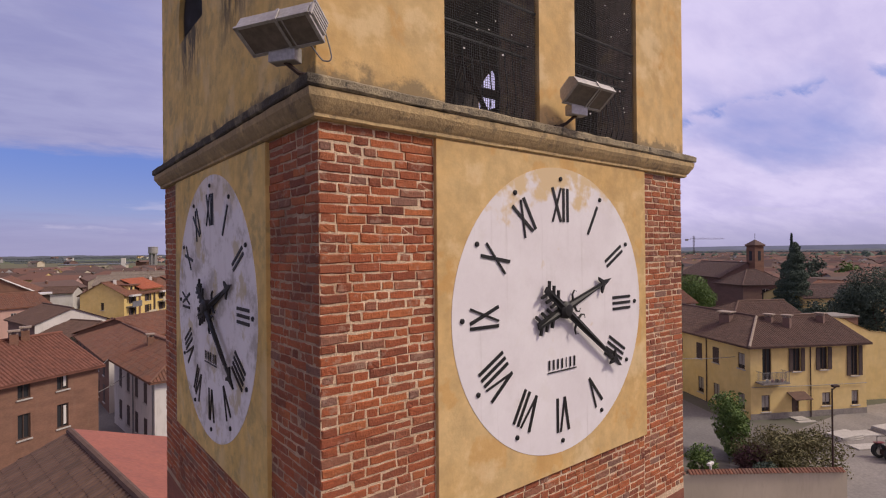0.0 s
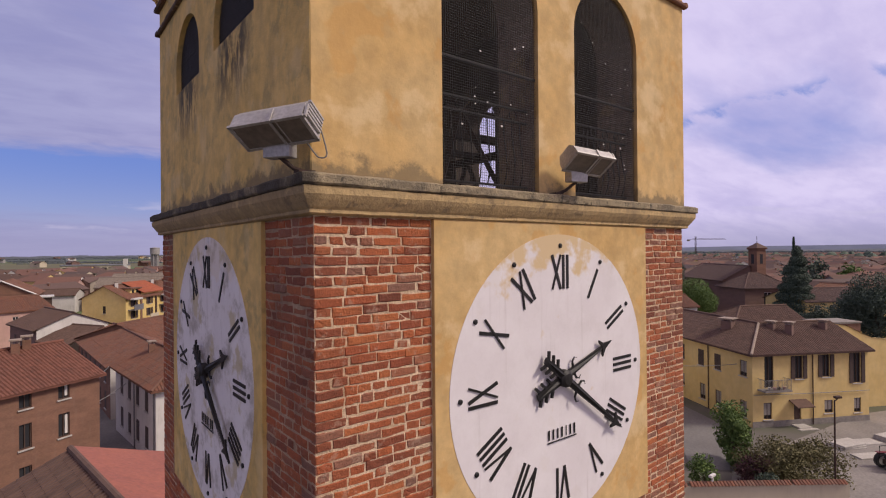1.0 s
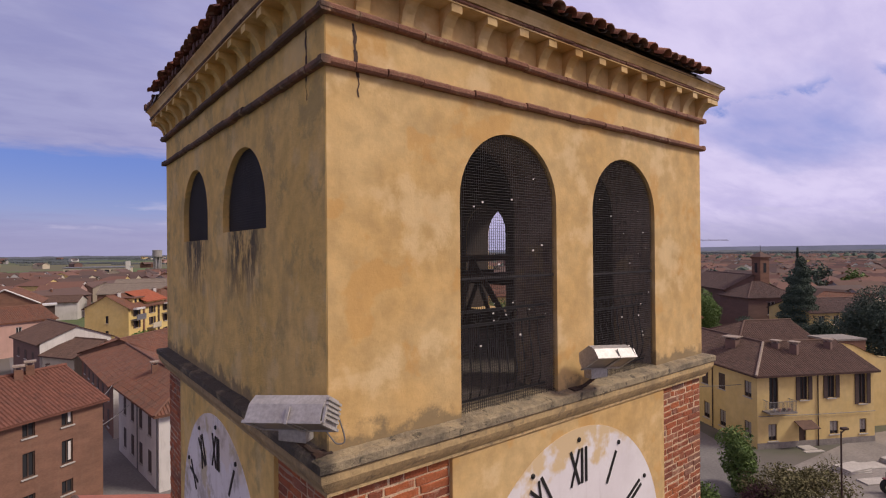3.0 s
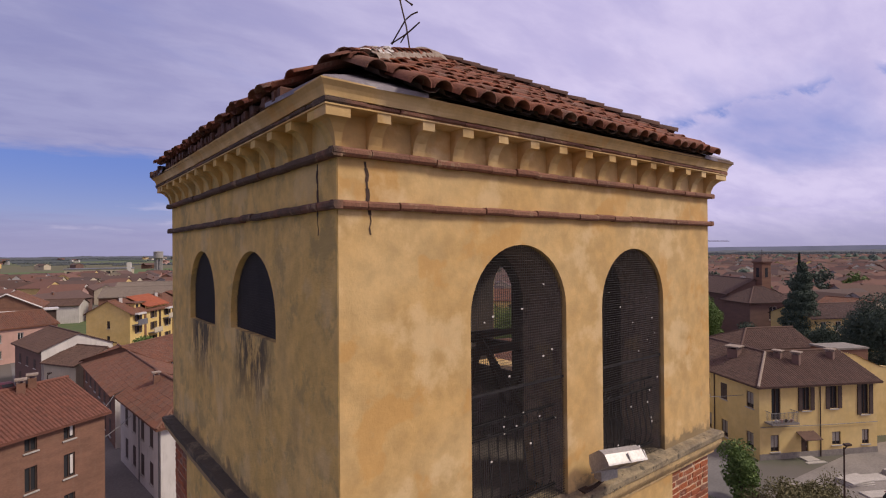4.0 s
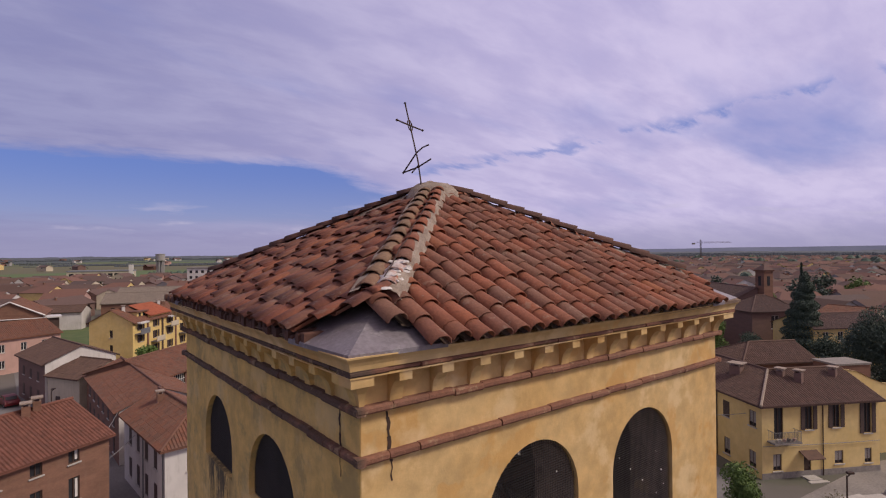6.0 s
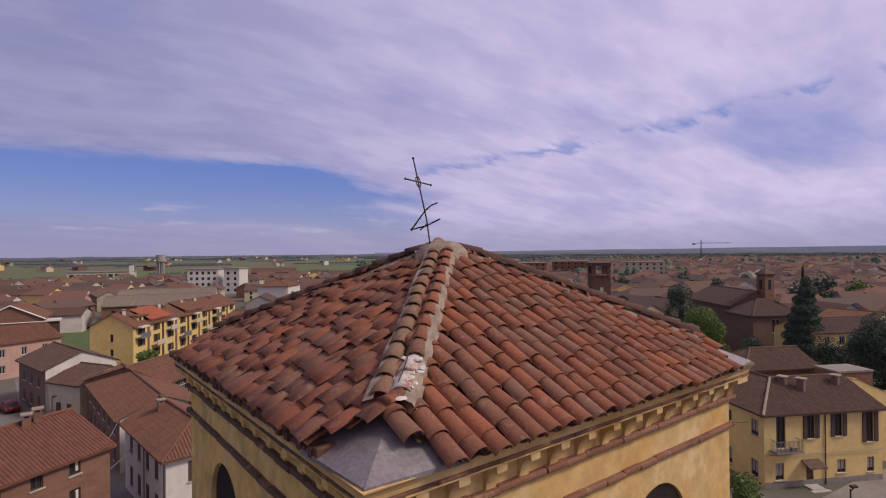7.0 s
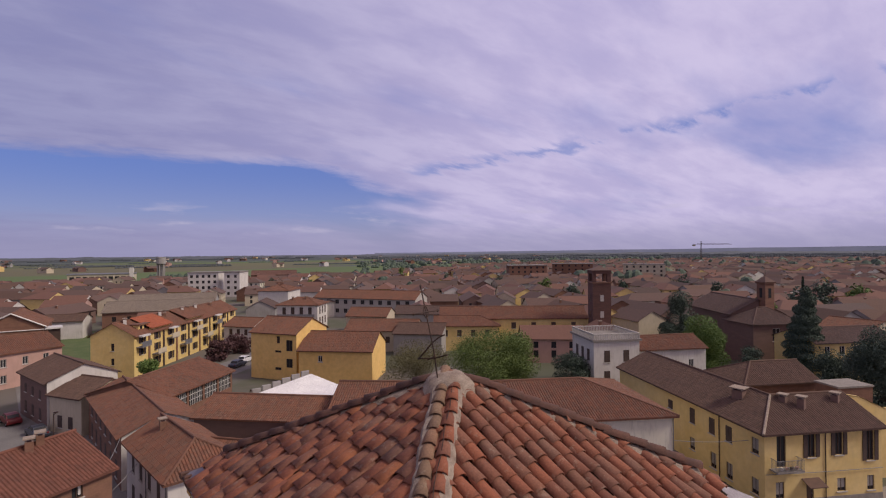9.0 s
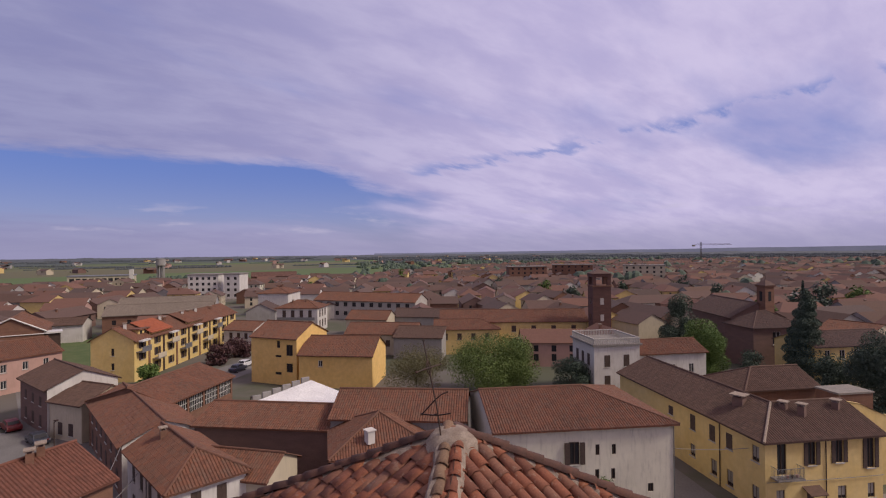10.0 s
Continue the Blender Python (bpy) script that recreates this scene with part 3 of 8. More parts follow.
def thing(name, label, category, group="", kind="", at=None):
    ob = tagged(new(name), label, category, group, kind)
    if at is not None:
        ob.matrix_basis = at
    return ob


# ---- the clock tower ----
WX, WY = 5.10, 4.98          # the shaft, along its two sides
SKEW = -0.02                 # the plan is slightly out of square


def skew(p):
    return (p[0] + SKEW * p[1], p[1], p[2])


def right_side(u, out, z):
    return (u, -out, z)


def left_side(u, out, z):
    return (-out, u, z)


rng = random.Random(7)
tower = thing("clock_tower", "ochre plastered brick clock tower with two dials and a tiled roof", "tower")


def tower_part(name, shape, mat, parent=None, label="", smooth=False):
    return part(name, shape.mapped(skew), mat, parent or tower, label, smooth)


# shaft below the belfry: a mortar core that the bricks stand proud of
BR, TOP, LOW = 0.04, 16.155, 12.15
core = Shape().box(BR + 0.0030, WX - 0.0030 - BR, BR + 0.0030, WY - 0.0030 - BR, LOW, TOP)
brick_walls = tower_part("brick_wall", core, mortar, None, "red brick wall with pale lime joints")
tower_part("shaft", Shape().box(BR, WX - BR, BR, WY - BR, -0.3, LOW), shaft_brick, None, "plain brick tower shaft")


def brick_mesh(seed, length):
    """A hand-made brick: wavy long edges and worn, rounded arrises."""
    r = random.Random(seed)
    h, d, b = 0.0615, 0.07, 0.007
    x, vs = length / 2, []
    ring = [(-1, -1), (-0.3, -1), (0.35, -1), (1, -1), (1, 1), (0.3, 1), (-0.35, 1), (-1, 1)]
    wob = [(r.uniform(-0.007, 0.005), r.uniform(-0.0058, 0.0050)) for _ in ring]
    for y, i in ((d, 0), (b * 0.8, 0), (0, b)):
        for (sx, sz), (wx, wz) in zip(ring, wob):
            vs.append((sx * (x - i) + wx, y + (r.uniform(-0.003, 0.003) if y < d else 0), sz * (h / 2 - i) + wz))
    n = len(ring)
    fs = [tuple(range(n - 1, -1, -1)), tuple(range(2 * n, 3 * n))]
    for k in (0, n):
        fs += [(k + q, k + (q + 1) % n, k + n + (q + 1) % n, k + n + q) for q in range(n)]
    return Shape().add(vs, fs)


STRETCH, HEAD = [brick_mesh(s, 0.24) for s in range(8)], [brick_mesh(s + 20, 0.115) for s in range(6)]
STRETCH_ME = {"right": [s.mesh("brick", brick_piece) for s in STRETCH], "left": [s.mesh("brick", sooty_shaded_piece) for s in STRETCH]}
HEAD_ME = {"right": [s.mesh("brick", brick_piece) for s in HEAD], "left": [s.mesh("brick", sooty_shaded_piece) for s in HEAD]}
COURSE = 0.0716
rest_bricks = {"right": Shape(), "left": Shape()}


def lay_bricks(side, u0, u1, z0, z1, single):
    """Courses of mixed stretchers and headers; those that single(u, z) names are pieces of their own."""
    rows = int((z1 - z0) / COURSE)
    for row in range(rows):
        z = z1 - (row + 0.5) * COURSE
        u, k = u0 + 0.004, row % 2
        while u < u1 - 0.03:
            long = rng.random() < (0.66 if k % 2 else 0.42)
            k += 1
            length = rng.uniform(0.19, 0.265) if long else rng.uniform(0.095, 0.135)
            if u1 - (u + length) < 0.075:
                length = u1 - u - 0.004
            big = length > 0.16
            pick = rng.randrange(8 if big else 6)
            c, out = u + length / 2, -BR + rng.uniform(-0.001, 0.006)
            zz = z + rng.uniform(-0.004, 0.004) + 0.007 * noise.noise(Vector((c * 1.7, z * 2.1, 5.0)))
            tilt = rng.uniform(-0.014, 0.014)
            stretch = length / (0.24 if big else 0.115)
            p = skew((right_side if side == "right" else left_side)(c, out, zz))
            m = Matrix.Translation(p) @ Euler((0, tilt, 0 if side == "right" else -math.pi / 2)).to_matrix().to_4x4() @ Matrix.Diagonal((stretch, 1, 1 + rng.uniform(-0.06, 0.06), 1))
            if side == "left":
                m = Matrix.Translation(p) @ Euler((0, 0, -math.pi / 2 - SKEW)).to_matrix().to_4x4() @ Euler((0, tilt, 0)).to_matrix().to_4x4() @ Matrix.Diagonal((stretch, 1, 1, 1))
            if single(c, zz):
                ob = new("brick", (STRETCH_ME if big else HEAD_ME)[side][pick])
                ob.parent, ob.matrix_basis = brick_walls, m
            else:
                src = (STRETCH if big else HEAD)[pick]
                rest_bricks[side].add([m @ Vector(v) for v in src.v], src.f)
            u += length + rng.uniform(0.006, 0.016)


PANEL_R, PANEL_L, PANEL_LOW = (1.045, 4.14), (0.95, 4.14), 13.05
lay_bricks("right", BR, PANEL_R[0] - 0.004, LOW, TOP, lambda u, z: z > 13.55)
lay_bricks("right", PANEL_R[1] + 0.004, WX - BR, LOW, TOP, lambda u, z: False)
lay_bricks("right", PANEL_R[0], PANEL_R[1], LOW, PANEL_LOW, lambda u, z: False)
lay_bricks("left", BR, PANEL_L[0] - 0.004, LOW, TOP, lambda u, z: z > 14.95)
lay_bricks("left", PANEL_L[1] + 0.004, WY - BR, LOW, TOP, lambda u, z: False)
lay_bricks("left", PANEL_L[0], PANEL_L[1], LOW, PANEL_LOW, lambda u, z: False)
tagged(part("brickwork", rest_bricks["right"], brick_joined, brick_walls), kind="stuff")
tagged(part("brickwork", rest_bricks["left"], sooty_shaded_joined, brick_walls), kind="stuff")
tower_part("shaded_joints", Shape().box(BR + 0.0022, BR + 0.012, BR + 0.02, WY - BR - 0.02, LOW + 0.002, TOP - 0.002), sooty_shaded_mortar, brick_walls, "sooty joints, also darkened for the shade of that side")


# plaster panels and dials
def to_side(shape, side):
    return shape.mapped(lambda p: right_side(p.x, -p.y, p.z) if side == "right" else left_side(p.x, -p.y, p.z))


def panel(u0, u1, side, mat):
    s = Shape().box(u0, u1, 0.006, 0.07, PANEL_LOW, TOP, bevel=0.008)
    return tower_part("plaster_panel", to_side(s, side), mat, None, "plain ochre plaster panel round the dial")


panel(*PANEL_R, "right", ochre_plaster)
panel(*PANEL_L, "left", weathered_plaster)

NUMERALS = {12: "XII", 1: "I", 2: "II", 3: "III", 4: "IIII", 5: "V", 6: "VI", 7: "VII", 8: "VIII", 9: "IX", 10: "X", 11: "XI"}


def bar(x0, y0, x1, y1, w, y=-0.006, depth=0.009):
    """A flat iron strip between two places on the dial (right and up from the middle)."""
    a, b = Vector((x0, 0, y0)), Vector((x1, 0, y1))
    d = (b - a).normalized()
    n = Vector((-d.z, 0, d.x)) * (w / 2)
    s = Shape()
    vs = [(p + q) + Vector((0, yy, 0)) for yy in (y, y + depth) for p, q in ((a, -n), (b, -n), (b, n), (a, n))]
    return s.add(vs, [(0, 1, 2, 3), (7, 6, 5, 4), (0, 4, 5, 1), (1, 5, 6, 2), (2, 6, 7, 3), (3, 7, 4, 0)])


def numeral_shape(hour):
    r0, r1, s, pen = 0.87, 1.205, Shape(), 0.0
    items = []
    for ch in NUMERALS[hour]:
        w = {"I": 0.062, "V": 0.15, "X": 0.15}[ch]
        items.append((ch, pen, w))
        pen += w
    for ch, x, w in items:
        x -= pen / 2
        if ch == "I":
            s.add(*(lambda b: (b.v, b.f))(bar(x + w / 2, r0, x + w / 2, r1, 0.030)))
        elif ch == "V":
            for x0, x1, t, dy in ((x + w / 2, x + 0.01, 0.031, 0), (x + w / 2, x + w - 0.012, 0.019, 0.003)):
                s.add(*(lambda b: (b.v, b.f))(bar(x0, r0, x1, r1, t, -0.006 - dy)))
        else:
            for x0, x1, t, dy in ((x + w - 0.012, x + 0.012, 0.031, 0), (x + 0.012, x + w - 0.012, 0.019, 0.003)):
                s.add(*(lambda b: (b.v, b.f))(bar(x0, r0, x1, r1, t, -0.006 - dy)))
    a = -math.radians(30 * hour)
    return s.mapped(lambda p: (p.x * math.cos(a) - p.z * math.sin(a), p.y, p.x * math.sin(a) + p.z * math.cos(a)))


def turned(shape, degrees):
    a = -math.radians(degrees)
    return shape.mapped(lambda p: (p.x * math.cos(a) - p.z * math.sin(a), p.y, p.x * math.sin(a) + p.z * math.cos(a)))


def pointer(length, tail, w, y):
    """A tapered iron pointer with an arrow head, small hooks and a feathered tail, drawn upwards."""
    s = Shape()
    th = 0.018
    outline = [(-w * 0.75, -tail), (-w, -tail * 0.35), (-w, 0.05), (-w * 0.42, length - 0.17), (w * 0.42, length - 0.17), (w, 0.05), (w, -tail * 0.35), (w * 0.75, -tail)]
    vs = [(x, yy, z) for yy in (y, y + th) for x, z in outline]
    n = len(outline)
    s.add(vs, [tuple(range(n)), tuple(range(2 * n - 1, n - 1, -1))] + [(i, (i + 1) % n, n + (i + 1) % n, n + i) for i in range(n)])
    # ridge along the pointer
    s.add([(-w * 0.8, y, 0), (0, y - 0.022, 0), (w * 0.8, y, 0), (0, y - 0.012, length * 0.8), (0, y - 0.016, -tail)], [(0, 1, 3), (1, 2, 3), (0, 4, 1), (1, 4, 2)])
    head = [(0, length), (-w * 0.75, length - 0.13), (-w * 1.7, length - 0.175), (-w * 2.3, length - 0.20), (-w * 1.5, length - 0.205), (-w * 0.5, length - 0.18), (w * 0.5, length - 0.18), (w * 1.5, length - 0.205), (w * 2.3, length - 0.20), (w * 1.7, length - 0.175), (w * 0.75, length - 0.13)]
    vs = [(x, yy - 0.004, z) for yy in (y, y + th) for x, z in head]
    n = len(head)
    s.add(vs, [tuple(range(n)), tuple(range(2 * n - 1, n - 1, -1))] + [(i, (i + 1) % n, n + (i + 1) % n, n + i) for i in range(n)])
    for sx in (-1, 1):
        pts = [(sx * w * 0.6, y + th / 2, length * 0.17 + 0.02), (sx * (w + 0.05), y + th / 2, length * 0.17 + 0.035), (sx * (w + 0.075), y + th / 2, length * 0.17 + 0.075), (sx * (w + 0.055), y + th / 2, length * 0.17 + 0.105)]
        s.tube(pts, 0.014, 6, 0.4)
        for k in range(3):
            z = -tail * (0.42 + 0.22 * k)
            s.add(*(lambda b: (b.v, b.f))(bar(sx * w * 0.5, z, sx * (w + 0.058), z - 0.05, 0.026, y + 0.003, 0.02)))
    return s


def dial(u, z, side, label, paint):
    """The dial disc with its numerals, minute studs, maker's bars and pointers."""
    def put(shape):
        way = 1 if side == "right" else -1
        return to_side(shape.mapped(lambda p: (way * p.x + u, p.y, p.z + z)), side)

    ring = Shape()
    n, r = 96, 1.405
    vs = [(0, 0.0025, 0)] + [(r * math.cos(2 * math.pi * k / n), 0.0025, r * math.sin(2 * math.pi * k / n)) for k in range(n)]
    vs += [(r * math.cos(2 * math.pi * k / n), 0.02, r * math.sin(2 * math.pi * k / n)) for k in range(n)]
    fs = [(0, 1 + k, 1 + (k + 1) % n) for k in range(n)] + [(1 + k, 1 + n + k, 1 + n + (k + 1) % n, 1 + (k + 1) % n) for k in range(n)]
    ring.add(vs, fs)
    face = tower_part("dial", put(ring), paint, None, label)
    for hour in range(1, 13):
        tower_part("numeral", put(numeral_shape(hour)), iron, face, "black iron numeral")
        a = math.radians(30 * hour)
        stud = Shape().lathe([(0.0, -0.010), (0.016, -0.009), (0.023, -0.004), (0.023, 0.01)], 12)
        stud.mapped(lambda p: (p.x + 1.295 * math.sin(a), p.z - 0.004, p.y + 1.295 * math.cos(a)))
        tower_part("hour_stud", put(stud), iron, face, "round black stud")
    marks = Shape()
    for k, w in enumerate((0.05, 0.045, 0.045, 0.05, 0.018, 0.05, 0.05)):
        x = -0.195 + 0.064 * k
        marks.add(*(lambda b: (b.v, b.f))(bar(x, -0.575 - 0.001 * k, x, -0.480, w * 0.40, -0.008, 0.005)))
    marks.add(*(lambda b: (b.v, b.f))(bar(-0.215, -0.60, 0.215, -0.60, 0.010, -0.010, 0.008)))
    tower_part("maker_mark", put(marks), iron, face, "dark maker's mark as plain bars")
    tower_part("hour_pointer", put(turned(pointer(0.84, 0.40, 0.041, -0.036), 70.5)), iron, face, "black iron hour pointer with feathered tail")
    tower_part("minute_pointer", put(turned(pointer(1.15, 0.37, 0.040, -0.064), 126)), iron, face, "black iron minute pointer with feathered tail")
    hub = Shape().lathe([(0.03, 0.0), (0.03, 0.01), (0.085, 0.015), (0.085, 0.070), (0.055, 0.092), (0.0, 0.096)], 20).mapped(lambda p: (p.x, -p.z, p.y))
    tower_part("hub", put(hub), iron, face, smooth=False)


dial(2.592, 14.646, "right", "white painted dial with flaking paint at the top", dial_paint)
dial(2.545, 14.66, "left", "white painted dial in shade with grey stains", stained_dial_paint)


# cornice, string courses and eaves swept round the tower
def sweep(profile, name, mat, label="", jitter=0.0, step=0.20, seed=1, smooth=False):
    """A moulding all round: profile of (outwards, height) pairs, closed into a band."""
    r = random.Random(seed)
    s = Shape()
    corners = lambda o: [(-o, -o), (WX + o, -o), (WX + o, WY + o), (-o, WY + o)]
    rows = []
    for o, z in profile:
        ring = []
        c = corners(o)
        for i in range(4):
            a, b = Vector((*c[i], z)), Vector((*c[(i + 1) % 4], z))
            n = int((WX if i % 2 == 0 else WY) / step)
            for k in range(n):
                p = a.lerp(b, k / n)
                j = jitter * (noise.noise(Vector((p.x * 3.1 + seed, p.y * 3.1, z * 9))) + 0.6 * r.uniform(-1, 1))
                d = Vector(((0, -1), (1, 0), (0, 1), (-1, 0))[i] + (0,))
                p = p + (d * j if k else Vector()) + Vector((0, 0, j * 0.7))
                ring.append(p)
        rows.append(ring)
    n, m = len(rows[0]), len(rows)
    s.v = [tuple(p) for row in rows for p in row]
    s.f = [(i * n + k, i * n + (k + 1) % n, ((i + 1) % m) * n + (k + 1) % n, ((i + 1) % m) * n + k) for i in range(m) for k in range(n)]
    return tower_part(name, s, mat, None, label, smooth)


IN = -0.25
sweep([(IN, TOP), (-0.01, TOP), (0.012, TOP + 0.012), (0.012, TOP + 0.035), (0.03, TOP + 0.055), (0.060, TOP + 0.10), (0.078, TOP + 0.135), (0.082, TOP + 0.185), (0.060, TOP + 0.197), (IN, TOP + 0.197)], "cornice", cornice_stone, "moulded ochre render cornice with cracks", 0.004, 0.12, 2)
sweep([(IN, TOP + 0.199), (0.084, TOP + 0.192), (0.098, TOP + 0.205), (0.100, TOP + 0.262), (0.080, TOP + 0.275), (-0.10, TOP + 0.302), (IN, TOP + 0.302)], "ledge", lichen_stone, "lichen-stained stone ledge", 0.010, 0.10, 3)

# belfry walls with arched openings
FLOOR, UP = TOP + 0.29, 19.64
THICK = 0.53
ARCH_R = [(1.152, 2.318, FLOOR, 18.75), (2.866, 4.012, FLOOR, 18.71)]
ARCH_L = [(1.12, 2.31, 17.96, 18.715), (2.87, 3.96, 17.90, 18.725)]
ARCH_BACK = [(2.86, 3.84, 16.75, 18.52)]


def arch_z(u, arch):
    u0, u1, low, top = arch
    c, r = (u0 + u1) / 2, (u1 - u0) / 2
    return top - r + math.sqrt(max(0.0, r * r - (u - c) ** 2))


def arch_wall(length, arches, out0, out1, z0, z1):
    """A wall slab in its own plan: u along it, y inwards from out0 to out1, with arched openings through it."""
    s = Shape()
    cuts = [0.0]
    for u0, u1, low, top in arches:
        c, r = (u0 + u1) / 2, (u1 - u0) / 2
        cuts += [c - r * math.cos(math.pi * k / 20) for k in range(21)]
    cuts.append(length)
    for a, b in zip(cuts, cuts[1:]):
        mid = (a + b) / 2
        arch = next((q for q in arches if q[0] < mid < q[1]), None)
        spans = [((z0, z0), (z1, z1))]
        if arch:
            za, zb = arch_z(a, arch), arch_z(b, arch)
            spans = [((za, zb), (z1, z1))]
            if arch[2] > z0 + 0.01:
                spans.append(((z0, z0), (arch[2], arch[2])))
                s.quad((a, out0, arch[2]), (b, out0, arch[2]), (b, out1, arch[2]), (a, out1, arch[2]))
            s.quad((a, out0, za), (a, out1, za), (b, out1, zb), (b, out0, zb))
        for (l0, l1), (h0, h1) in spans:
            s.quad((a, out0, l0), (b, out0, l1), (b, out0, h1), (a, out0, h0))
            s.quad((a, out1, l0), (a, out1, h0), (b, out1, h1), (b, out1, l1))
    for u0, u1, low, top in arches:
        spring = top - (u1 - u0) / 2
        for u in (u0, u1):
            s.quad((u, out0, low), (u, out0, spring), (u, out1, spring), (u, out1, low))
    for u in (0, length):
        s.quad((u, out0, z0), (u, out0, z1), (u, out1, z1), (u, out1, z0))
    s.quad((0, out0, z1), (length, out0, z1), (length, out1, z1), (0, out1, z1))
    return s


PL = 0.02
s = arch_wall(WX - 2 * PL, [(a - PL, b - PL, l, t) for a, b, l, t in ARCH_R], PL, PL + THICK, FLOOR - 0.01, UP)
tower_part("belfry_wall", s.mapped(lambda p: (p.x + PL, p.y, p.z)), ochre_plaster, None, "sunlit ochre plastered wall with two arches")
s = arch_wall(WY - 2 * PL - 2 * THICK, [(a - PL - THICK, b - PL - THICK, l, t) for a, b, l, t in ARCH_L], PL, PL + THICK, FLOOR - 0.01, UP)
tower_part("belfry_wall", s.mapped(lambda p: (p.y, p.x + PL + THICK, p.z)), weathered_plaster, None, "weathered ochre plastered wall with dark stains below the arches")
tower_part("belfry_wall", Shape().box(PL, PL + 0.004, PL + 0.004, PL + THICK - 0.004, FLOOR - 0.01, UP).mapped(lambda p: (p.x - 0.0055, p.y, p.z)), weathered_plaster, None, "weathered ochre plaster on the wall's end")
s = arch_wall(WY - 2 * PL - 2 * THICK, [(a - PL - THICK, b - PL - THICK, l, t) for a, b, l, t in ARCH_BACK], WX - PL - THICK, WX - PL, FLOOR - 0.01, UP)
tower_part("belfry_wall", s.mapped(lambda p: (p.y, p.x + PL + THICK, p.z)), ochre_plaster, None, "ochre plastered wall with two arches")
s = arch_wall(WX - 2 * PL, [(a, b, 17.9, t) for a, b, l, t in ARCH_R], WY - PL - THICK, WY - PL, FLOOR - 0.01, UP)
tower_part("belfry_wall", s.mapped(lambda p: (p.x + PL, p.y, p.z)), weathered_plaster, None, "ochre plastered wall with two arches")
lin = Shape()
lin.box(PL + THICK - 0.01, WX - PL - THICK + 0.01, PL + THICK - 0.01, WY - PL - THICK + 0.01, FLOOR - 0.12, FLOOR - 0.02)
tower_part("belfry_floor", lin, inner_plaster)
tower_part("belfry_ceiling", Shape().box(0.15, WX - 0.15, 0.15, WY - 0.15, UP - 0.24, UP - 0.02), old_wood)


def wall_lining(shape, name="inner_plaster"):
    return tower_part(name, shape, inner_plaster, None, "grey plaster inside the belfry")


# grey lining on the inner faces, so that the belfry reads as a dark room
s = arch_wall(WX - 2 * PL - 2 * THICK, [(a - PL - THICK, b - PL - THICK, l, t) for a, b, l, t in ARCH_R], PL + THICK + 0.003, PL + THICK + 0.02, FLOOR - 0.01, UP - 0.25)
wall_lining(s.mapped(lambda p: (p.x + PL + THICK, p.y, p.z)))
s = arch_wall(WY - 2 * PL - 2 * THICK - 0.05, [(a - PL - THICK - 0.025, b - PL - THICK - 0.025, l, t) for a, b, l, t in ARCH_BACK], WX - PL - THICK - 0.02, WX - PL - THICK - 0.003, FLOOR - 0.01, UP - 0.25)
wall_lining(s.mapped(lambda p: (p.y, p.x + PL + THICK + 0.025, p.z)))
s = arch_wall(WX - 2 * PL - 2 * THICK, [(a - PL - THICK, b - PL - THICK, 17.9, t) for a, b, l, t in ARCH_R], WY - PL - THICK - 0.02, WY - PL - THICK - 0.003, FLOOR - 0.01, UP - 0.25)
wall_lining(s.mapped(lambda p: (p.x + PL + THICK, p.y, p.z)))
# grey render on the deep jambs of the sunlit arches
for u0, u1, low, top in ARCH_R:
    c, r = (u0 + u1) / 2, (u1 - u0) / 2
    edge = [(u0, low)] + [(c - r * math.cos(math.pi * k / 20), arch_z(c - r * math.cos(math.pi * k / 20), (u0, u1, low, top))) for k in range(21)] + [(u1, low)]
    s = Shape()
    for (a, za), (b, zb) in zip(edge, edge[1:]):
        ia, ib = c + (a - c) * 0.992, c + (b - c) * 0.992
        s.quad((ia, 0.075, za - 0.004), (ib, 0.075, zb - 0.004), (ib, PL + THICK - 0.002, zb - 0.004), (ia, PL + THICK - 0.002, za - 0.004))
    tower_part("arch_jamb", s, jamb_render, None, "grey stained render in the arch")

# jamb of the back arch in one very dark colour
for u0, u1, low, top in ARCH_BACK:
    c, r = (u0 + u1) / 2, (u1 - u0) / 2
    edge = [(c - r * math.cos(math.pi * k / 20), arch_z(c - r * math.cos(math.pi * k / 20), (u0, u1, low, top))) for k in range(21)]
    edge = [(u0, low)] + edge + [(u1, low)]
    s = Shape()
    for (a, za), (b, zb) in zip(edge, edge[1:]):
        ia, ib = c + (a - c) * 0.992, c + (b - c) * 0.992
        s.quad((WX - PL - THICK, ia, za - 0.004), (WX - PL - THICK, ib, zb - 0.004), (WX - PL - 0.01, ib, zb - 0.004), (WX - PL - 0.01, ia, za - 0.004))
    tower_part("arch_jamb", s, belfry_dark, None, "dark brick in the arch")


# black netting in the arches
def netting(arch, side, cell=0.023, wire=0.0026, depth=0.055):
    u0, u1, low, top = arch
    s = Shape()
    n = int((u1 - u0) / cell)
    for k in range(1, n):
        u = u0 + (u1 - u0) * k / n
        s.box(u - wire / 2, u + wire / 2, depth, depth + 0.003, low, arch_z(u, arch) - 0.003)
    rows = int((top - low) / cell)
    for k in range(1, rows):
        z = low + (top - low) * k / rows
        c, r = (u0 + u1) / 2, (u1 - u0) / 2
        h = z - (top - r)
        w = r if h < 0 else math.sqrt(max(0, r * r - h * h))
        s.box(c - w, c + w, depth - 0.003, depth, z - wire / 2, z + wire / 2)
    for z in (low + (top - low) * 0.47,):
        s.box(u0, u1, depth + 0.004, depth + 0.022, z - 0.011, z + 0.011)
    return tower_part("netting", to_side(s, side), net_wire, None, "black wire bird netting")


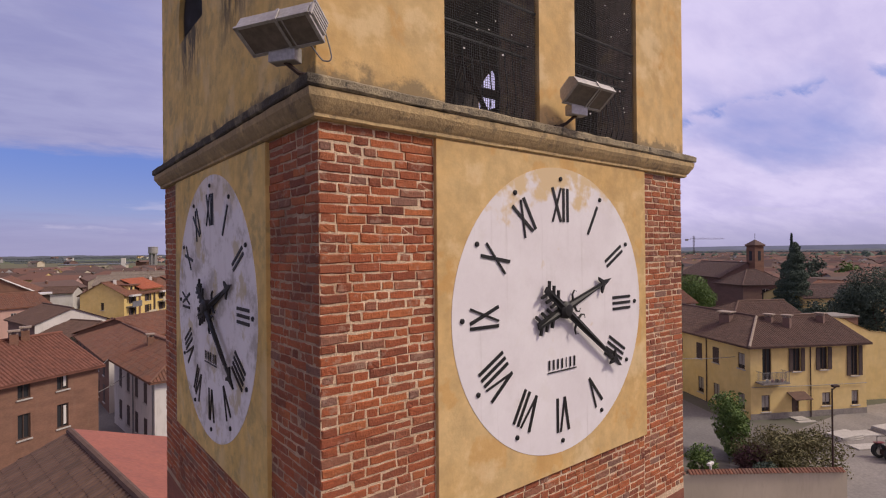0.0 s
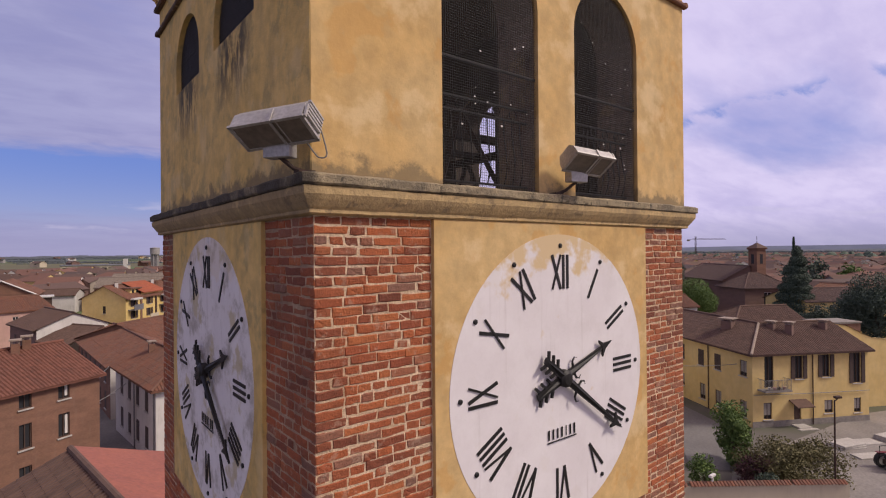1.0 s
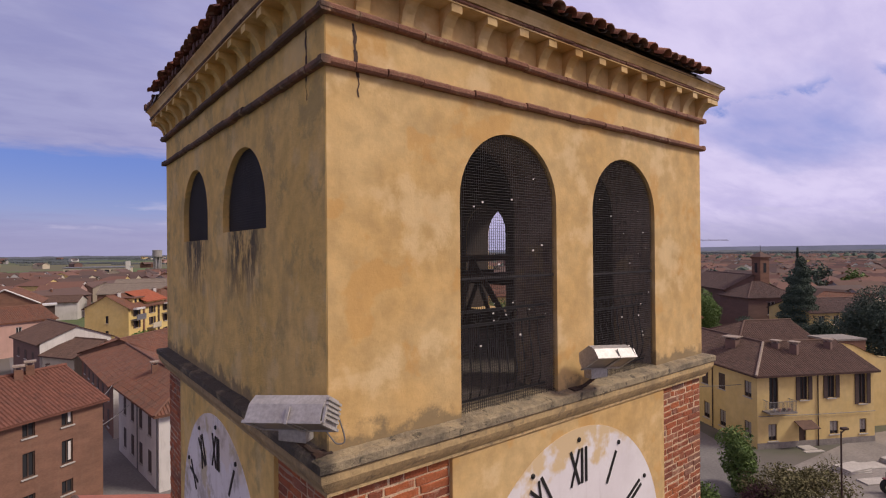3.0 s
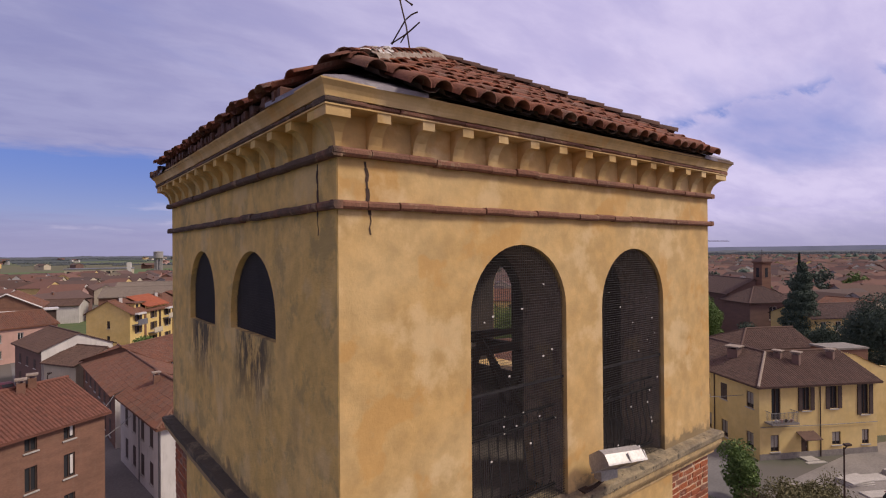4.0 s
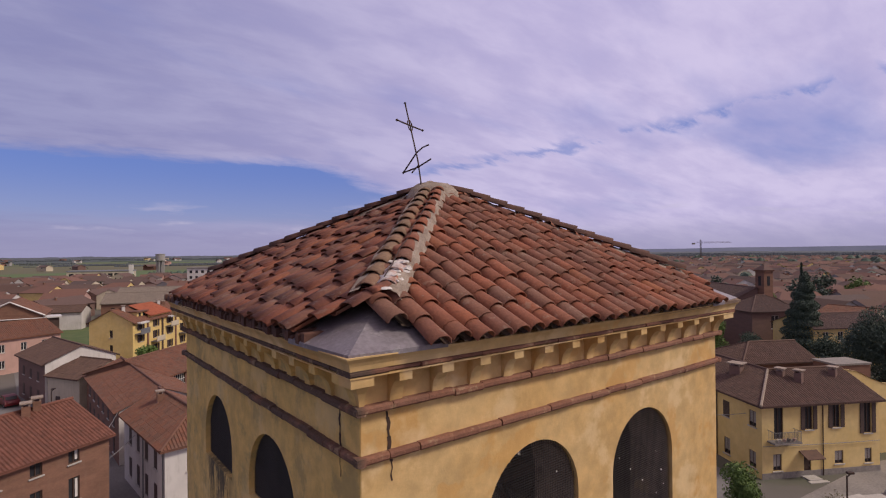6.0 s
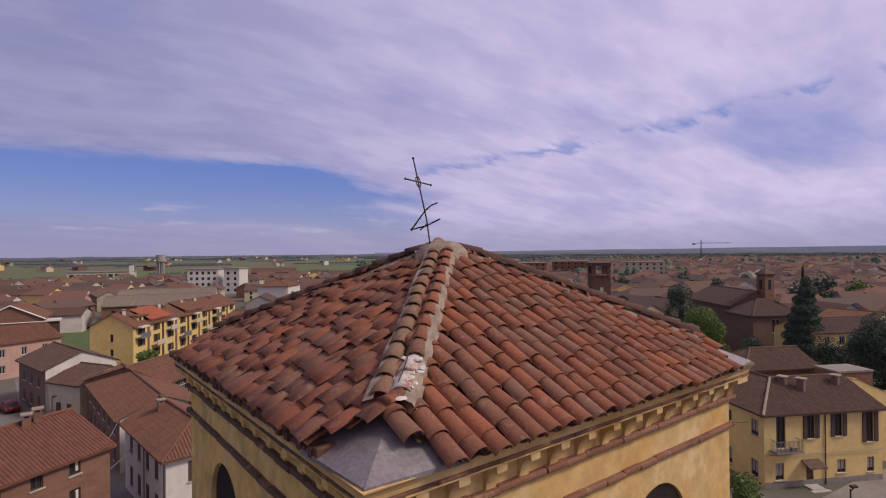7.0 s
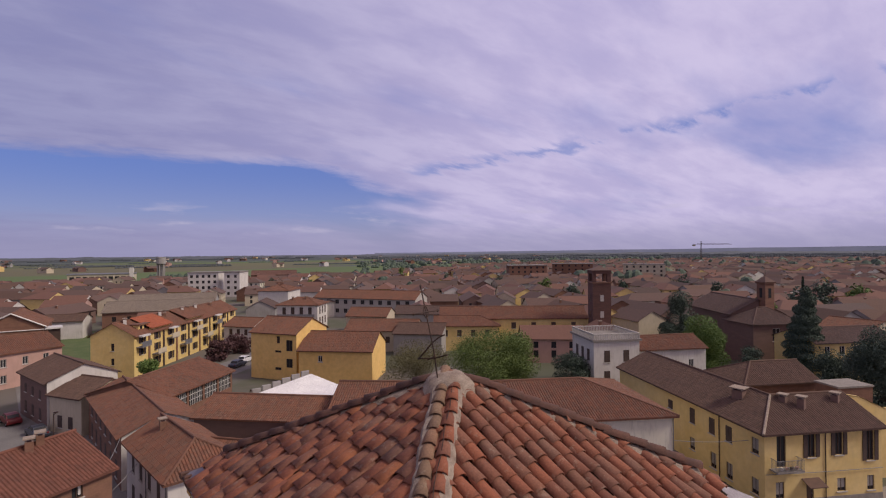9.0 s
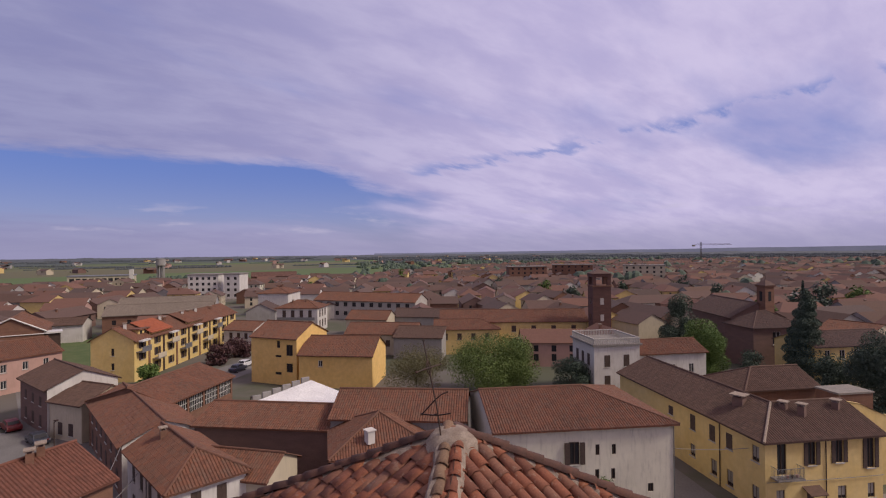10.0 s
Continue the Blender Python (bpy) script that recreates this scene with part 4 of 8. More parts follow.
for arch in ARCH_R:
    netting(arch, "right")
for arch in ARCH_L:
    netting(arch, "left", depth=0.075)
    u0, u1, low, top = arch
    c, r = (u0 + u1) / 2, (u1 - u0) / 2
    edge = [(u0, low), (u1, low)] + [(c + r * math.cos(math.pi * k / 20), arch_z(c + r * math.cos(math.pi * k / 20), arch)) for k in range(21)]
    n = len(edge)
    # added black sheet: gives these arches their darkness behind the netting
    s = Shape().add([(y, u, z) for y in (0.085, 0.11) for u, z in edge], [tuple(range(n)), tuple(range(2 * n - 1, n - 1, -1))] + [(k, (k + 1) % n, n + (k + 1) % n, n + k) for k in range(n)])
    tower_part("dark_screen", s, net_wire, None, "black sheet for the darkness behind the netting")

# bell frame and railings seen through the netting
bell_frame = thing("bell_frame", "dark iron bell frame inside the belfry", "bell frame")
for y in (1.9, 2.9):
    part("cross_beam", Shape().box(1.5, 4.2, y - 0.05, y + 0.05, 17.36, 17.46), rust_iron, bell_frame)
for ends in (((2.63, 1.60, 17.67), (3.59, 1.60, 16.37)), ((2.67, 1.60, 17.67), (2.36, 1.60, 16.72))):
    part("slanted_strut", Shape().tube(ends, 0.045, 4), rust_iron, bell_frame)
part("tie_beam", Shape().tube(((2.44, 1.65, 17.66), (4.05, 1.65, 17.68)), 0.04, 4), rust_iron, bell_frame)
for x in (1.7, 3.9):
    part("side_beam", Shape().box(x - 0.05, x + 0.05, 1.4, 3.4, 17.25, 17.355), rust_iron, bell_frame)
for y in (1.9, 2.9):
    for x in (1.7, 3.9):
        for d in (-0.45, 0.45):
            part("leg", Shape().tube([(x, y, 17.3), (x, y + d, FLOOR - 0.02)], 0.035, 6), rust_iron, bell_frame)
part("bell", Shape().lathe([(0.0, 18.62), (0.10, 18.62), (0.22, 18.55), (0.30, 18.30), (0.36, 18.02), (0.46, 17.82), (0.54, 17.72), (0.50, 17.72), (0.40, 17.85), (0.0, 18.4)], 28, (1.55, 3.55, 0)), rust_iron, bell_frame, "dark bronze bell", True)
part("headstock", Shape().box(0.62, 2.48, 3.45, 3.65, 18.62, 18.85), old_wood, bell_frame)
for x in (0.7, 2.4):
    part("post", Shape().box(x - 0.06, x + 0.06, 3.48, 3.62, FLOOR - 0.02, 18.62), rust_iron, bell_frame)
for u0, u1, low, top in ARCH_R:
    railing = thing("belfry_railing", "black wrought iron railing with bowed bars in the belfry arch", "railing", "belfry railings")
    for z in (low + 0.06, low + 0.68, low + 0.80):
        part("rail", Shape().box(u0 + 0.01, u1 - 0.01, 0.158, 0.176, z - 0.010, z + 0.010).mapped(skew), iron, railing)
    for k in range(1, 11):
        u = u0 + (u1 - u0) * k / 11
        prof = ((0.06, 0.0), (0.14, -0.05), (0.26, -0.075), (0.40, -0.045), (0.55, 0.0), (0.68, 0.0))
        part("baluster", Shape().tube([(u + q * 0.5, 0.167 + q, low + z) for z, q in prof], 0.007, 5).mapped(skew), iron, railing)
        if k % 2:
            c = (u0 + u1) / 2 + (u - (u0 + u1) / 2) * 1.04
            ringlet = [(c + 0.048 * math.cos(g), 0.167, low + 0.74 + 0.048 * math.sin(g)) for g in [2 * math.pi * q / 12 for q in range(13)]]
            part("ringlet", Shape().tube(ringlet, 0.006, 4).mapped(skew), iron, railing)
    # pale feathers and down caught in the netting
    flecks = Shape()
    for _ in range(16):
        u, z, q = rng.uniform(u0 + 0.15, u1 - 0.1), low + (top - low) * rng.uniform(0.05, 0.85), rng.uniform(0.004, 0.010)
        flecks.box(u - q, u + q * 1.4, 0.044, 0.049, z - q * 0.7, z + q)
    tagged(tower_part("down_flecks", flecks, wall_white), kind="stuff")

# brick string courses made of single rounded bricks
def string_course(z0, z1, out, name, seed, sides=(0, 3, 1, 2)):
    r = random.Random(seed)
    whole = tagged(new(name), "rounded red brick string course")
    whole.parent = tower
    for i in sides:
        length = (WX, WY, WX, WY)[i]
        u = -out
        while u < length + out - 0.02:
            w = r.uniform(0.24, 0.31)
            if length + out - (u + w) < 0.1:
                w = length + out - u
            o = out + r.uniform(-0.008, 0.006)
            dz = r.uniform(-0.005, 0.005)
            prof = [(-0.03, z0), (o - 0.014, z0), (o, z0 + (z1 - z0) * 0.28), (o, z0 + (z1 - z0) * 0.72), (o - 0.014, z1), (-0.03, z1)]
            vs = []
            for uu in (u + 0.003, u + w - 0.003):
                for oo, z in prof:
                    vs.append({0: (uu, -oo, z + dz), 3: (-oo, uu, z + dz), 1: (WX + oo, uu, z + dz), 2: (uu, WY + oo, z + dz)}[i])
            n = len(prof)
            s = Shape().add(vs, [tuple(range(n)), tuple(range(2 * n - 1, n - 1, -1))] + [(k, (k + 1) % n, n + (k + 1) % n, n + k) for k in range(n)])
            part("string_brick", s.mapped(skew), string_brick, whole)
            u += w
    return whole


string_course(18.984, 19.040, 0.036, "string_course", 4)
string_course(19.325, 19.38, 0.042, "string_course", 5)
string_course(19.620, 19.657, 0.152, "eaves_brick_course", 6)
# flat soffit between the brackets and the moulded eaves
sweep([(-0.02, 19.608), (0.146, 19.608), (0.146, 19.6185), (-0.02, 19.6185)], "soffit", ochre_plaster, "ochre render soffit")
sweep([(-0.05, 19.659), (0.148, 19.659), (0.150, 19.672), (0.155, 19.692), (0.166, 19.714), (0.182, 19.733), (0.192, 19.744), (0.194, 19.754), (-0.05, 19.760)], "eaves_moulding", ochre_plaster, "hollow ochre render eaves moulding", 0.003, 0.15, 8)


def bracket_mesh():
    """A plastered eaves bracket: square block on top of a hollow-curved stem."""
    prof = [(0.0, 19.374), (0.028, 19.374), (0.034, 19.42), (0.052, 19.475), (0.088, 19.522), (0.115, 19.541), (0.158, 19.546), (0.158, 19.613), (0.0, 19.613)]
    s = Shape()
    w = 0.052
    vs = [(x, -o, z) for x in (-w, w) for o, z in prof]
    n = len(prof)
    return s.add(vs, [tuple(range(n)), tuple(range(2 * n - 1, n - 1, -1))] + [(k, (k + 1) % n, n + (k + 1) % n, n + k) for k in range(n)]).mesh("bracket", ochre_plaster)


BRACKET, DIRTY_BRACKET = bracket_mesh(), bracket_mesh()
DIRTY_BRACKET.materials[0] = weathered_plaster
for i in range(14):
    for side in range(4):
        u = (0.283, 0.078, 0.283, 0.283)[side] + 0.365 * i
        if u > (WX, WY)[side in (1, 2)] - 0.02:
            continue
        if side == 0:
            p, a = (u, 0.021, 0), 0
        elif side == 1:
            p, a = (0.021, u, 0), -90
        elif side == 2:
            p, a = (WX - 0.021, u, 0), 90
        else:
            p, a = (u, WY - 0.021, 0), 180
        ob = new("bracket", DIRTY_BRACKET if side == 1 else BRACKET)
        ob.parent, ob.matrix_basis = tower, pose(*skew(p), 0, 0, a)
for cx, cy, dx, dy in ((0.021, 0.021, -1, -1), (WX - 0.021, 0.021, 1, -1), (0.021, WY - 0.021, -1, 1), (WX - 0.021, WY - 0.021, 1, 1)):
    # the corner bracket curves out to both sides
    prof = [(0.020, 19.374), (0.028, 19.376), (0.034, 19.42), (0.052, 19.475), (0.088, 19.522), (0.115, 19.541), (0.158, 19.546), (0.158, 19.613)]
    vs = [(cx + dx * a, cy + dy * b, z) for o, z in prof for a, b in ((o, o), (-0.012, o), (-0.012, -0.012), (o, -0.012))]
    n = len(prof)
    s = Shape().add(vs, [(4 * k + q, 4 * k + (q + 1) % 4, 4 * k + 4 + (q + 1) % 4, 4 * k + 4 + q) for k in range(n - 1) for q in range(4)] + [(0, 1, 2, 3), (4 * n - 4, 4 * n - 3, 4 * n - 2, 4 * n - 1)])
    tower_part("corner_bracket", s, ochre_plaster)

# cracks in the frieze
for base, side in (((0.222, 0), "right"), ((0.305, 0), "left")):
    s, pts, r = Shape(), [], random.Random(11)
    z = 19.31
    while z > 18.80:
        pts.append((base[0] + r.uniform(-0.012, 0.012) + (19.3 - z) * 0.09 * (1 if side == "right" else 0), z))
        z -= 0.045
    for (a, za), (b, zb) in zip(pts, pts[1:]):
        w = (0.013 if za > 18.98 else 0.007) * r.uniform(0.6, 1.2)
        q = [(a - w, za), (a + w, za), (b + w, zb), (b - w, zb)]
        s.quad(*[right_side(u, -0.0175, zz) if side == "right" else left_side(u, -0.0125, zz) for u, zz in q])
    tower_part("crack", s, rust_iron, None, "dark crack through the frieze")

# ---- tower roof ----
EAVE, APEX, OVER = 19.775, 21.225, 0.20
AX, AY = WX / 2, WY / 2


def cover_tile(seed, length=0.38, wide=0.089, narrow=0.074, lift=0.0, high=0.80):
    """A half-round clay tile lying along +y (up the slope), bulging to +z."""
    r = random.Random(seed)
    n, vs, th = 6, [], 0.012
    for y, rad, zz in ((0, wide, 0.020 + lift), (length * 0.5, (wide + narrow) / 2, 0.009 + lift * 0.5), (length, narrow, -0.004)):
        for inner in (0, 1):
            for k in range(n + 1):
                g = math.pi * k / n
                q = rad - th * inner
                vs.append((q * math.cos(g) + r.uniform(-0.002, 0.002), y + r.uniform(-0.004, 0.004) * (1 - inner), q * math.sin(g) * high + zz))
    m, fs = n + 1, []
    for ring in (0, 1):
        for k in range(n):
            fs.append((ring * 2 * m + k, ring * 2 * m + k + 1, (ring + 1) * 2 * m + k + 1, (ring + 1) * 2 * m + k))
    for k in range(n):
        fs.append((k, m + k, m + k + 1, k + 1))
        fs.append((m + k, 2 * m + m + k, 2 * m + m + k + 1, m + k + 1))
    return Shape().add(vs, fs)


COVERS = [cover_tile(s) for s in range(6)]
LOW_COVERS = [cover_tile(s + 80, wide=0.100, narrow=0.090, lift=q, high=0.42) for s, q in enumerate((-0.013, -0.003, 0.006, -0.010, 0.014, 0.002))]
LOW_COVER_ME = [s.mesh("roof_tile", tile_piece, True) for s in LOW_COVERS]
COVER_ME = [s.mesh("roof_tile", tile_piece, True) for s in COVERS]
roof = tower_part("roof", Shape().add([(-OVER + 0.05, -OVER + 0.05, EAVE - 0.05), (WX + OVER, -OVER, EAVE), (WX + OVER, WY + OVER, EAVE), (-OVER, WY + OVER, EAVE), (AX, AY, APEX),
                                       (-OVER + 0.05, -OVER + 0.05, EAVE - 0.07), (WX + OVER, -OVER, EAVE - 0.03), (WX + OVER, WY + OVER, EAVE - 0.03), (-OVER, WY + OVER, EAVE - 0.03),
                                       (-OVER + 0.92, -OVER, EAVE), (-OVER, -OVER + 0.92, EAVE), (-OVER + 0.96, -OVER + 0.96 * (AY + OVER) / (AX + OVER), EAVE + 0.96 * (APEX - EAVE) / (AX + OVER))],
                                      [(9, 1, 4, 11), (3, 10, 11, 4), (9, 11, 10), (0, 9, 10), (1, 2, 4), (2, 3, 4), (0, 5, 6, 1), (1, 6, 7, 2), (2, 7, 8, 3), (3, 8, 5, 0), (5, 6, 7, 8)]), old_wood, None, "low pyramid roof of old clay tiles")
PITCH, ROW = 0.188, 0.25
tile_rest, pans, west_pans = Shape(), Shape(), Shape()
for side in range(4):
    length, run = ((WX, AY), (WY, AX), (WX, AY), (WY, AX))[side]
    length, run = length + 2 * OVER, run + OVER
    slope_len = math.hypot(run, APEX - EAVE)
    tilt = math.degrees(math.atan2(APEX - EAVE, run))
    start, turn = (((-OVER, -OVER), 0), ((WX + OVER, -OVER), 90), ((WX + OVER, WY + OVER), 180), ((-OVER, WY + OVER), 270))[side]
    raised = 0.05 if side == 3 else 0.0         # the west slope lies on a second course of tiles
    tilt = math.degrees(math.atan2(APEX - EAVE - raised, run))
    base = pose(*start, EAVE + raised, 0, 0, turn) @ pose(0, 0, 0, tilt, 0, 0)
    cols = int(length / PITCH)
    for c in range(cols):
        u = (c + 0.5) * length / cols
        reach = slope_len * min(u, length - u) / (length / 2) - 0.02
        bare = 0.62 if side == 0 else 0.74 if side == 3 and u > length / 2 else 0.60
        corner = bare - min(u, length - u)          # bare lead at the four corners
        v = -0.075 if side != 3 else -0.03
        first_row, slip = True, rng.uniform(-0.10, 0.10)
        k = 0
        while v < reach:
            if v > -0.1 and not (min(u, length - u) < bare and v < 0.9 * corner):
                m = base @ pose(u + rng.uniform(-0.013, 0.013), v + (rng.uniform(-0.025, 0.025) if k == 0 else slip + rng.uniform(-0.03, 0.03) * (2.2 if side == 3 else 1)), 0.036 + rng.uniform(-0.004, 0.009), rng.uniform(-1.4, 1.0), rng.uniform(-5, 5), rng.uniform(-4, 4))
                pick = rng.randrange(6)
                full = min(1.0, max(0.35, (reach + 0.08 - v) / 0.38))
                m = Matrix(((1, SKEW, 0, 0), (0, 1, 0, 0), (0, 0, 1, 0), (0, 0, 0, 1))) @ m @ Matrix.Diagonal((1, full, 1, 1))
                if (side == 0 and u + v < 4.6) or (side == 3 and length - u + v < 3.2):
                    ob = new("roof_tile", (COVER_ME if side == 0 else LOW_COVER_ME)[pick])
                    ob.parent = roof
                    loc, rot, sc = m.decompose()
                    ob.matrix_basis = Matrix.LocRotScale(loc, rot, sc)
                else:
                    src = (LOW_COVERS if side == 3 else COVERS)[pick]
                    tile_rest.add([m @ Vector(p) for p in src.v], src.f)
            v += ROW if side != 3 else 0.27
            k += 1
        # hollow tile to the right of this row
        uu = u + 0.5 * length / cols
        reach2 = slope_len * min(uu, length - uu) / (length / 2)
        v = -0.05 if side != 3 else -0.01
        while v < reach2 - 0.02:
            if not (min(uu, length - uu) < bare + 0.05 and v < 0.9 * (bare - min(uu, length - uu))):
                e = min(v + 0.28, reach2)
                ring = []
                for vv, lift in ((v, 0.014), (e, 0.0)):
                    for q in range(5):
                        g = math.pi * q / 4
                        ring.append(base @ Vector((uu + 0.078 * math.cos(g), vv, 0.050 - 0.044 * math.sin(g) + lift)))
                (west_pans if side == 3 else pans).add([skew(p) for p in ring], [(q, q + 1, q + 6, q + 5) for q in range(4)])
            v += ROW
tagged(part("roof_tiles_behind", tile_rest, tile_joined, roof, smooth=True), kind="stuff")
tagged(part("hollow_tiles", pans, pan_tile, roof), kind="stuff")
tagged(part("hollow_tiles", west_pans, tile_joined, roof), kind="stuff")

# ends of the lower course along the west eave; shade and soot in their colour
s, y = Shape(), 0.42
while y < WY + OVER - 0.05:
    w, o = rng.uniform(0.05, 0.10), rng.uniform(0.17, 0.225)
    s.box(-o, 0.10, y, y + w * 0.82, EAVE - 0.02, EAVE + rng.uniform(0.03, 0.085), bevel=0.008)
    y += w
tagged(tower_part("eave_tiling", s, tile_shaded, roof, "tile ends along the eave, dark with soot and painted shade"), kind="stuff")

# hips: rows of ridge tiles bedded in mortar
HIP_ENDS = [(-OVER, -OVER), (WX + OVER, -OVER), (WX + OVER, WY + OVER), (-OVER, WY + OVER)]
ridge_tile = [cover_tile(40 + s, 0.34, 0.086, 0.072) for s in range(4)]
RIDGE_ME = {k: [s.mesh("ridge_tile", q, True) for s in ridge_tile] for k, q in (("red", tile_piece), ("lichen", tile_lichen), ("black", tile_shaded), ("limed", tile_limed))}
for i, (ex, ey) in enumerate(HIP_ENDS):
    a, b = Vector(skew((ex, ey, EAVE))), Vector(skew((AX, AY, APEX)))
    d = (b - a).normalized()
    flat = Vector((-d.y, d.x, 0)).normalized()
    up = d.cross(-flat).normalized()
    up = up if up.z > 0 else -up
    right = d.cross(up)
    turn = Matrix((right, d, up)).transposed().to_4x4()
    total = (b - a).length
    first = 0.78
    n = int((total - first) / 0.24)
    for row in ((-0.082, 0.082) if i == 0 else (0.0,)):
        for k in range(n + 1):
            p = a + d * (first + (0.06 if row > 0 else 0) + 0.24 * k) + right * (row + rng.uniform(-0.012, 0.012)) + up * (0.06 if i == 0 else 0.105)
            if (p - b).length < (0.20 if i == 0 else 0.42):
                continue
            ob = new("ridge_tile", RIDGE_ME["black" if i else "lichen" if row < 0 else "limed" if k < 2 else "red"][rng.randrange(4)])
            ob.parent, ob.matrix_basis = roof, Matrix.Translation(p) @ turn @ pose(0, 0, 0, rng.uniform(-2, 1), rng.uniform(-4, 4), rng.uniform(-3, 3))
    # mortar fillets beside the ridge tiles
    wide = 0.165 if i == 0 else 0.075
    hip_bed = Shape()
    lift = 0.0 if i == 0 else -0.02
    for sx in (-1, 1):
        steps = 26
        ring = []
        for k in range(steps + 1):
            p = a + d * (first - 0.05 + (total - first + 0.02) * k / steps)
            j = rng.uniform(-0.018, 0.018)
            ring += [p + right * (sx * (wide - 0.055)) + up * (0.115 + lift), p + right * (sx * (wide + 0.016 + j)) + up * (0.085 + lift), p + right * (sx * (wide + 0.05 + j)) + up * 0.02]
        hip_bed.add(ring, [(3 * k + q, 3 * k + 3 + q, 3 * k + 4 + q, 3 * k + 1 + q) for k in range(steps) for q in range(2)])
    part("hip_mortar", hip_bed, roof_mortar, roof, "grey mortar bedding along a hip")
cap = Shape().lathe([(0.0, 0.10), (0.12, 0.095), (0.21, 0.07), (0.28, 0.02), (0.34, -0.06), (0.39, -0.20)], 26)
cap.mapped(lambda p: (p.x * (1 + 0.12 * noise.noise(p * 5)), p.y * (1 + 0.12 * noise.noise(p * 4 + Vector((3, 1, 0)))), p.z + 0.02 * noise.noise(p * 9)))
part("apex_cap", cap.mapped(lambda p: skew((p.x + AX - 0.04, p.y + AY - 0.01, p.z + APEX + 0.015))), roof_mortar, roof, "lump of grey mortar at the apex", True)
# broken white mortar near the foot of the near hip
s = Shape()
a, b = Vector((-OVER, -OVER, EAVE)), Vector((AX, AY, APEX))
d = (b - a).normalized()
for k in range(26):
    c = a + d * rng.uniform(0.72, 1.25) + Vector((rng.uniform(0.0, 0.13), rng.uniform(-0.13, 0.0), rng.uniform(0.10, 0.125)))
    r = rng.uniform(0.02, 0.05)
    s.lathe([(0, -0.012), (r, -0.008), (r * 0.75, 0.006), (0, 0.010)], 8, c)
tagged(part("broken_mortar", s.mapped(lambda p: p + Vector((noise.noise(p * 30), noise.noise(p * 31), noise.noise(p * 29))) * 0.015), wall_white, roof, "flaked white mortar"), kind="stuff")
# thin cable along the near hip
pts = [a + d * (0.85 + 0.2 * k) + Vector((0.03 + 0.012 * math.sin(k * 1.7), -0.03, 0.155 + 0.008 * math.sin(k * 2.3))) for k in range(15)]
part("hip_cable", Shape().tube(pts, 0.005, 5), rust_iron, roof)
# lead sheets at the four corners
for i, ((cx, cy), sx, sy) in enumerate(zip(HIP_ENDS, (1, -1, -1, 1), (1, 1, -1, -1))):
    k = (APEX - EAVE) / (AX + OVER)
    s = Shape()
    g = lambda u, v, h=0.025: (cx + sx * u, cy + sy * v, EAVE + h + k * min(u, v))
    s.add([g(0.03, 0.03, -0.02 if i == 0 else 0.008), g(0.78, -0.02, 0.012), g(0.92, 0.92, -0.07 if i == 0 else 0.025), g(-0.02, 0.86, 0.012), g(0.03, 0.03, -0.05), g(0.78, -0.02, -0.02), g(-0.02, 0.86, -0.02)],
          [(0, 1, 2), (0, 2, 3)] + [(0, 4, 5, 1), (0, 3, 6, 4)])
    tower_part("lead_sheet", s, lead, roof, "grey lead sheet over the roof corner")

# bent iron cross on the roof
cross = thing("roof_cross", "bent and leaning black iron cross on the roof apex", "cross")
rt, bk = Vector((0.786, -0.618, 0)), Vector((0.618, 0.786, 0))
foot, tip = Vector((2.24, 2.43, 21.26)), Vector((2.29, 2.88, 22.47))
bar_l, bar_r, mid = Vector((1.97, 2.59, 22.13)), Vector((2.54, 2.82, 22.115)), Vector((2.262, 2.72, 22.125))
kink, corner = Vector((2.262, 2.565, 21.735)), Vector((2.20, 2.80, 21.49))
part("stem", Shape().tube([foot, Vector((2.255, 2.53, 21.62)), mid, tip], 0.011, 6), rust_iron, cross)
part("cross_bar", Shape().tube([bar_l, mid, bar_r], 0.010, 6), rust_iron, cross)
along, across = (tip - foot).normalized(), (bar_r - bar_l).normalized()
ring = [mid + across * (0.052 * math.cos(g)) + along * (0.085 * math.sin(g)) for g in [2 * math.pi * k / 16 for k in range(17)]]
part("ring", Shape().tube(ring, 0.008, 5), rust_iron, cross)
for p in (tip, bar_l, bar_r, corner):
    part("finial", Shape().lathe([(0, -0.022), (0.022, 0), (0, 0.022)], 8, p), rust_iron, cross)
part("bent_bar", Shape().tube([Vector((2.386, 2.459, 21.836)), Vector((2.32, 2.51, 21.80)), kink, corner.lerp(kink, 0.3), corner], 0.010, 6), rust_iron, cross)
part("bent_bar", Shape().tube([corner, Vector((2.245, 2.52, 21.53)), Vector((2.287, 2.28, 21.609))], 0.010, 6), rust_iron, cross)
part("bent_bar", Shape().tube([Vector((2.271, 2.696, 21.482)), Vector((2.25, 2.50, 21.56))], 0.009, 6), rust_iron, cross)


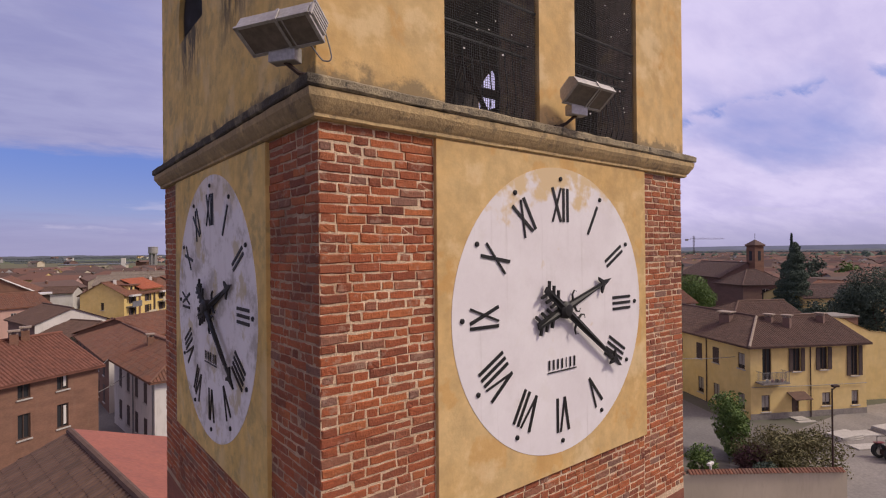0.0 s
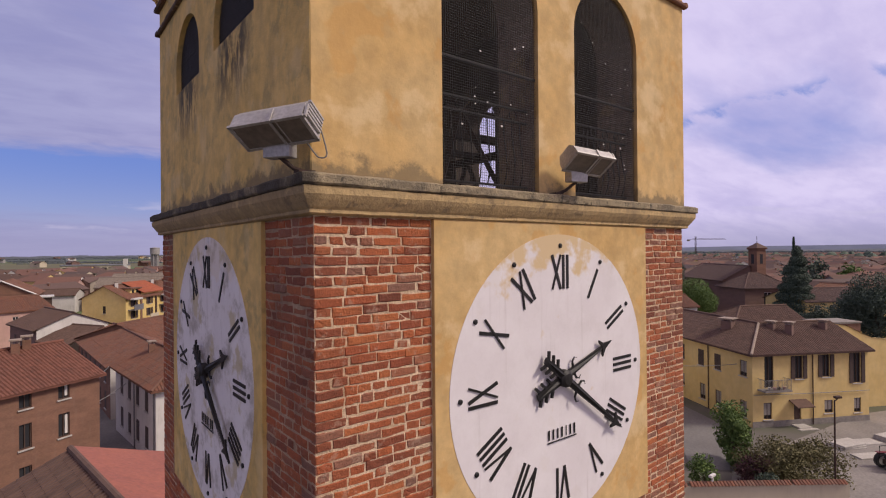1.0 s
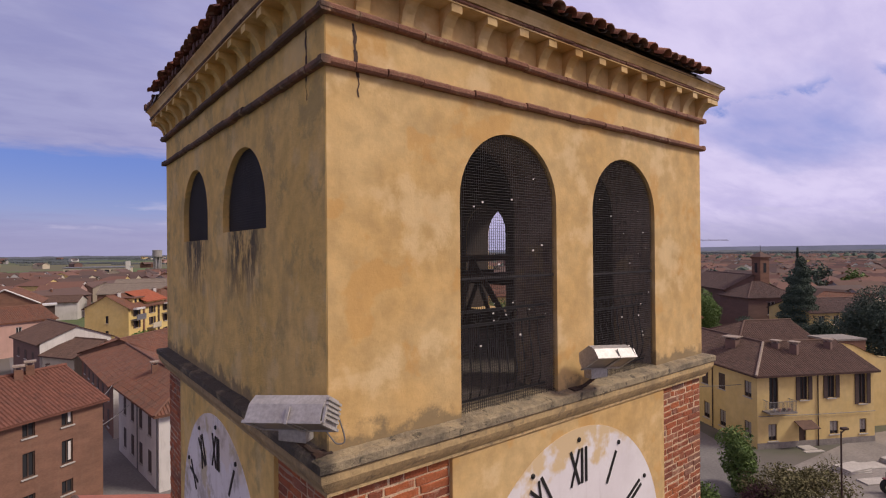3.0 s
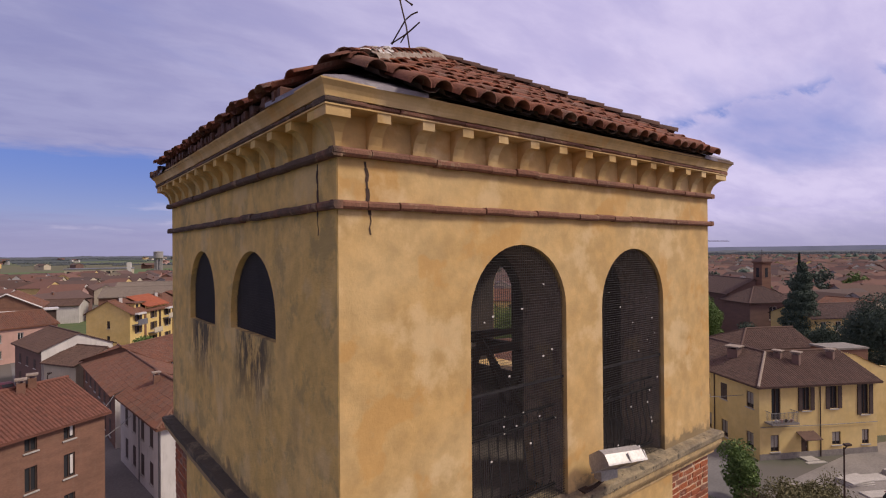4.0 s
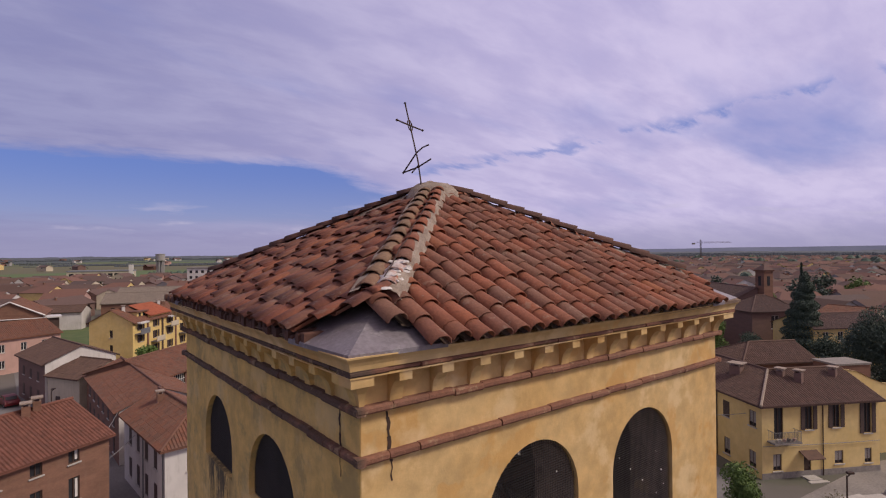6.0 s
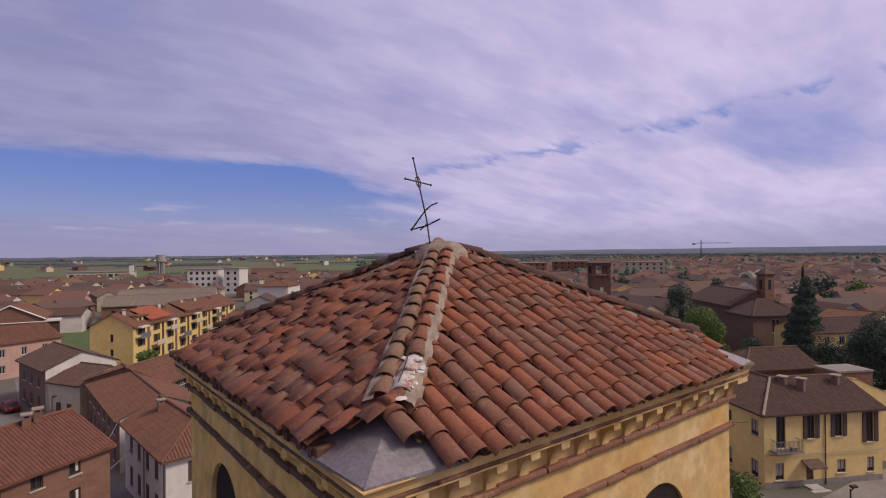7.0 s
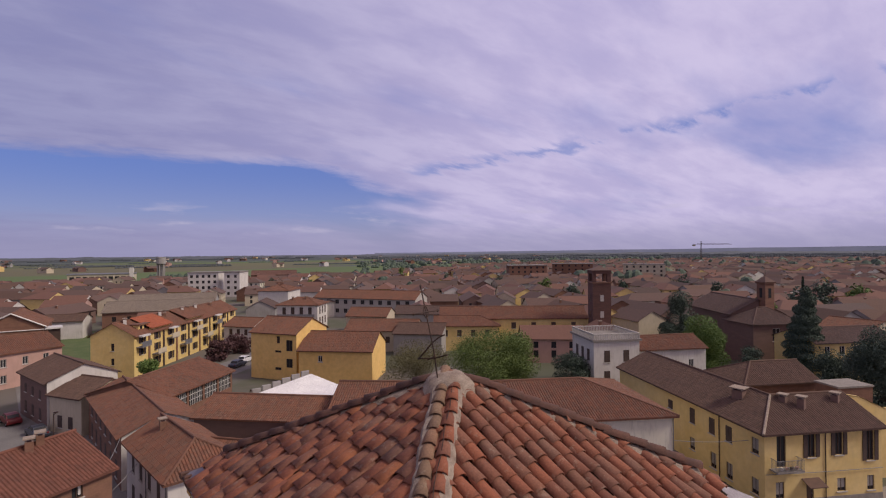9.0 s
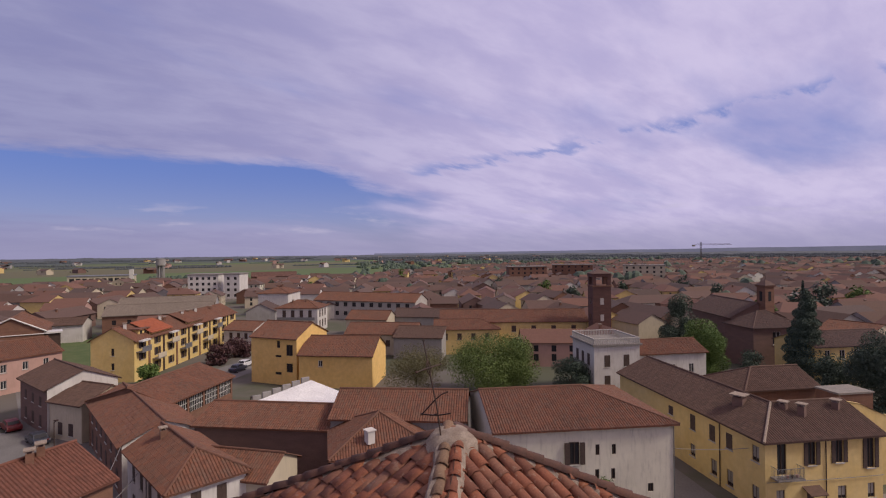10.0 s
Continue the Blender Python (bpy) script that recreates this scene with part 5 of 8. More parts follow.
# floodlights on the ledge
def floodlight(label, base, m, size=(1, 1, 1)):
    """Box lamp with a slanted glass front, ribbed cooling end, a strap round it and a bracket. m places its body."""
    lamp = thing("floodlight", label, "floodlight", "tower floodlights")
    m = m @ Matrix.Diagonal((*size, 1))
    w, h, dd = 0.275, 0.15, 0.08
    body = Shape()
    prof = [(-0.085, -h), (-0.085, h), (0.02, h * 0.92), (0.085, h * 0.55), (0.085, -h * 0.7), (0.0, -h)]
    n = len(prof)
    body.add([m @ Vector((x, y, z)) for x in (-w, w) for y, z in prof], [tuple(range(n)), tuple(range(2 * n - 1, n - 1, -1))] + [(k, (k + 1) % n, n + (k + 1) % n, n + k) for k in range(n)])
    housing = part("housing", body, lamp_paint, lamp, "grey metal lamp housing")
    rim = Shape()
    for x0, x1, z0, z1 in ((-w - 0.012, w + 0.012, h - 0.02, h + 0.008), (-w - 0.012, w + 0.012, -h - 0.008, -h + 0.02), (-w - 0.012, -w + 0.015, -h, h), (w - 0.015, w + 0.012, -h, h)):
        rim.box(x0, x1, -0.100, -0.082, z0, z1, m)
    part("front_rim", rim, lamp_paint, lamp)
    part("glass", Shape().box(-w + 0.015, w - 0.015, -0.094, -0.0865, -h + 0.02, h - 0.02, m), lamp_glass, lamp, "dusty brown lamp glass")
    strap = Shape().box(0.03, 0.05, -0.104, 0.0, h + 0.001, h + 0.014, m).box(0.03, 0.05, -0.106, -0.099, -h - 0.01, h + 0.01, m).box(0.075, 0.082, -0.102, -0.095, -h - 0.01, h + 0.01, m)
    part("strap", strap, lamp_paint, lamp)
    for k in range(5):
        part("cooling_rib", Shape().box(w + 0.001, w + 0.022, -0.06 + 0.028 * k, -0.045 + 0.028 * k, -h * 0.8, h * 0.75, m), lamp_paint, housing)
    part("end_lip", Shape().box(w + 0.012, w + 0.026, -0.09, 0.01, h * 0.78, h * 0.96, m), lamp_paint, housing)
    foot = m @ Vector((-0.045, -0.03, -h)) - Vector((0, 0, 0.03))
    part("junction_box", Shape().box(-0.10, 0.10, -0.045, 0.05, -0.055, 0.05, Matrix.Translation(foot - Vector((0, 0, 0.045))) @ Matrix.Rotation(m.to_euler().z, 4, "Z"), 0.006), lamp_paint, lamp)
    part("bracket_arm", Shape().tube([foot - Vector((0, 0, 0.09)), foot.lerp(Vector(base), 0.55) - Vector((0, 0, 0.06)), Vector(base)], 0.017, 6), rust_iron, lamp)
    part("base_plate", Shape().box(-0.06, 0.06, -0.04, 0.04, -0.004, 0.012, Matrix.Translation(base)), rust_iron, lamp)
    p = m @ Vector((0.10, -0.06, -h))
    loop = [p, p + rt * 0.06 - Vector((0, 0, 0.015)), p + rt * 0.11 - Vector((0, 0, 0.08)), p + rt * 0.15 - Vector((0, 0, 0.12)), p + rt * 0.20 - Vector((0, 0, 0.09)), m @ Vector((0.27, 0.04, -h * 0.5))]
    if size[0] > 0.9:
        smooth_loop = []
        for i in range(len(loop) - 1):
            p0, p1, p2, p3 = loop[max(i - 1, 0)], loop[i], loop[i + 1], loop[min(i + 2, len(loop) - 1)]
            smooth_loop += [0.5 * (2 * p1 + (p2 - p0) * g + (2 * p0 - 5 * p1 + 4 * p2 - p3) * g * g + (3 * p1 - p0 - 3 * p2 + p3) * g ** 3) for g in (0, 0.25, 0.5, 0.75)]
        part("cable", Shape().tube(smooth_loop + [loop[-1]], 0.0055, 5), cable_grey, lamp)
    return lamp


floodlight("grey box floodlight on a bracket at the tower's corner", (-0.02, 0.04, TOP + 0.285), pose(-0.20, 0.060, 16.750, 60, -4, -54), (0.96, 1.0, 0.76))
floodlight("grey box floodlight on a bracket below the arch", (2.52, -0.02, TOP + 0.285), pose(2.70, -0.235, 16.77, 55, 4, -11), (0.84, 0.84, 0.82))

# ---- ground, roads ----
GROUND = -0.4
s = Shape()
rings, spokes = (0, 60, 160, 400, 900, 2000, 4600), 48
vs = [(0, 0, GROUND)] + [(r * math.cos(2 * math.pi * k / spokes), r * math.sin(2 * math.pi * k / spokes), GROUND) for r in rings[1:] for k in range(spokes)]
fs = [(0, 1 + k, 1 + (k + 1) % spokes) for k in range(spokes)]
for i in range(len(rings) - 2):
    fs += [(1 + i * spokes + k, 1 + (i + 1) * spokes + k, 1 + (i + 1) * spokes + (k + 1) % spokes, 1 + i * spokes + (k + 1) % spokes) for k in range(spokes)]
tagged(part("ground", s.add(vs, fs), plain_ground), "flat plain of yards, meadows and ploughed fields", "ground", kind="structure")


def strip(name, mat, points, width, z, label, category):
    """A road or yard along a line of places, as one slab."""
    s = Shape()
    pts = [Vector((x, y, 0)) for x, y in points]
    row = []
    for i, p in enumerate(pts):
        d = (pts[min(i + 1, len(pts) - 1)] - pts[max(i - 1, 0)]).normalized()
        n = Vector((-d.y, d.x, 0)) * width / 2
        row.append((p + n, p - n))
    for (a, b), (c, d) in zip(row, row[1:]):
        s.quad((a.x, a.y, z), (b.x, b.y, z), (d.x, d.y, z), (c.x, c.y, z))
        for p, q in ((a, c), (b, d)):
            s.quad((p.x, p.y, z), (q.x, q.y, z), (q.x, q.y, GROUND - 0.05), (p.x, p.y, GROUND - 0.05))
    return tagged(part(name, s, mat), label, category, kind="structure")


strip("road_1", asphalt, [(2.8, 27), (2.6, 40), (0.6, 62), (-1.0, 80), (-4, 130)], 6.4, GROUND + 0.03, "grey asphalt street between the houses", "road")
strip("road_2", asphalt, [(-32, 76), (-8, 76), (0.3, 74)], 27, GROUND + 0.025, "grey asphalt square at the street's bend", "road")
strip("road_3", asphalt, [(24, 104), (34, 112), (50, 128)], 9, GROUND + 0.03, "asphalt car park beside the ochre house", "road")
strip("yard", concrete, [(30, 2.0), (40, 6.5), (60, 4.0), (70, 0)], 15, GROUND + 0.02, "pale concrete yard before the yellow house", "yard")
strip("lane", asphalt, [(38, 14), (46.5, 20), (54, 33)], 4.4, GROUND + 0.03, "narrow asphalt lane beside the yellow house", "road")
strip("courtyard", asphalt, [(8, 36), (16, 48), (26, 30)], 12, GROUND + 0.022, "grey paved courtyard", "yard")


# ---- houses ----
def slope_tiles(s, under, a, b, run, rise, hip_a=False, hip_b=False, over=0.45, pitch=0.25, row=0.42, full=True):
    """Tiles one slope: eave from a to b (the roof lies to the left of that way), every tile an island of its own."""
    a, b = Vector(a), Vector(b)
    d = (b - a)
    length = d.length
    d.normalize()
    n = Vector((-d.y, d.x, 0))
    k = rise / run
    lo_u, hi_u = (-over if hip_a else -0.25), length + (over if hip_b else 0.25)

    def at(u, v, h=0.0):
        return a + d * u + n * v + Vector((0, 0, k * v + h))

    def reach(u):
        r = run
        if hip_a:
            r = min(r, u)
        if hip_b:
            r = min(r, length - u)
        return r

    pts = []
    ua = lo_u
    ub = hi_u
    low = [at(ua, -over), at(ub, -over)]
    top = [at(run if hip_a else ua, run), at(length - run if hip_b else ub, run)]
    if hip_a and hip_b and 2 * run >= length - 0.01:
        top = [at(length / 2, length / 2)] * 2
    under.quad(low[0], low[1], top[1], top[0])
    under.quad(low[0] - Vector((0, 0, 0.12)), low[1] - Vector((0, 0, 0.12)), low[1], low[0])
    under.quad(low[0] - Vector((0, 0, 0.12)), low[1] - Vector((0, 0, 0.12)), at(ub, 0.02, -0.12), at(ua, 0.02, -0.12))
    if not full:
        return
    cols = max(2, int((hi_u - lo_u) / pitch))
    w = (hi_u - lo_u) / cols
    for c in range(cols):
        u = lo_u + (c + 0.5) * w
        v, top_v = -over - 0.03, reach(u) + 0.03
        while v < top_v - 0.05:
            e = min(v + row + 0.06, top_v)
            vs = []
            for vv, h, rr in ((v, 0.036, 0.5), (e, 0.022, 0.44)):
                j = rng.uniform(-0.008, 0.008)
                for q in range(4):
                    g = math.pi * q / 3
                    vs.append(at(u + w * rr * math.cos(g), vv, h + j + w * 0.30 * math.sin(g)))
            s.add(vs, [(0, 1, 5, 4), (1, 2, 6, 5), (2, 3, 7, 6), (0, 3, 2, 1)])
            v += row


def facade(a, b, z0, z1, holes, depth=0.16, gable=None, shape=None):
    """A wall face from a to b with rectangular openings (u0, u1, v0, v1); returns the shape."""
    s = shape or Shape()
    a, b = Vector((*a, 0)), Vector((*b, 0))
    d = (b - a)
    length = d.length
    d.normalize()
    n = Vector((-d.y, d.x, 0))
    at = lambda u, z, y=0.0: (a + d * u + n * y) + Vector((0, 0, z))
    us = sorted({0.0, length, *[h[0] for h in holes], *[h[1] for h in holes]})
    zs = sorted({z0, z1, *[h[2] for h in holes], *[h[3] for h in holes]})
    for u0, u1 in zip(us, us[1:]):
        for w0, w1 in zip(zs, zs[1:]):
            mu, mz = (u0 + u1) / 2, (w0 + w1) / 2
            if any(h[0] < mu < h[1] and h[2] < mz < h[3] for h in holes):
                continue
            s.quad(at(u0, w0), at(u1, w0), at(u1, w1), at(u0, w1))
    for h0, h1, v0, v1 in holes:
        for (p, q), (r, t) in (((h0, v0), (h1, v0)), ((h1, v0), (h1, v1)), ((h1, v1), (h0, v1)), ((h0, v1), (h0, v0))):
            s.quad(at(p, q), at(r, t), at(r, t, depth), at(p, q, depth))
    if gable:
        s.add([at(0, z1), at(length, z1), at(length / 2, z1 + gable)], [(0, 1, 2)])
    return s, at


def lattice(at, us, vs, solid, y0, y1):
    """One connected grille: the cells between the lines us and vs that solid(i, j) names, from y0 to y1."""
    s, index = Shape(), {}

    def corner(i, j, k):
        if (i, j, k) not in index:
            index[i, j, k] = len(s.v)
            s.v.append(tuple(at(us[i], vs[j], (y0, y1)[k])))
        return index[i, j, k]

    full = lambda i, j: 0 <= i < len(us) - 1 and 0 <= j < len(vs) - 1 and solid(i, j)
    for i in range(len(us) - 1):
        for j in range(len(vs) - 1):
            if not full(i, j):
                continue
            for k in (0, 1):
                s.f.append((corner(i, j, k), corner(i + 1, j, k), corner(i + 1, j + 1, k), corner(i, j + 1, k)))
            for near, a, b in (((i - 1, j), (i, j), (i, j + 1)), ((i + 1, j), (i + 1, j), (i + 1, j + 1)), ((i, j - 1), (i, j), (i + 1, j)), ((i, j + 1), (i, j + 1), (i + 1, j + 1))):
                if not full(*near):
                    s.f.append((corner(*a, 0), corner(*b, 0), corner(*b, 1), corner(*a, 1)))
    return s


def louvre(at, u0, u1, v0, v1, back, front, step=0.13):
    """A slatted shutter leaf in one piece, its slats slanting outwards."""
    n = max(3, int((v1 - v0 - 0.08) / step))
    prof = [(back, v0), (front + 0.015, v0), (front + 0.015, v0 + 0.04)]
    for k in range(n):
        z = v0 + 0.04 + (v1 - v0 - 0.08) * k / n
        prof += [(front, z + 0.005), (front + 0.022, z + (v1 - v0 - 0.08) / n * 0.9)]
    prof += [(front + 0.015, v1 - 0.035), (front + 0.015, v1), (back, v1)]
    m = len(prof)
    s = Shape().add([at(u, z, y) for u in (u0, u1) for y, z in prof], [(k, (k + 1) % m, m + (k + 1) % m, m + k) for k in range(m)])
    for o in (0, m):
        s.f += [(o, o + k, o + k + 1) for k in range(1, m - 1)]
    return s


def window(parent, at, u0, u1, v0, v1, style="plain", depth=0.15, name="window"):
    """A window in its opening: a frame with a pane, a sill, and shutters where the house has them."""
    o = lambda *p: at(*p)

    def slab(u_0, u_1, z_0, z_1, y0, y1):
        s = Shape()
        vs = [o(u, z, y) for y in (y0, y1) for u, z in ((u_0, z_0), (u_1, z_0), (u_1, z_1), (u_0, z_1))]
        return s.add(vs, [(0, 1, 2, 3), (7, 6, 5, 4), (0, 4, 5, 1), (1, 5, 6, 2), (2, 6, 7, 3), (3, 7, 4, 0)])
    if style == "far":
        return part(name, slab(u0, u1, v0, v1, depth - 0.03, depth), pane_dark, parent)
    t = 0.07
    mid = (u0 + u1) / 2
    fr = lattice(o, (u0, u0 + t, mid - 0.035, mid + 0.035, u1 - t, u1), (v0, v0 + t, v1 - t, v1), lambda i, j: j != 1 or i not in (1, 3), depth - 0.06, depth + 0.02)
    win = part(name, fr, frame_white if style in ("plain", "white") else shutter_brown, parent)
    part("pane", slab(u0 + t, u1 - t, v0 + t, v1 - t, depth, depth + 0.015), pane_dark, win)
    if style != "bare":
        part("sill", slab(u0 - 0.1, u1 + 0.1, v0 - 0.09, v0 - 0.003, -0.10, depth - 0.07), sill_stone, win)
    if style == "open":                      # shutters folded back on the wall
        w = (u1 - u0) / 2
        for x0 in (u0 - w - 0.03, u1 + 0.03):
            sh = louvre(o, x0, x0 + w, v0, v1, -0.012, -0.075)
            part("shutter", sh, shutter_brown, win, "brown wooden shutter")
    if style == "roller":
        part("roller_blind", slab(u0 + t, u1 - t, v0 + 0.25 * (v1 - v0), v1 - t, depth - 0.05, depth - 0.012), roller_grey, win, "grey roller blind")
    if style == "shut":
        for x0, x1 in ((u0 + 0.01, (u0 + u1) / 2 - 0.008), ((u0 + u1) / 2 + 0.008, u1 - 0.01)):
            sh = louvre(o, x0, x1, v0 + 0.01, v1 - 0.01, 0.05, -0.03)
            part("shutter", sh, shutter_brown, win, "closed brown shutter")
    return win


def chimney(parent, x, y, z0, z1, w=0.5, mat=None):
    s = Shape().box(x - w / 2, x + w / 2, y - w / 2, y + w / 2, z0, z1 - 0.3)
    ch = part("chimney", s, mat or wall_brick, parent)
    top = Shape()
    for dx in (-1, 1):
        for dy in (-1, 1):
            top.box(x + dx * (w / 2 - 0.06) - 0.05, x + dx * (w / 2 - 0.06) + 0.05, y + dy * (w / 2 - 0.06) - 0.05, y + dy * (w / 2 - 0.06) + 0.05, z1 - 0.3, z1 - 0.1)
    top.box(x - w * 0.72, x + w * 0.72, y - w * 0.72, y + w * 0.72, z1 - 0.1, z1)
    part("cap", top, roof_mortar, ch)


def rows_of(length, count, w, *levels, margin=1.0):
    """Evenly set openings along a wall, one row for each (low, high) of levels."""
    out = []
    for low, high in levels:
        for k in range(count):
            c = margin + (length - 2 * margin) * (k + 0.5) / count
            out.append((c - w / 2, c + w / 2, low, high))
    return out


def house(label, a, b, depth, eave, rise, walls, tiles, ends=("gable", "gable"), front=(), side=(), back_side=(), style="plain", chimneys=(), pitch=0.25, fine=True, category="house", group="", name="house", low=GROUND - 0.1, end_style=""):
    """A house whose front wall runs from a to b, with the rest to the left of that way; the ridge runs with the front.
    ends: how the roof ends at a and at b. front, side, back_side: openings in the front, the end at b and the end at a."""
    h = thing(name, label, category, group)
    va, vb = Vector((*a, 0)), Vector((*b, 0))
    d = (vb - va)
    length = d.length
    d.normalize()
    n = Vector((-d.y, d.x, 0))
    c, e = vb + n * depth, va + n * depth
    run = depth / 2
    g = [None if q == "hip" else rise for q in ends]
    s, at = facade(a, b, low, eave, front)
    _, at_b = facade(vb.xy, c.xy, low, eave, side, gable=g[1], shape=s)
    facade(c.xy, e.xy, low, eave, (), shape=s)
    _, at_a = facade(e.xy, va.xy, low, eave, back_side, gable=g[0], shape=s)
    part("wall", s, walls, h)
    for holes, place in ((front, at), (side, at_b), (back_side, at_a)):
        for q in holes:
            look_of = end_style if end_style and place is not at else style
            window(h, place, *q, style=look_of if q[1] - q[0] < 2.0 or style == "far" else "bare")
    shape, under = Shape(), Shape()
    z = Vector((0, 0, eave))
    hip = [q == "hip" for q in ends]
    slope_tiles(shape, under, va + z, vb + z, run, rise, hip[0], hip[1], pitch=pitch, full=fine)
    slope_tiles(shape, under, c + z, e + z, run, rise, hip[1], hip[0], pitch=pitch, full=fine)
    if hip[1]:
        slope_tiles(shape, under, vb + z, c + z, run, rise, True, True, pitch=pitch, full=fine)
    if hip[0]:
        slope_tiles(shape, under, e + z, va + z, run, rise, True, True, pitch=pitch, full=fine)
    rf = part("roof", under, tiles, h, "low tiled roof")
    if fine:
        tagged(part("roof_tiling", shape, tiles, rf), kind="stuff")
        r0 = va + n * run + d * (run if hip[0] else -0.25) + Vector((0, 0, eave + rise + 0.08))
        r1 = va + n * run + d * (length - run if hip[1] else length + 0.25) + Vector((0, 0, eave + rise + 0.08))
        part("ridge", Shape().tube([r0, r1], 0.13, 8), tiles, rf)
        for flag, corner, end in ((hip[0], va, r0), (hip[0], e, r0), (hip[1], vb, r1), (hip[1], c, r1)):
            if flag:
                out = (corner - Vector((end.x, end.y, 0)))
                low_end = corner + out * (0.45 / max(run, 0.1)) + Vector((0, 0, eave - rise * 0.45 / run + 0.08))
                part("hip_ridge", Shape().tube([low_end, end], 0.11, 6), tiles, rf)
    for u, v in chimneys:
        p = va + d * u + n * v
        zz = eave + rise * min(v, depth - v) / run
        chimney(rf, p.x, p.y, zz - 0.3, zz + 1.0)
    return h, at, at_b


def tie(h, at, u, z0, z1, mat=metal_grey):
    """A rain pipe down a wall."""
    part("rain_pipe", Shape().tube([at(u, z0, -0.07), at(u, z1, -0.07)], 0.05, 6), mat, h)


# the yellow house with its balcony, door canopy and steps
YA, YB = (49.3, 16.3), (59.9, 10.33)
front = [(1.22, 2.14, 3.15, 6.05), (4.35, 5.15, 3.85, 5.98), (7.2, 8.0, 3.9, 5.98), (10.5, 11.3, 3.2, 6.02), (1.1, 1.95, 0.3, 1.8), (4.2, 4.95, -0.35, 1.45), (7.4, 8.3, 0.55, 1.75), (10.55, 11.3, 0.45, 1.8)]
yellow = thing("house", "two-storey yellow rendered house with brown shutters and a balcony", "house")
s, yat = facade(YA, YB, GROUND - 0.1, 6.45, front)
va, vb = Vector((*YA, 0)), Vector((*YB, 0))
yd = (vb - va).normalized()
yn = Vector((-yd.y, yd.x, 0))
WING = 27.0
side_end = va + yn * WING
side_holes = [(WING - u - 0.45, WING - u + 0.45, z0, z1) for u, z0, z1 in ((14.6, 4.2, 5.2), (10.45, 3.8, 5.45), (7.2, 3.75, 5.4), (4.65, 3.85, 5.4), (1.15, 4.05, 5.5), (10.5, 0.9, 2.2), (7.0, 0.3, 1.9), (4.6, 0.2, 1.8), (1.2, 0.3, 1.8))]
_, sat = facade(side_end.xy, YA, GROUND - 0.1, 6.45, side_holes, shape=s)
facade(YB, (vb + yn * 8.4).xy, GROUND - 0.1, 6.45, (), gable=1.9, shape=s)
facade((va + yd * 8.4 + yn * WING).xy, side_end.xy, GROUND - 0.1, 6.45, (), gable=1.9, shape=s)
facade((vb + yn * 8.4).xy, (va + yd * 8.4 + yn * 8.4).xy, GROUND - 0.1, 6.45, (), shape=s)
facade((va + yd * 8.4 + yn * 8.4).xy, (va + yd * 8.4 + yn * WING).xy, GROUND - 0.1, 6.45, (), shape=s)
part("wall", s, wall_yellow, yellow, "yellow render with faint grey runs")
for q, st in zip(front, ("bare", "open", "open", "open", "roller", None, "roller", "roller")):
    if st:
        window(yellow, yat, *q, style=st)
for i, q in enumerate(side_holes):
    window(yellow, sat, *q, style="shut" if i < 4 else "roller")
# wing roof, clear of the hipped end
shape, under = Shape(), Shape()
zz = Vector((0, 0, 6.45))
slope_tiles(shape, under, va + zz, vb + zz, 4.2, 1.9, True, False)
slope_tiles(shape, under, side_end + zz, va + zz, 4.2, 1.9, False, True)
slope_tiles(shape, under, vb + yn * 8.4 + zz, va + yn * 8.4 + yd * 4.2 + zz, 4.2, 1.9)
slope_tiles(shape, under, va + yn * 4.2 + yd * 8.4 + zz, side_end + yd * 8.4 + zz, 4.2, 1.9)
wing_roof = part("roof", under, grey_tiles, yellow, "dark brown tiled roof")
tagged(part("roof_tiling", shape, grey_tiles, wing_roof), kind="stuff")
top = va + yn * 4.2 + yd * 4.2 + Vector((0, 0, 8.42))
part("ridge", Shape().tube([top, side_end + yd * 4.2 + Vector((0, 0, 8.42))], 0.13, 8), grey_tiles, wing_roof)
part("ridge", Shape().tube([top, vb + yn * 4.2 + Vector((0, 0, 8.42))], 0.13, 8), grey_tiles, wing_roof)
part("hip_ridge", Shape().tube([va - yn * 0.45 - yd * 0.45 + Vector((0, 0, 6.36)), top], 0.12, 6), roof_mortar, wing_roof)
for u, v in ((4.9, 3.4), (6.0, 2.4), (10.3, 3.0)):
    p = va + yd * u + yn * v
    chimney(wing_roof, p.x, p.y, 7.3, 8.75, 0.6, wall_dark_brick)
p = va + yn * 6.5 + yd * 2.6
chimney(wing_roof, p.x, p.y, 7.3, 8.7, 1.0, wall_dark_brick)


def slab_at(at, u0, u1, z0, z1, y0, y1):
    s = Shape()
    vs = [at(u, z, y) for y in (y0, y1) for u, z in ((u0, z0), (u1, z0), (u1, z1), (u0, z1))]
    return s.add(vs, [(0, 1, 2, 3), (7, 6, 5, 4), (0, 4, 5, 1), (1, 5, 6, 2), (2, 6, 7, 3), (3, 7, 4, 0)])


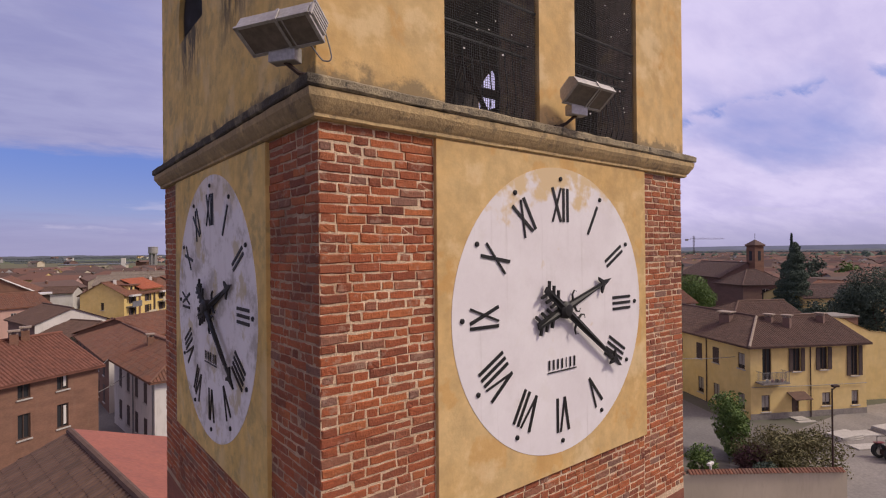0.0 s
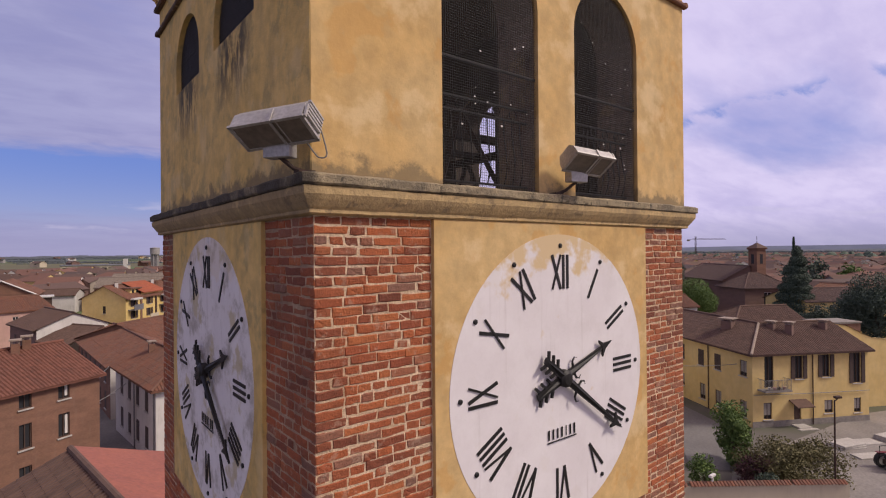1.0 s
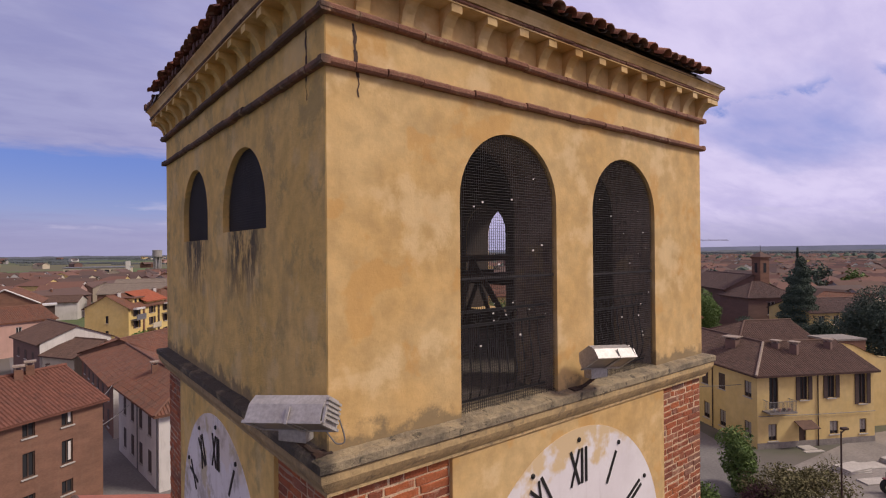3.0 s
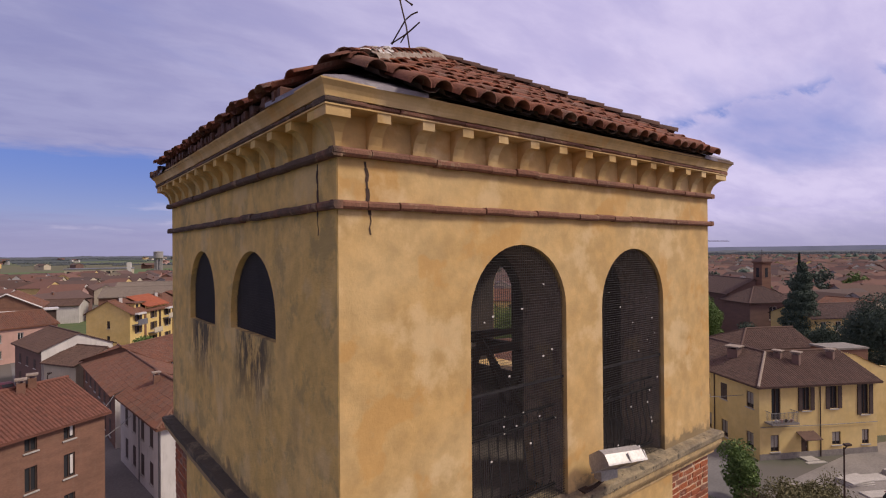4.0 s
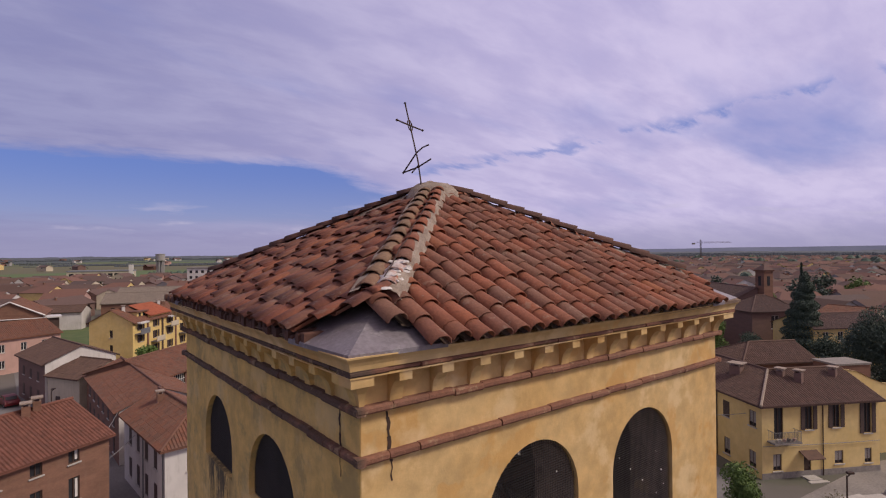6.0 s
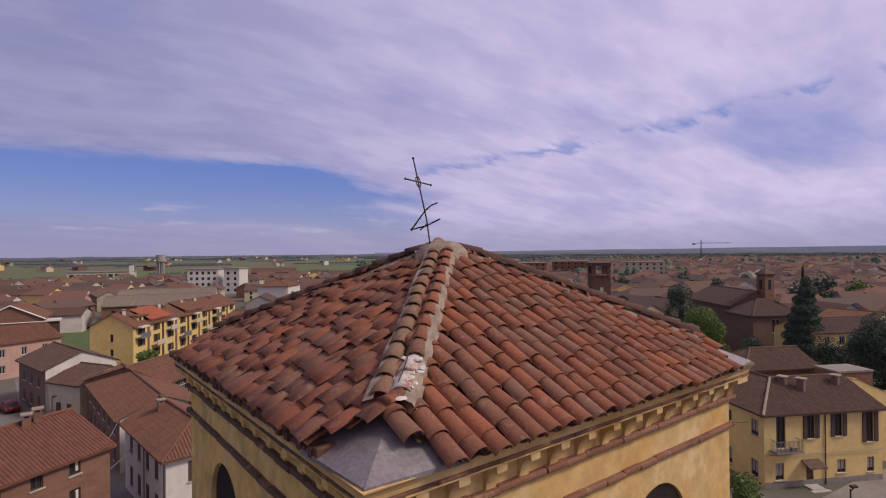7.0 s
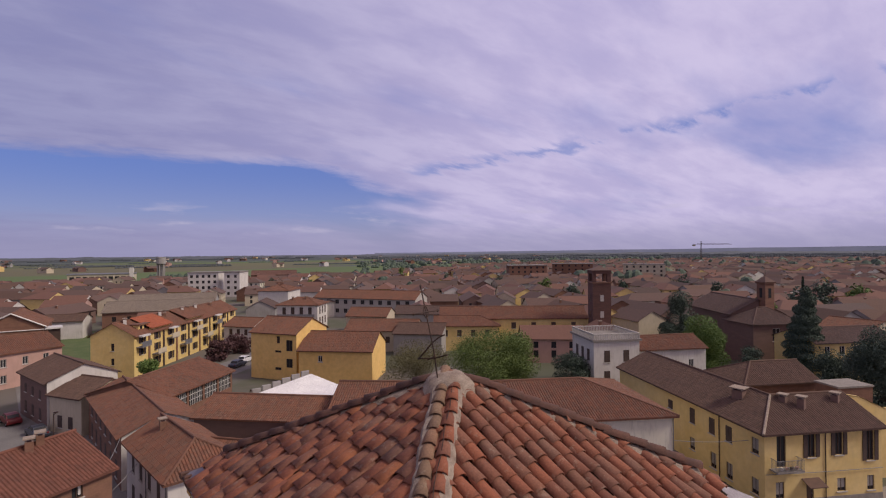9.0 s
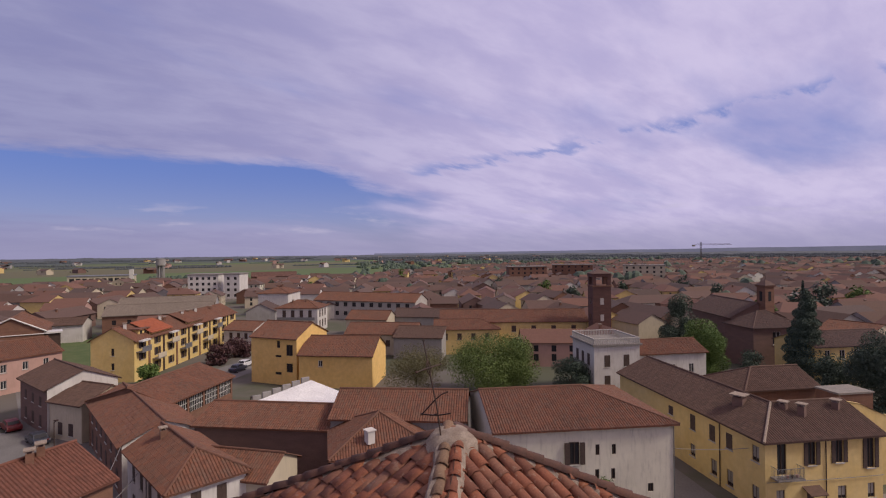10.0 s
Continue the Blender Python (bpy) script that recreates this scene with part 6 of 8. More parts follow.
balcony = part("balcony", slab_at(yat, 0.5, 3.2, 2.98, 3.12, -0.95, 0.0), concrete, yellow, "small balcony slab")
s = Shape()
for u in [0.55 + 0.13 * k for k in range(21)]:
    q = slab_at(yat, u - 0.012, u + 0.012, 3.12, 4.05, -0.92, -0.895)
    s.add(q.v, q.f)
for y in [-0.9 + 0.15 * k for k in range(6)]:
    for u in (0.55, 3.15):
        q = slab_at(yat, u - 0.012, u + 0.012, 3.12, 4.05, y - 0.012, y + 0.012)
        s.add(q.v, q.f)
for q in (slab_at(yat, 0.52, 3.18, 4.05, 4.09, -0.93, -0.885), slab_at(yat, 0.53, 0.57, 4.05, 4.09, -0.88, 0.0), slab_at(yat, 3.13, 3.17, 4.05, 4.09, -0.88, 0.0)):
    s.add(q.v, q.f)
tagged(part("railing", s, metal_grey, balcony), kind="stuff")
for u, mat in ((1.25, wall_white), (1.75, wall_pink), (2.2, shutter_brown), (2.75, wall_pink)):
    p = yat(u, 3.12, -0.55)
    pot = thing("flower_pot", "small planted pot on the balcony", "flower pot", "balcony pots")
    part("pot", Shape().lathe([(0.0, 0.0), (0.10, 0.0), (0.15, 0.24), (0.12, 0.24), (0.0, 0.2)], 12, p), mat, pot)
door = part("door", slab_at(yat, 4.22, 4.93, -0.33, 1.43, 0.10, 0.15), door_wood, yellow, "dark brown wooden front door")
part("door_handle", slab_at(yat, 4.80, 4.85, 0.5, 0.62, 0.06, 0.10), metal_grey, door)
s = Shape()
s.add([yat(3.7, 1.55, -1.0), yat(5.5, 1.55, -1.0), yat(5.5, 2.0, 0), yat(3.7, 2.0, 0), yat(3.7, 1.47, -1.0), yat(5.5, 1.47, -1.0), yat(5.5, 1.92, 0), yat(3.7, 1.92, 0)], [(0, 1, 2, 3), (7, 6, 5, 4), (0, 4, 5, 1), (1, 5, 6, 2), (2, 6, 7, 3), (3, 7, 4, 0)])
part("door_canopy", s, grey_tiles, yellow, "small tiled canopy over the door")
s = slab_at(yat, 3.9, 5.2, GROUND - 0.05, GROUND + 0.12, -1.0, 0)
for q in (slab_at(yat, 3.6, 5.5, GROUND - 0.05, GROUND + 0.05, -1.4, -1.0),):
    s.add(q.v, q.f)
tagged(part("doorstep", s, sill_stone), "pale stone steps before the front door", "steps")
s = slab_at(yat, -0.03, 12.2, GROUND - 0.1, 0.15, -0.03, 0.0)
part("plinth", s, plinth_grey, yellow, "grey render plinth")
tie(yellow, yat, 6.15, GROUND, 6.3, shutter_brown)
tie(yellow, sat, WING - 6.0, GROUND, 6.3, shutter_brown)
# curved end wall and yard wall to the east of it
s = Shape()
pe = vb + yn * 0.2
pts = [(0, 8.2), (1.5, 7.9), (3, 7.2), (4.5, 6.6), (7, 6.3), (14, 6.2)]
for (u0, z0), (u1, z1) in zip(pts, pts[1:]):
    for y in (0, 0.35):
        a0, a1 = vb + yd * (u0 + 0.02) + yn * (3.6 + y), vb + yd * (u1 + 0.02) + yn * (3.6 + y)
        s.quad((a0.x, a0.y, GROUND), (a1.x, a1.y, GROUND), (a1.x, a1.y, z1), (a0.x, a0.y, z0))
    a0, a1, b0, b1 = [vb + yd * (u + 0.02) + yn * (3.6 + y) for y in (-0.06, 0.41) for u in (u0, u1)]
    s.quad((a0.x, a0.y, z0 + 0.05), (a1.x, a1.y, z1 + 0.05), (b1.x, b1.y, z1 + 0.05), (b0.x, b0.y, z0 + 0.05))
tagged(part("yard_wall", s, wall_yellow), "tall yellow wall with a curved top beside the house", "wall", kind="structure")

# white barn with a shuttered window, and its neighbours
barn_holes = [(7.05, 8.0, 3.9, 5.95), (9.6, 10.0, 4.6, 5.6), (11.2, 11.6, 4.6, 5.55), (9.55, 9.95, 2.4, 3.3), (11.1, 11.5, 2.3, 3.3), (14.7, 15.25, 0.9, 1.7)]
barn, bat, bat_b = house("long white rendered barn with a brown tiled roof", (30.3, 31.5), (45.1, 22.6), 13.0, 7.35, 2.0, wall_barn, roof_tiles, ("gable", "hip"), barn_holes[1:], style="bare")
s, bat = facade((30.3, 31.5), (45.1, 22.6), GROUND, 7.35, [])
window(barn, lambda u, z, y=0: bat(u, z, y - 0.17), *barn_holes[0], style="open")
tie(barn, bat, 17.3, GROUND, 7.2)
house("low barn with a ribbed brown tiled roof", (20.9, 45.6), (31.0, 36.4), 8.6, 7.05, 1.7, wall_grey, roof_tiles)
house("small hipped outbuilding close to the tower", (17.9, 38.7), (26.0, 35.0), 9.0, 5.9, 2.2, wall_brick, roof_tiles, ("hip", "hip"))
p = Vector((21.3, 38.3, 6.9))
flue = thing("roof_flue", "square pale flue standing on a tiled roof", "flue")
part("flue_body", Shape().box(p.x - 0.35, p.x + 0.35, p.y - 0.35, p.y + 0.35, 6.4, 7.55), wall_white, flue)
part("flue_cap", Shape().box(p.x - 0.45, p.x + 0.45, p.y - 0.45, p.y + 0.45, 7.551, 7.65), wall_white, flue)
house("long brick barn with a low tiled roof", (10.4, 56.2), (20.7, 45.8), 8.0, 5.85, 1.25, wall_dark_brick, roof_tiles)
# white sheet roof with a notched parapet
shed = thing("white_roofed_shed", "shed with a bright white sheet roof and a notched parapet", "shed")
sa, sb = Vector((17.3, 59.8, 0)), Vector((25.3, 52.4, 0))
sd = (sb - sa).normalized()
sn = Vector((-sd.y, sd.x, 0))
s = Shape()
quad = [Vector((17.6, 59.6, 0)), Vector((25.1, 52.6, 0)), Vector((27.5, 56.8, 0)), Vector((24.9, 59.7, 0))]
for i, h0, h1 in ((0, 5.9, 5.9), (1, 5.9, 5.98), (2, 5.98, 7.3), (3, 7.3, 5.9)):
    p, q = quad[i], quad[(i + 1) % 4]
    s.quad((p.x, p.y, GROUND), (q.x, q.y, GROUND), (q.x, q.y, h1), (p.x, p.y, h0))
part("wall", s, wall_grey, shed)
s = Shape()
corner = [Vector(p) for p in ((17.5, 59.7, 5.97), (25.2, 52.5, 5.97), (27.6, 56.9, 6.05), (24.9, 59.8, 7.4))]
n = 40
grid = lambda u, v, h: corner[0].lerp(corner[1], u).lerp(corner[3].lerp(corner[2], u), v) + Vector((0, 0, h))
for k in range(2 * n):
    h0, h1 = (0.0, 0.06) if k % 2 == 0 else (0.06, 0.0)
    s.quad(grid(k / n / 2, 0, h0), grid((k + 1) / n / 2, 0, h1), grid((k + 1) / n / 2, 1, h1), grid(k / n / 2, 1, h0))
part("roof", s, white_sheet, shed, "bright white corrugated roof")
for k in range(6):
    p = corner[0].lerp(corner[3], (k + 0.5) / 6)
    part("parapet_block", Shape().box(-0.5, 0.5, -0.16, 0.16, 3.0, p.z + 0.55, Matrix.Translation((p.x - 0.05, p.y + 0.25, 0))), wall_grey, shed)
# workshop with a wall of white-barred windows
glass_holes = [(0.8 + 3.35 * k, 3.75 + 3.35 * k, 2.9, 5.0) for k in range(4)]
shop, wat, _ = house("long workshop with a row of white-barred windows under a tiled roof", (9.9, 68.2), (20.2, 78.0), 11.0, 5.4, 1.7, wall_brick, roof_tiles, front=glass_holes, style="plain")
for q in glass_holes:
    us = [q[0]] + [q[0] + (q[1] - q[0]) * k / 8 + d for k in range(1, 8) for d in (-0.03, 0.03)] + [q[1]]
    vs = [q[2]] + [q[2] + (q[3] - q[2]) * k / 3 + d for k in (1, 2) for d in (-0.03, 0.03)] + [q[3]]
    s = lattice(wat, us, vs, lambda i, j: i % 2 == 1 or j % 2 == 1, 0.03, 0.08)
    part("glazing_bars", s, frame_white, shop, "white glazing bars")
house("old two-storey street house with patchy plaster", (2.4, 77.2), (3.9, 56.6), 7.6, 5.0, 1.6, wall_brick, roof_tiles, front=rows_of(20.6, 6, 0.9, (0.2, 2.0), (2.9, 4.3)), style="shut")
s, gat = facade((3.9, 56.6), (11.48, 57.15), GROUND, 5.0, [], gable=1.6)
tagged(part("gable_render", s.mapped(lambda p: p + Vector((0.0, -0.02, -0.05))), wall_white), "white rendered gable of the street house", "gable wall", kind="structure")
white_house, what, _ = house("two-storey white street house with dark shutters", (4.0, 53.0), (5.4, 41.0), 6.0, 5.75, 1.6, wall_white, roof_tiles, ("gable", "hip"), front=rows_of(12.0, 4, 0.8, (0.5, 2.2), (3.4, 5.0)), side=rows_of(6.0, 2, 0.8, (3.4, 5.0)), style="shut", chimneys=((3.0, 2.2),))
tie(white_house, what, 6.4, GROUND, 5.6)
tie(white_house, what, 11.8, GROUND, 5.6)
house("low tiled wing behind the white house", (8.2, 45.6), (12.6, 40.2), 5.0, 4.9, 1.2, wall_cream, roof_tiles, ("gable", "gable"))
# brick house with dark window openings
BA, BB = (-14.0, 33.5), (2.0, 42.93)
L = (Vector(BB) - Vector(BA)).length
holes = []
for k in range(7):
    c = L - 2.53 - 2.42 * k
    holes += [(c - 0.38, c + 0.38, 3.1, 4.75), (c - 0.38, c + 0.38, 5.75, 6.85), (c - 0.38, c + 0.38, 1.0, 1.95)]
brick_house, brat, _ = house("three-storey brick house with a red tiled roof", BA, BB, 9.0, 7.1, 1.95, wall_brick, red_tiles, front=holes, style="dark", chimneys=((L - 2.4, 4.3), (L - 3.3, 4.0)))
for q in holes[:2]:
    s = slab_at(brat, q[1] - 0.30, q[1] - 0.12, q[2] + 0.2, q[3] - 0.15, 0.05, 0.08)
    part("curtain", s, wall_white, brick_house, "white curtain in a window")
# low roofs at the foot of the tower
old_house, oat, _ = house("old house with weathered grey-brown tiles and a red far slope", (-4.97, 20.08), (-3.05, 8.2), 9.0, 6.55, 1.85, wall_brick, grey_tiles)
s = Shape()
oa, od, on = Vector((-4.97, 20.08, 0)), Vector((0.16, -0.987, 0)), Vector((0.987, 0.16, 0))
q = [oa + od * u + on * v + Vector((0, 0, 8.4 - 0.411 * (v - 4.5) + h)) for h in (0.10, 0.17) for u, v in ((-0.32, 4.62), (12.3, 4.62), (12.3, 9.45), (-1.5, 9.45))]
s.add(q, [(0, 1, 2, 3), (7, 6, 5, 4), (0, 4, 5, 1), (1, 5, 6, 2), (2, 6, 7, 3), (3, 7, 4, 0)])
part("red_slope", s, red_sheet, old_house, "smooth brick-red roof slope")

# houses round the bend of the street
house("house with a beige-brown roof and a white gable", (-5.0, 95.5), (-1.9, 83.7), 8.5, 5.9, 1.8, wall_dark_brick, grey_tiles, front=rows_of(12, 3, 0.9, (0.4, 2.0), (3.2, 4.5)), style="shut")
s, gat = facade((-1.9, 83.7), (6.32, 85.86), GROUND, 5.9, [], gable=1.8)
tagged(part("gable_render", s.mapped(lambda p: p + Vector((0.005, -0.02, -0.05))), wall_white), "white rendered gable of the corner house", "gable wall", kind="structure")
house("low old house with a patched brown roof", (-1.6, 83.0), (1.6, 77.6), 8.0, 4.6, 1.5, wall_cream, grey_tiles, front=rows_of(6.2, 2, 0.9, (0.3, 1.9)), side=rows_of(8, 2, 0.9, (0.4, 1.8)), style="shut")
house("pink rendered house with a tiled roof", (-22.0, 108.0), (0.4, 118.5), 11, 5.9, 2.1, wall_pink, roof_tiles, front=rows_of(24.7, 7, 0.9, (3.4, 4.8), (0.6, 2.0)))
gabled, gat, _ = house("brick house with its gable to the street and a white verge", (-2.4, 143.0), (-0.9, 159.0), 11.5, 7.0, 3.0, wall_brick, roof_tiles)
for p, q in (((-1.9, 142.6, 6.85), (-8.1, 143.2, 10.15)), ((-8.1, 143.2, 10.15), (-14.3, 143.8, 6.85))):
    part("verge", Shape().tube([p, q], 0.17, 4), frame_white, gabled, "white painted verge")
part("string_band", Shape().tube([(-2.4, 142.85, 6.3), (-13.8, 144.0, 6.3)], 0.13, 4), frame_white, gabled, "white band across the gable")
part("porch", Shape().box(-2.2, 0.6, 143.5, 147.0, GROUND, 6.2), shutter_brown, gabled, "dark glazed porch")
part("porch_roof", Shape().box(-2.4, 1.0, 143.0, 147.3, 6.2, 6.5), frame_white, gabled)
strip("lawn", grass, [(6.5, 128), (5.5, 150), (4.5, 186)], 11, GROUND + 0.02, "green lawn between the houses", "lawn")
house("long brick hall with a lichen-grey roof", (10.5, 172.0), (38.0, 164.0), 13, 6.4, 2.4, wall_brick, pale_tiles, front=rows_of(28.6, 7, 1.1, (3.6, 5.0)), style="bare")
house("grey hall with a lichen-grey roof", (16.0, 196.0), (44.0, 186.0), 13, 6.6, 2.4, wall_grey, pale_tiles)
house("low white shed beside the lawn", (-7.0, 176.0), (6.0, 172.0), 9, 4.6, 1.4, wall_white, grey_tiles)
house("long hall with an orange-brown roof at the edge of town", (121.0, 396.0), (152.0, 384.0), 15, 6.2, 3.0, wall_brick, muted_tiles, front=rows_of(33, 8, 1.6, (2.6, 4.8)), style="bare")

# yellow apartment row with balconies
AA, AB = (11.2, 110.0), (40.0, 147.0)
L = (Vector(AB) - Vector(AA)).length
holes = []
for k in range(9):
    c = 2.6 + (L - 5) * k / 8.0
    holes += [(c - 0.55, c + 0.55, z, z + 1.5) for z in (0.6, 3.4, 5.7)]
apart, aat, aat_b = house("three-storey yellow apartment row with balconies and a brown roof", AA, AB, 8.3, 7.5, 2.25, wall_apart, roof_tiles, front=holes, back_side=[(3.9, 4.5, 4.6, 6.0), (3.9, 4.5, 1.9, 3.2)], style="open", end_style="dark", chimneys=((16, 3), (27, 3.4), (38, 3)), category="apartment house")
for u, v in ((2.6, 3.4), (15.2, 3.6), (24.0, 3.2), (31.0, 3.5)):
    p = aat(u, 0, v)
    chimney(apart, p[0], p[1], 8.4, 10.5, 0.55, wall_white)
dormer = part("dormer", slab_at(aat, 3.2, 6.2, 7.9, 9.0, 1.1, 2.9), wall_apart, apart, "small yellow roof dormer")
part("dormer_roof", slab_at(aat, 2.9, 6.5, 9.002, 9.2, 0.7, 3.3), roof_tiles, dormer)
for u in (3.7, 5.1):
    part("window", slab_at(aat, u, u + 0.7, 8.15, 8.85, 1.06, 1.098), pane_dark, dormer)
for k in range(8):
    u0 = 0.2 + (L - 4) * k / 8.0 + 3.4
    for z in (2.9, 5.2):
        if (k + int(z)) % 2:
            bal = part("balcony", slab_at(aat, u0 - 3.0, u0, z - 0.15, z, -1.3, 0.0), concrete, apart)
            part("parapet", slab_at(aat, u0 - 3.0, u0, z, z + 0.95, -1.3, -1.2), wall_cream if k % 3 else metal_grey, bal)
            if z > 5:
                part("awning", slab_at(aat, u0 - 2.9, u0 - 0.1, z + 1.85, z + 2.15, -1.2, -0.05), frame_white, bal, "white awning")
for k in range(9):
    u = 4.6 + (L - 5) * k / 8.0
    if u < L - 0.8:
        part("pilaster", slab_at(aat, u, u + 0.55, GROUND, 7.4, -0.14, 0.0), shutter_brown if k % 2 else wall_brick, apart, "brown vertical strip")
for u in (5.6, 20.0):
    pa, pb = aat(u, 0, 0.2), aat(u + 7.5, 0, 0.2)
    shape, under = Shape(), Shape()
    slope_tiles(shape, under, (pa[0], pa[1], 8.35), (pb[0], pb[1], 8.35), 3.9, 1.75, row=0.5)
    newer = orange_tiles if u < 10 else roof_tiles
    dorm = part("raised_roof", under, newer, apart, "raised roof part with newer orange tiles" if u < 10 else "raised tiled roof part")
    tagged(part("roof_tiling", shape, newer, dorm), kind="stuff")
    part("raised_wall", slab_at(aat, u, u + 7.5, 7.2, 8.3, 0.25, 0.4), wall_apart, apart)

# ochre houses
house("tall ochre rendered house with a brown roof", (28.6, 96.0), (33.9, 87.2), 9.5, 8.3, 2.2, wall_ochre, roof_tiles, front=[(5.9, 6.6, 6.3, 7.6), (8.0, 9.4, 5.0, 7.0), (5.5, 6.9, 4.6, 5.0), (8.0, 9.4, 2.0, 3.6), (5.5, 6.9, 1.4, 1.9)], style="bare")
house("lower ochre rendered house with a gable", (33.9, 86.2), (43.5, 76.7), 10.0, 5.6, 2.5, wall_ochre, roof_tiles, front=[(3.6, 4.4, 3.4, 4.5)], style="plain")

# white house with a roof terrace, and its wing
terrace = thing("terrace_house", "white flat-roofed house with a balustraded roof terrace", "house")
ta, tb = Vector((68.2, 48.3, 0)), Vector((75.0, 44.4, 0))
td = (tb - ta).normalized()
tn = Vector((-td.y, td.x, 0))
th = rows_of(7.8, 2, 1.0, (4.7, 6.6), (1.4, 3.3), margin=0.6)
s, tat = facade(ta.xy, tb.xy, GROUND, 8.1, th)
tc, te = tb + tn * 9.0, ta + tn * 9.0
facade(tb.xy, tc.xy, GROUND, 8.1, (), shape=s)
facade(tc.xy, te.xy, GROUND, 8.1, (), shape=s)
tl = rows_of(9.0, 3, 1.0, (4.7, 6.6), (1.4, 3.3))
_, tat2 = facade(te.xy, ta.xy, GROUND, 8.1, tl, shape=s)
part("wall", s, wall_white, terrace)
for q in th:
    window(terrace, tat, *q, style="shut")
for q in tl:
    window(terrace, tat2, *q, style="shut")
deck = part("roof_terrace", slab_at(tat, -0.35, 8.15, 8.1, 8.4, -0.35, 9.35), concrete, terrace, "flat terrace with a moulded edge")
s = Shape()
for q in (slab_at(tat, -0.1, 7.9, 9.2, 9.35, -0.12, 0.08), slab_at(tat, -0.1, 7.9, 9.2, 9.35, 8.9, 9.1), slab_at(tat, -0.1, 0.1, 9.2, 9.35, 0.09, 8.89), slab_at(tat, 7.7, 7.9, 9.2, 9.35, 0.09, 8.89)):
    s.add(q.v, q.f)
for k in range(27):
    for y in (-0.02, 9.0):
        q = slab_at(tat, 0.0 + 0.3 * k - 0.06, 0.0 + 0.3 * k + 0.06, 8.4, 9.2, y - 0.06, y + 0.06)
        s.add(q.v, q.f)
for k in range(29):
    for u in (0.0, 7.8):
        q = slab_at(tat, u - 0.06, u + 0.06, 8.4, 9.2, 0.1 + 0.3 * k, 0.22 + 0.3 * k)
        s.add(q.v, q.f)
part("balustrade", s, sill_stone, deck, "pale stone balustrade")
house("white wing with a brown roof beside the terrace house", (78.6, 46.6), (89.5, 40.6), 7.5, 5.9, 1.6, wall_white, roof_tiles, front=rows_of(12.4, 3, 0.9, (2.2, 3.8)))

# brick belfry tower in the distance
bt = thing("brick_belfry", "tall dark brick tower with arched openings", "tower")
c = Vector((101.5, 71.0, 0))
turn = Matrix.Translation(c) @ Matrix.Rotation(radians(-38), 4, "Z")
s = Shape().box(-2.1, 2.1, -2.1, 2.1, GROUND, 15.4, turn)
part("shaft", s, belfry_brick, bt)
for dx in (-1, 1):
    for dy in (-1, 1):
        part("belfry_pier", Shape().box(dx * 1.7 - 0.4, dx * 1.7 + 0.4, dy * 1.7 - 0.4, dy * 1.7 + 0.4, 15.4, 17.4, turn), belfry_brick, bt)
part("ledge", Shape().box(-2.25, 2.25, -2.25, 2.25, 15.2, 15.45, turn), wall_brick, bt)
part("parapet", Shape().box(-2.2, 2.2, -2.2, 2.2, 17.4, 18.2, turn), belfry_brick, bt)
part("cap_roof", Shape().add([turn @ Vector(p) for p in ((-2.4, -2.4, 18.2), (2.4, -2.4, 18.2), (2.4, 2.4, 18.2), (-2.4, 2.4, 18.2), (0, 0, 19.2))], [(0, 1, 4), (1, 2, 4), (2, 3, 4), (3, 0, 4), (0, 1, 2, 3)]), town_roofs, bt)
for z in (4.0, 7.2, 11.0):
    for k in range(4):
        m = turn @ Matrix.Rotation(math.pi / 2 * k, 4, "Z")
        part("window", Shape().box(-0.4, 0.4, -2.13, -2.05, z, z + 1.5, m), sill_stone if k == 0 else pane_dark, bt)

# brick church with its campanile
house("brick apse building of a church with a hipped roof", (109.1, 40.6), (118.2, 35.3), 8.4, 8.1, 2.6, wall_dark_brick, town_roofs, ("hip", "hip"), front=[(4.2, 5.9, 4.4, 7.0)], style="white", category="church")
nave, _, _ = house("long brick church nave with a brown roof", (126.0, 62.0), (113.2, 46.6), 11.0, 9.2, 2.9, wall_dark_brick, town_roofs, ("gable", "gable"), category="church")
camp = thing("campanile", "square brick campanile with a low tiled cap", "tower")
turn = Matrix.Translation((118.6, 41.9, 0)) @ Matrix.Rotation(radians(-25), 4, "Z") @ Matrix.Diagonal((0.72, 0.72, 1, 1))
part("shaft", Shape().box(-1.55, 1.55, -1.55, 1.55, GROUND, 15.6, turn), wall_brick, camp)
for k in range(4):
    m = turn @ Matrix.Rotation(math.pi / 2 * k, 4, "Z")
    part("opening", Shape().box(-0.5, 0.5, -1.58, -1.5, 12.6, 14.6, m), pane_dark, camp)
part("cornice", Shape().box(-1.85, 1.85, -1.85, 1.85, 15.6, 15.9, turn), wall_brick, camp)
part("cap_roof", Shape().add([turn @ Vector(p) for p in ((-2, -2, 15.9), (2, -2, 15.9), (2, 2, 15.9), (-2, 2, 15.9), (0, 0, 17.1))], [(0, 1, 4), (1, 2, 4), (2, 3, 4), (3, 0, 4), (0, 1, 2, 3)]), town_roofs, camp)
part("finial", Shape().tube([turn @ Vector((0, 0, 17.0)), turn @ Vector((0, 0, 18.4))], 0.05, 5), rust_iron, camp)

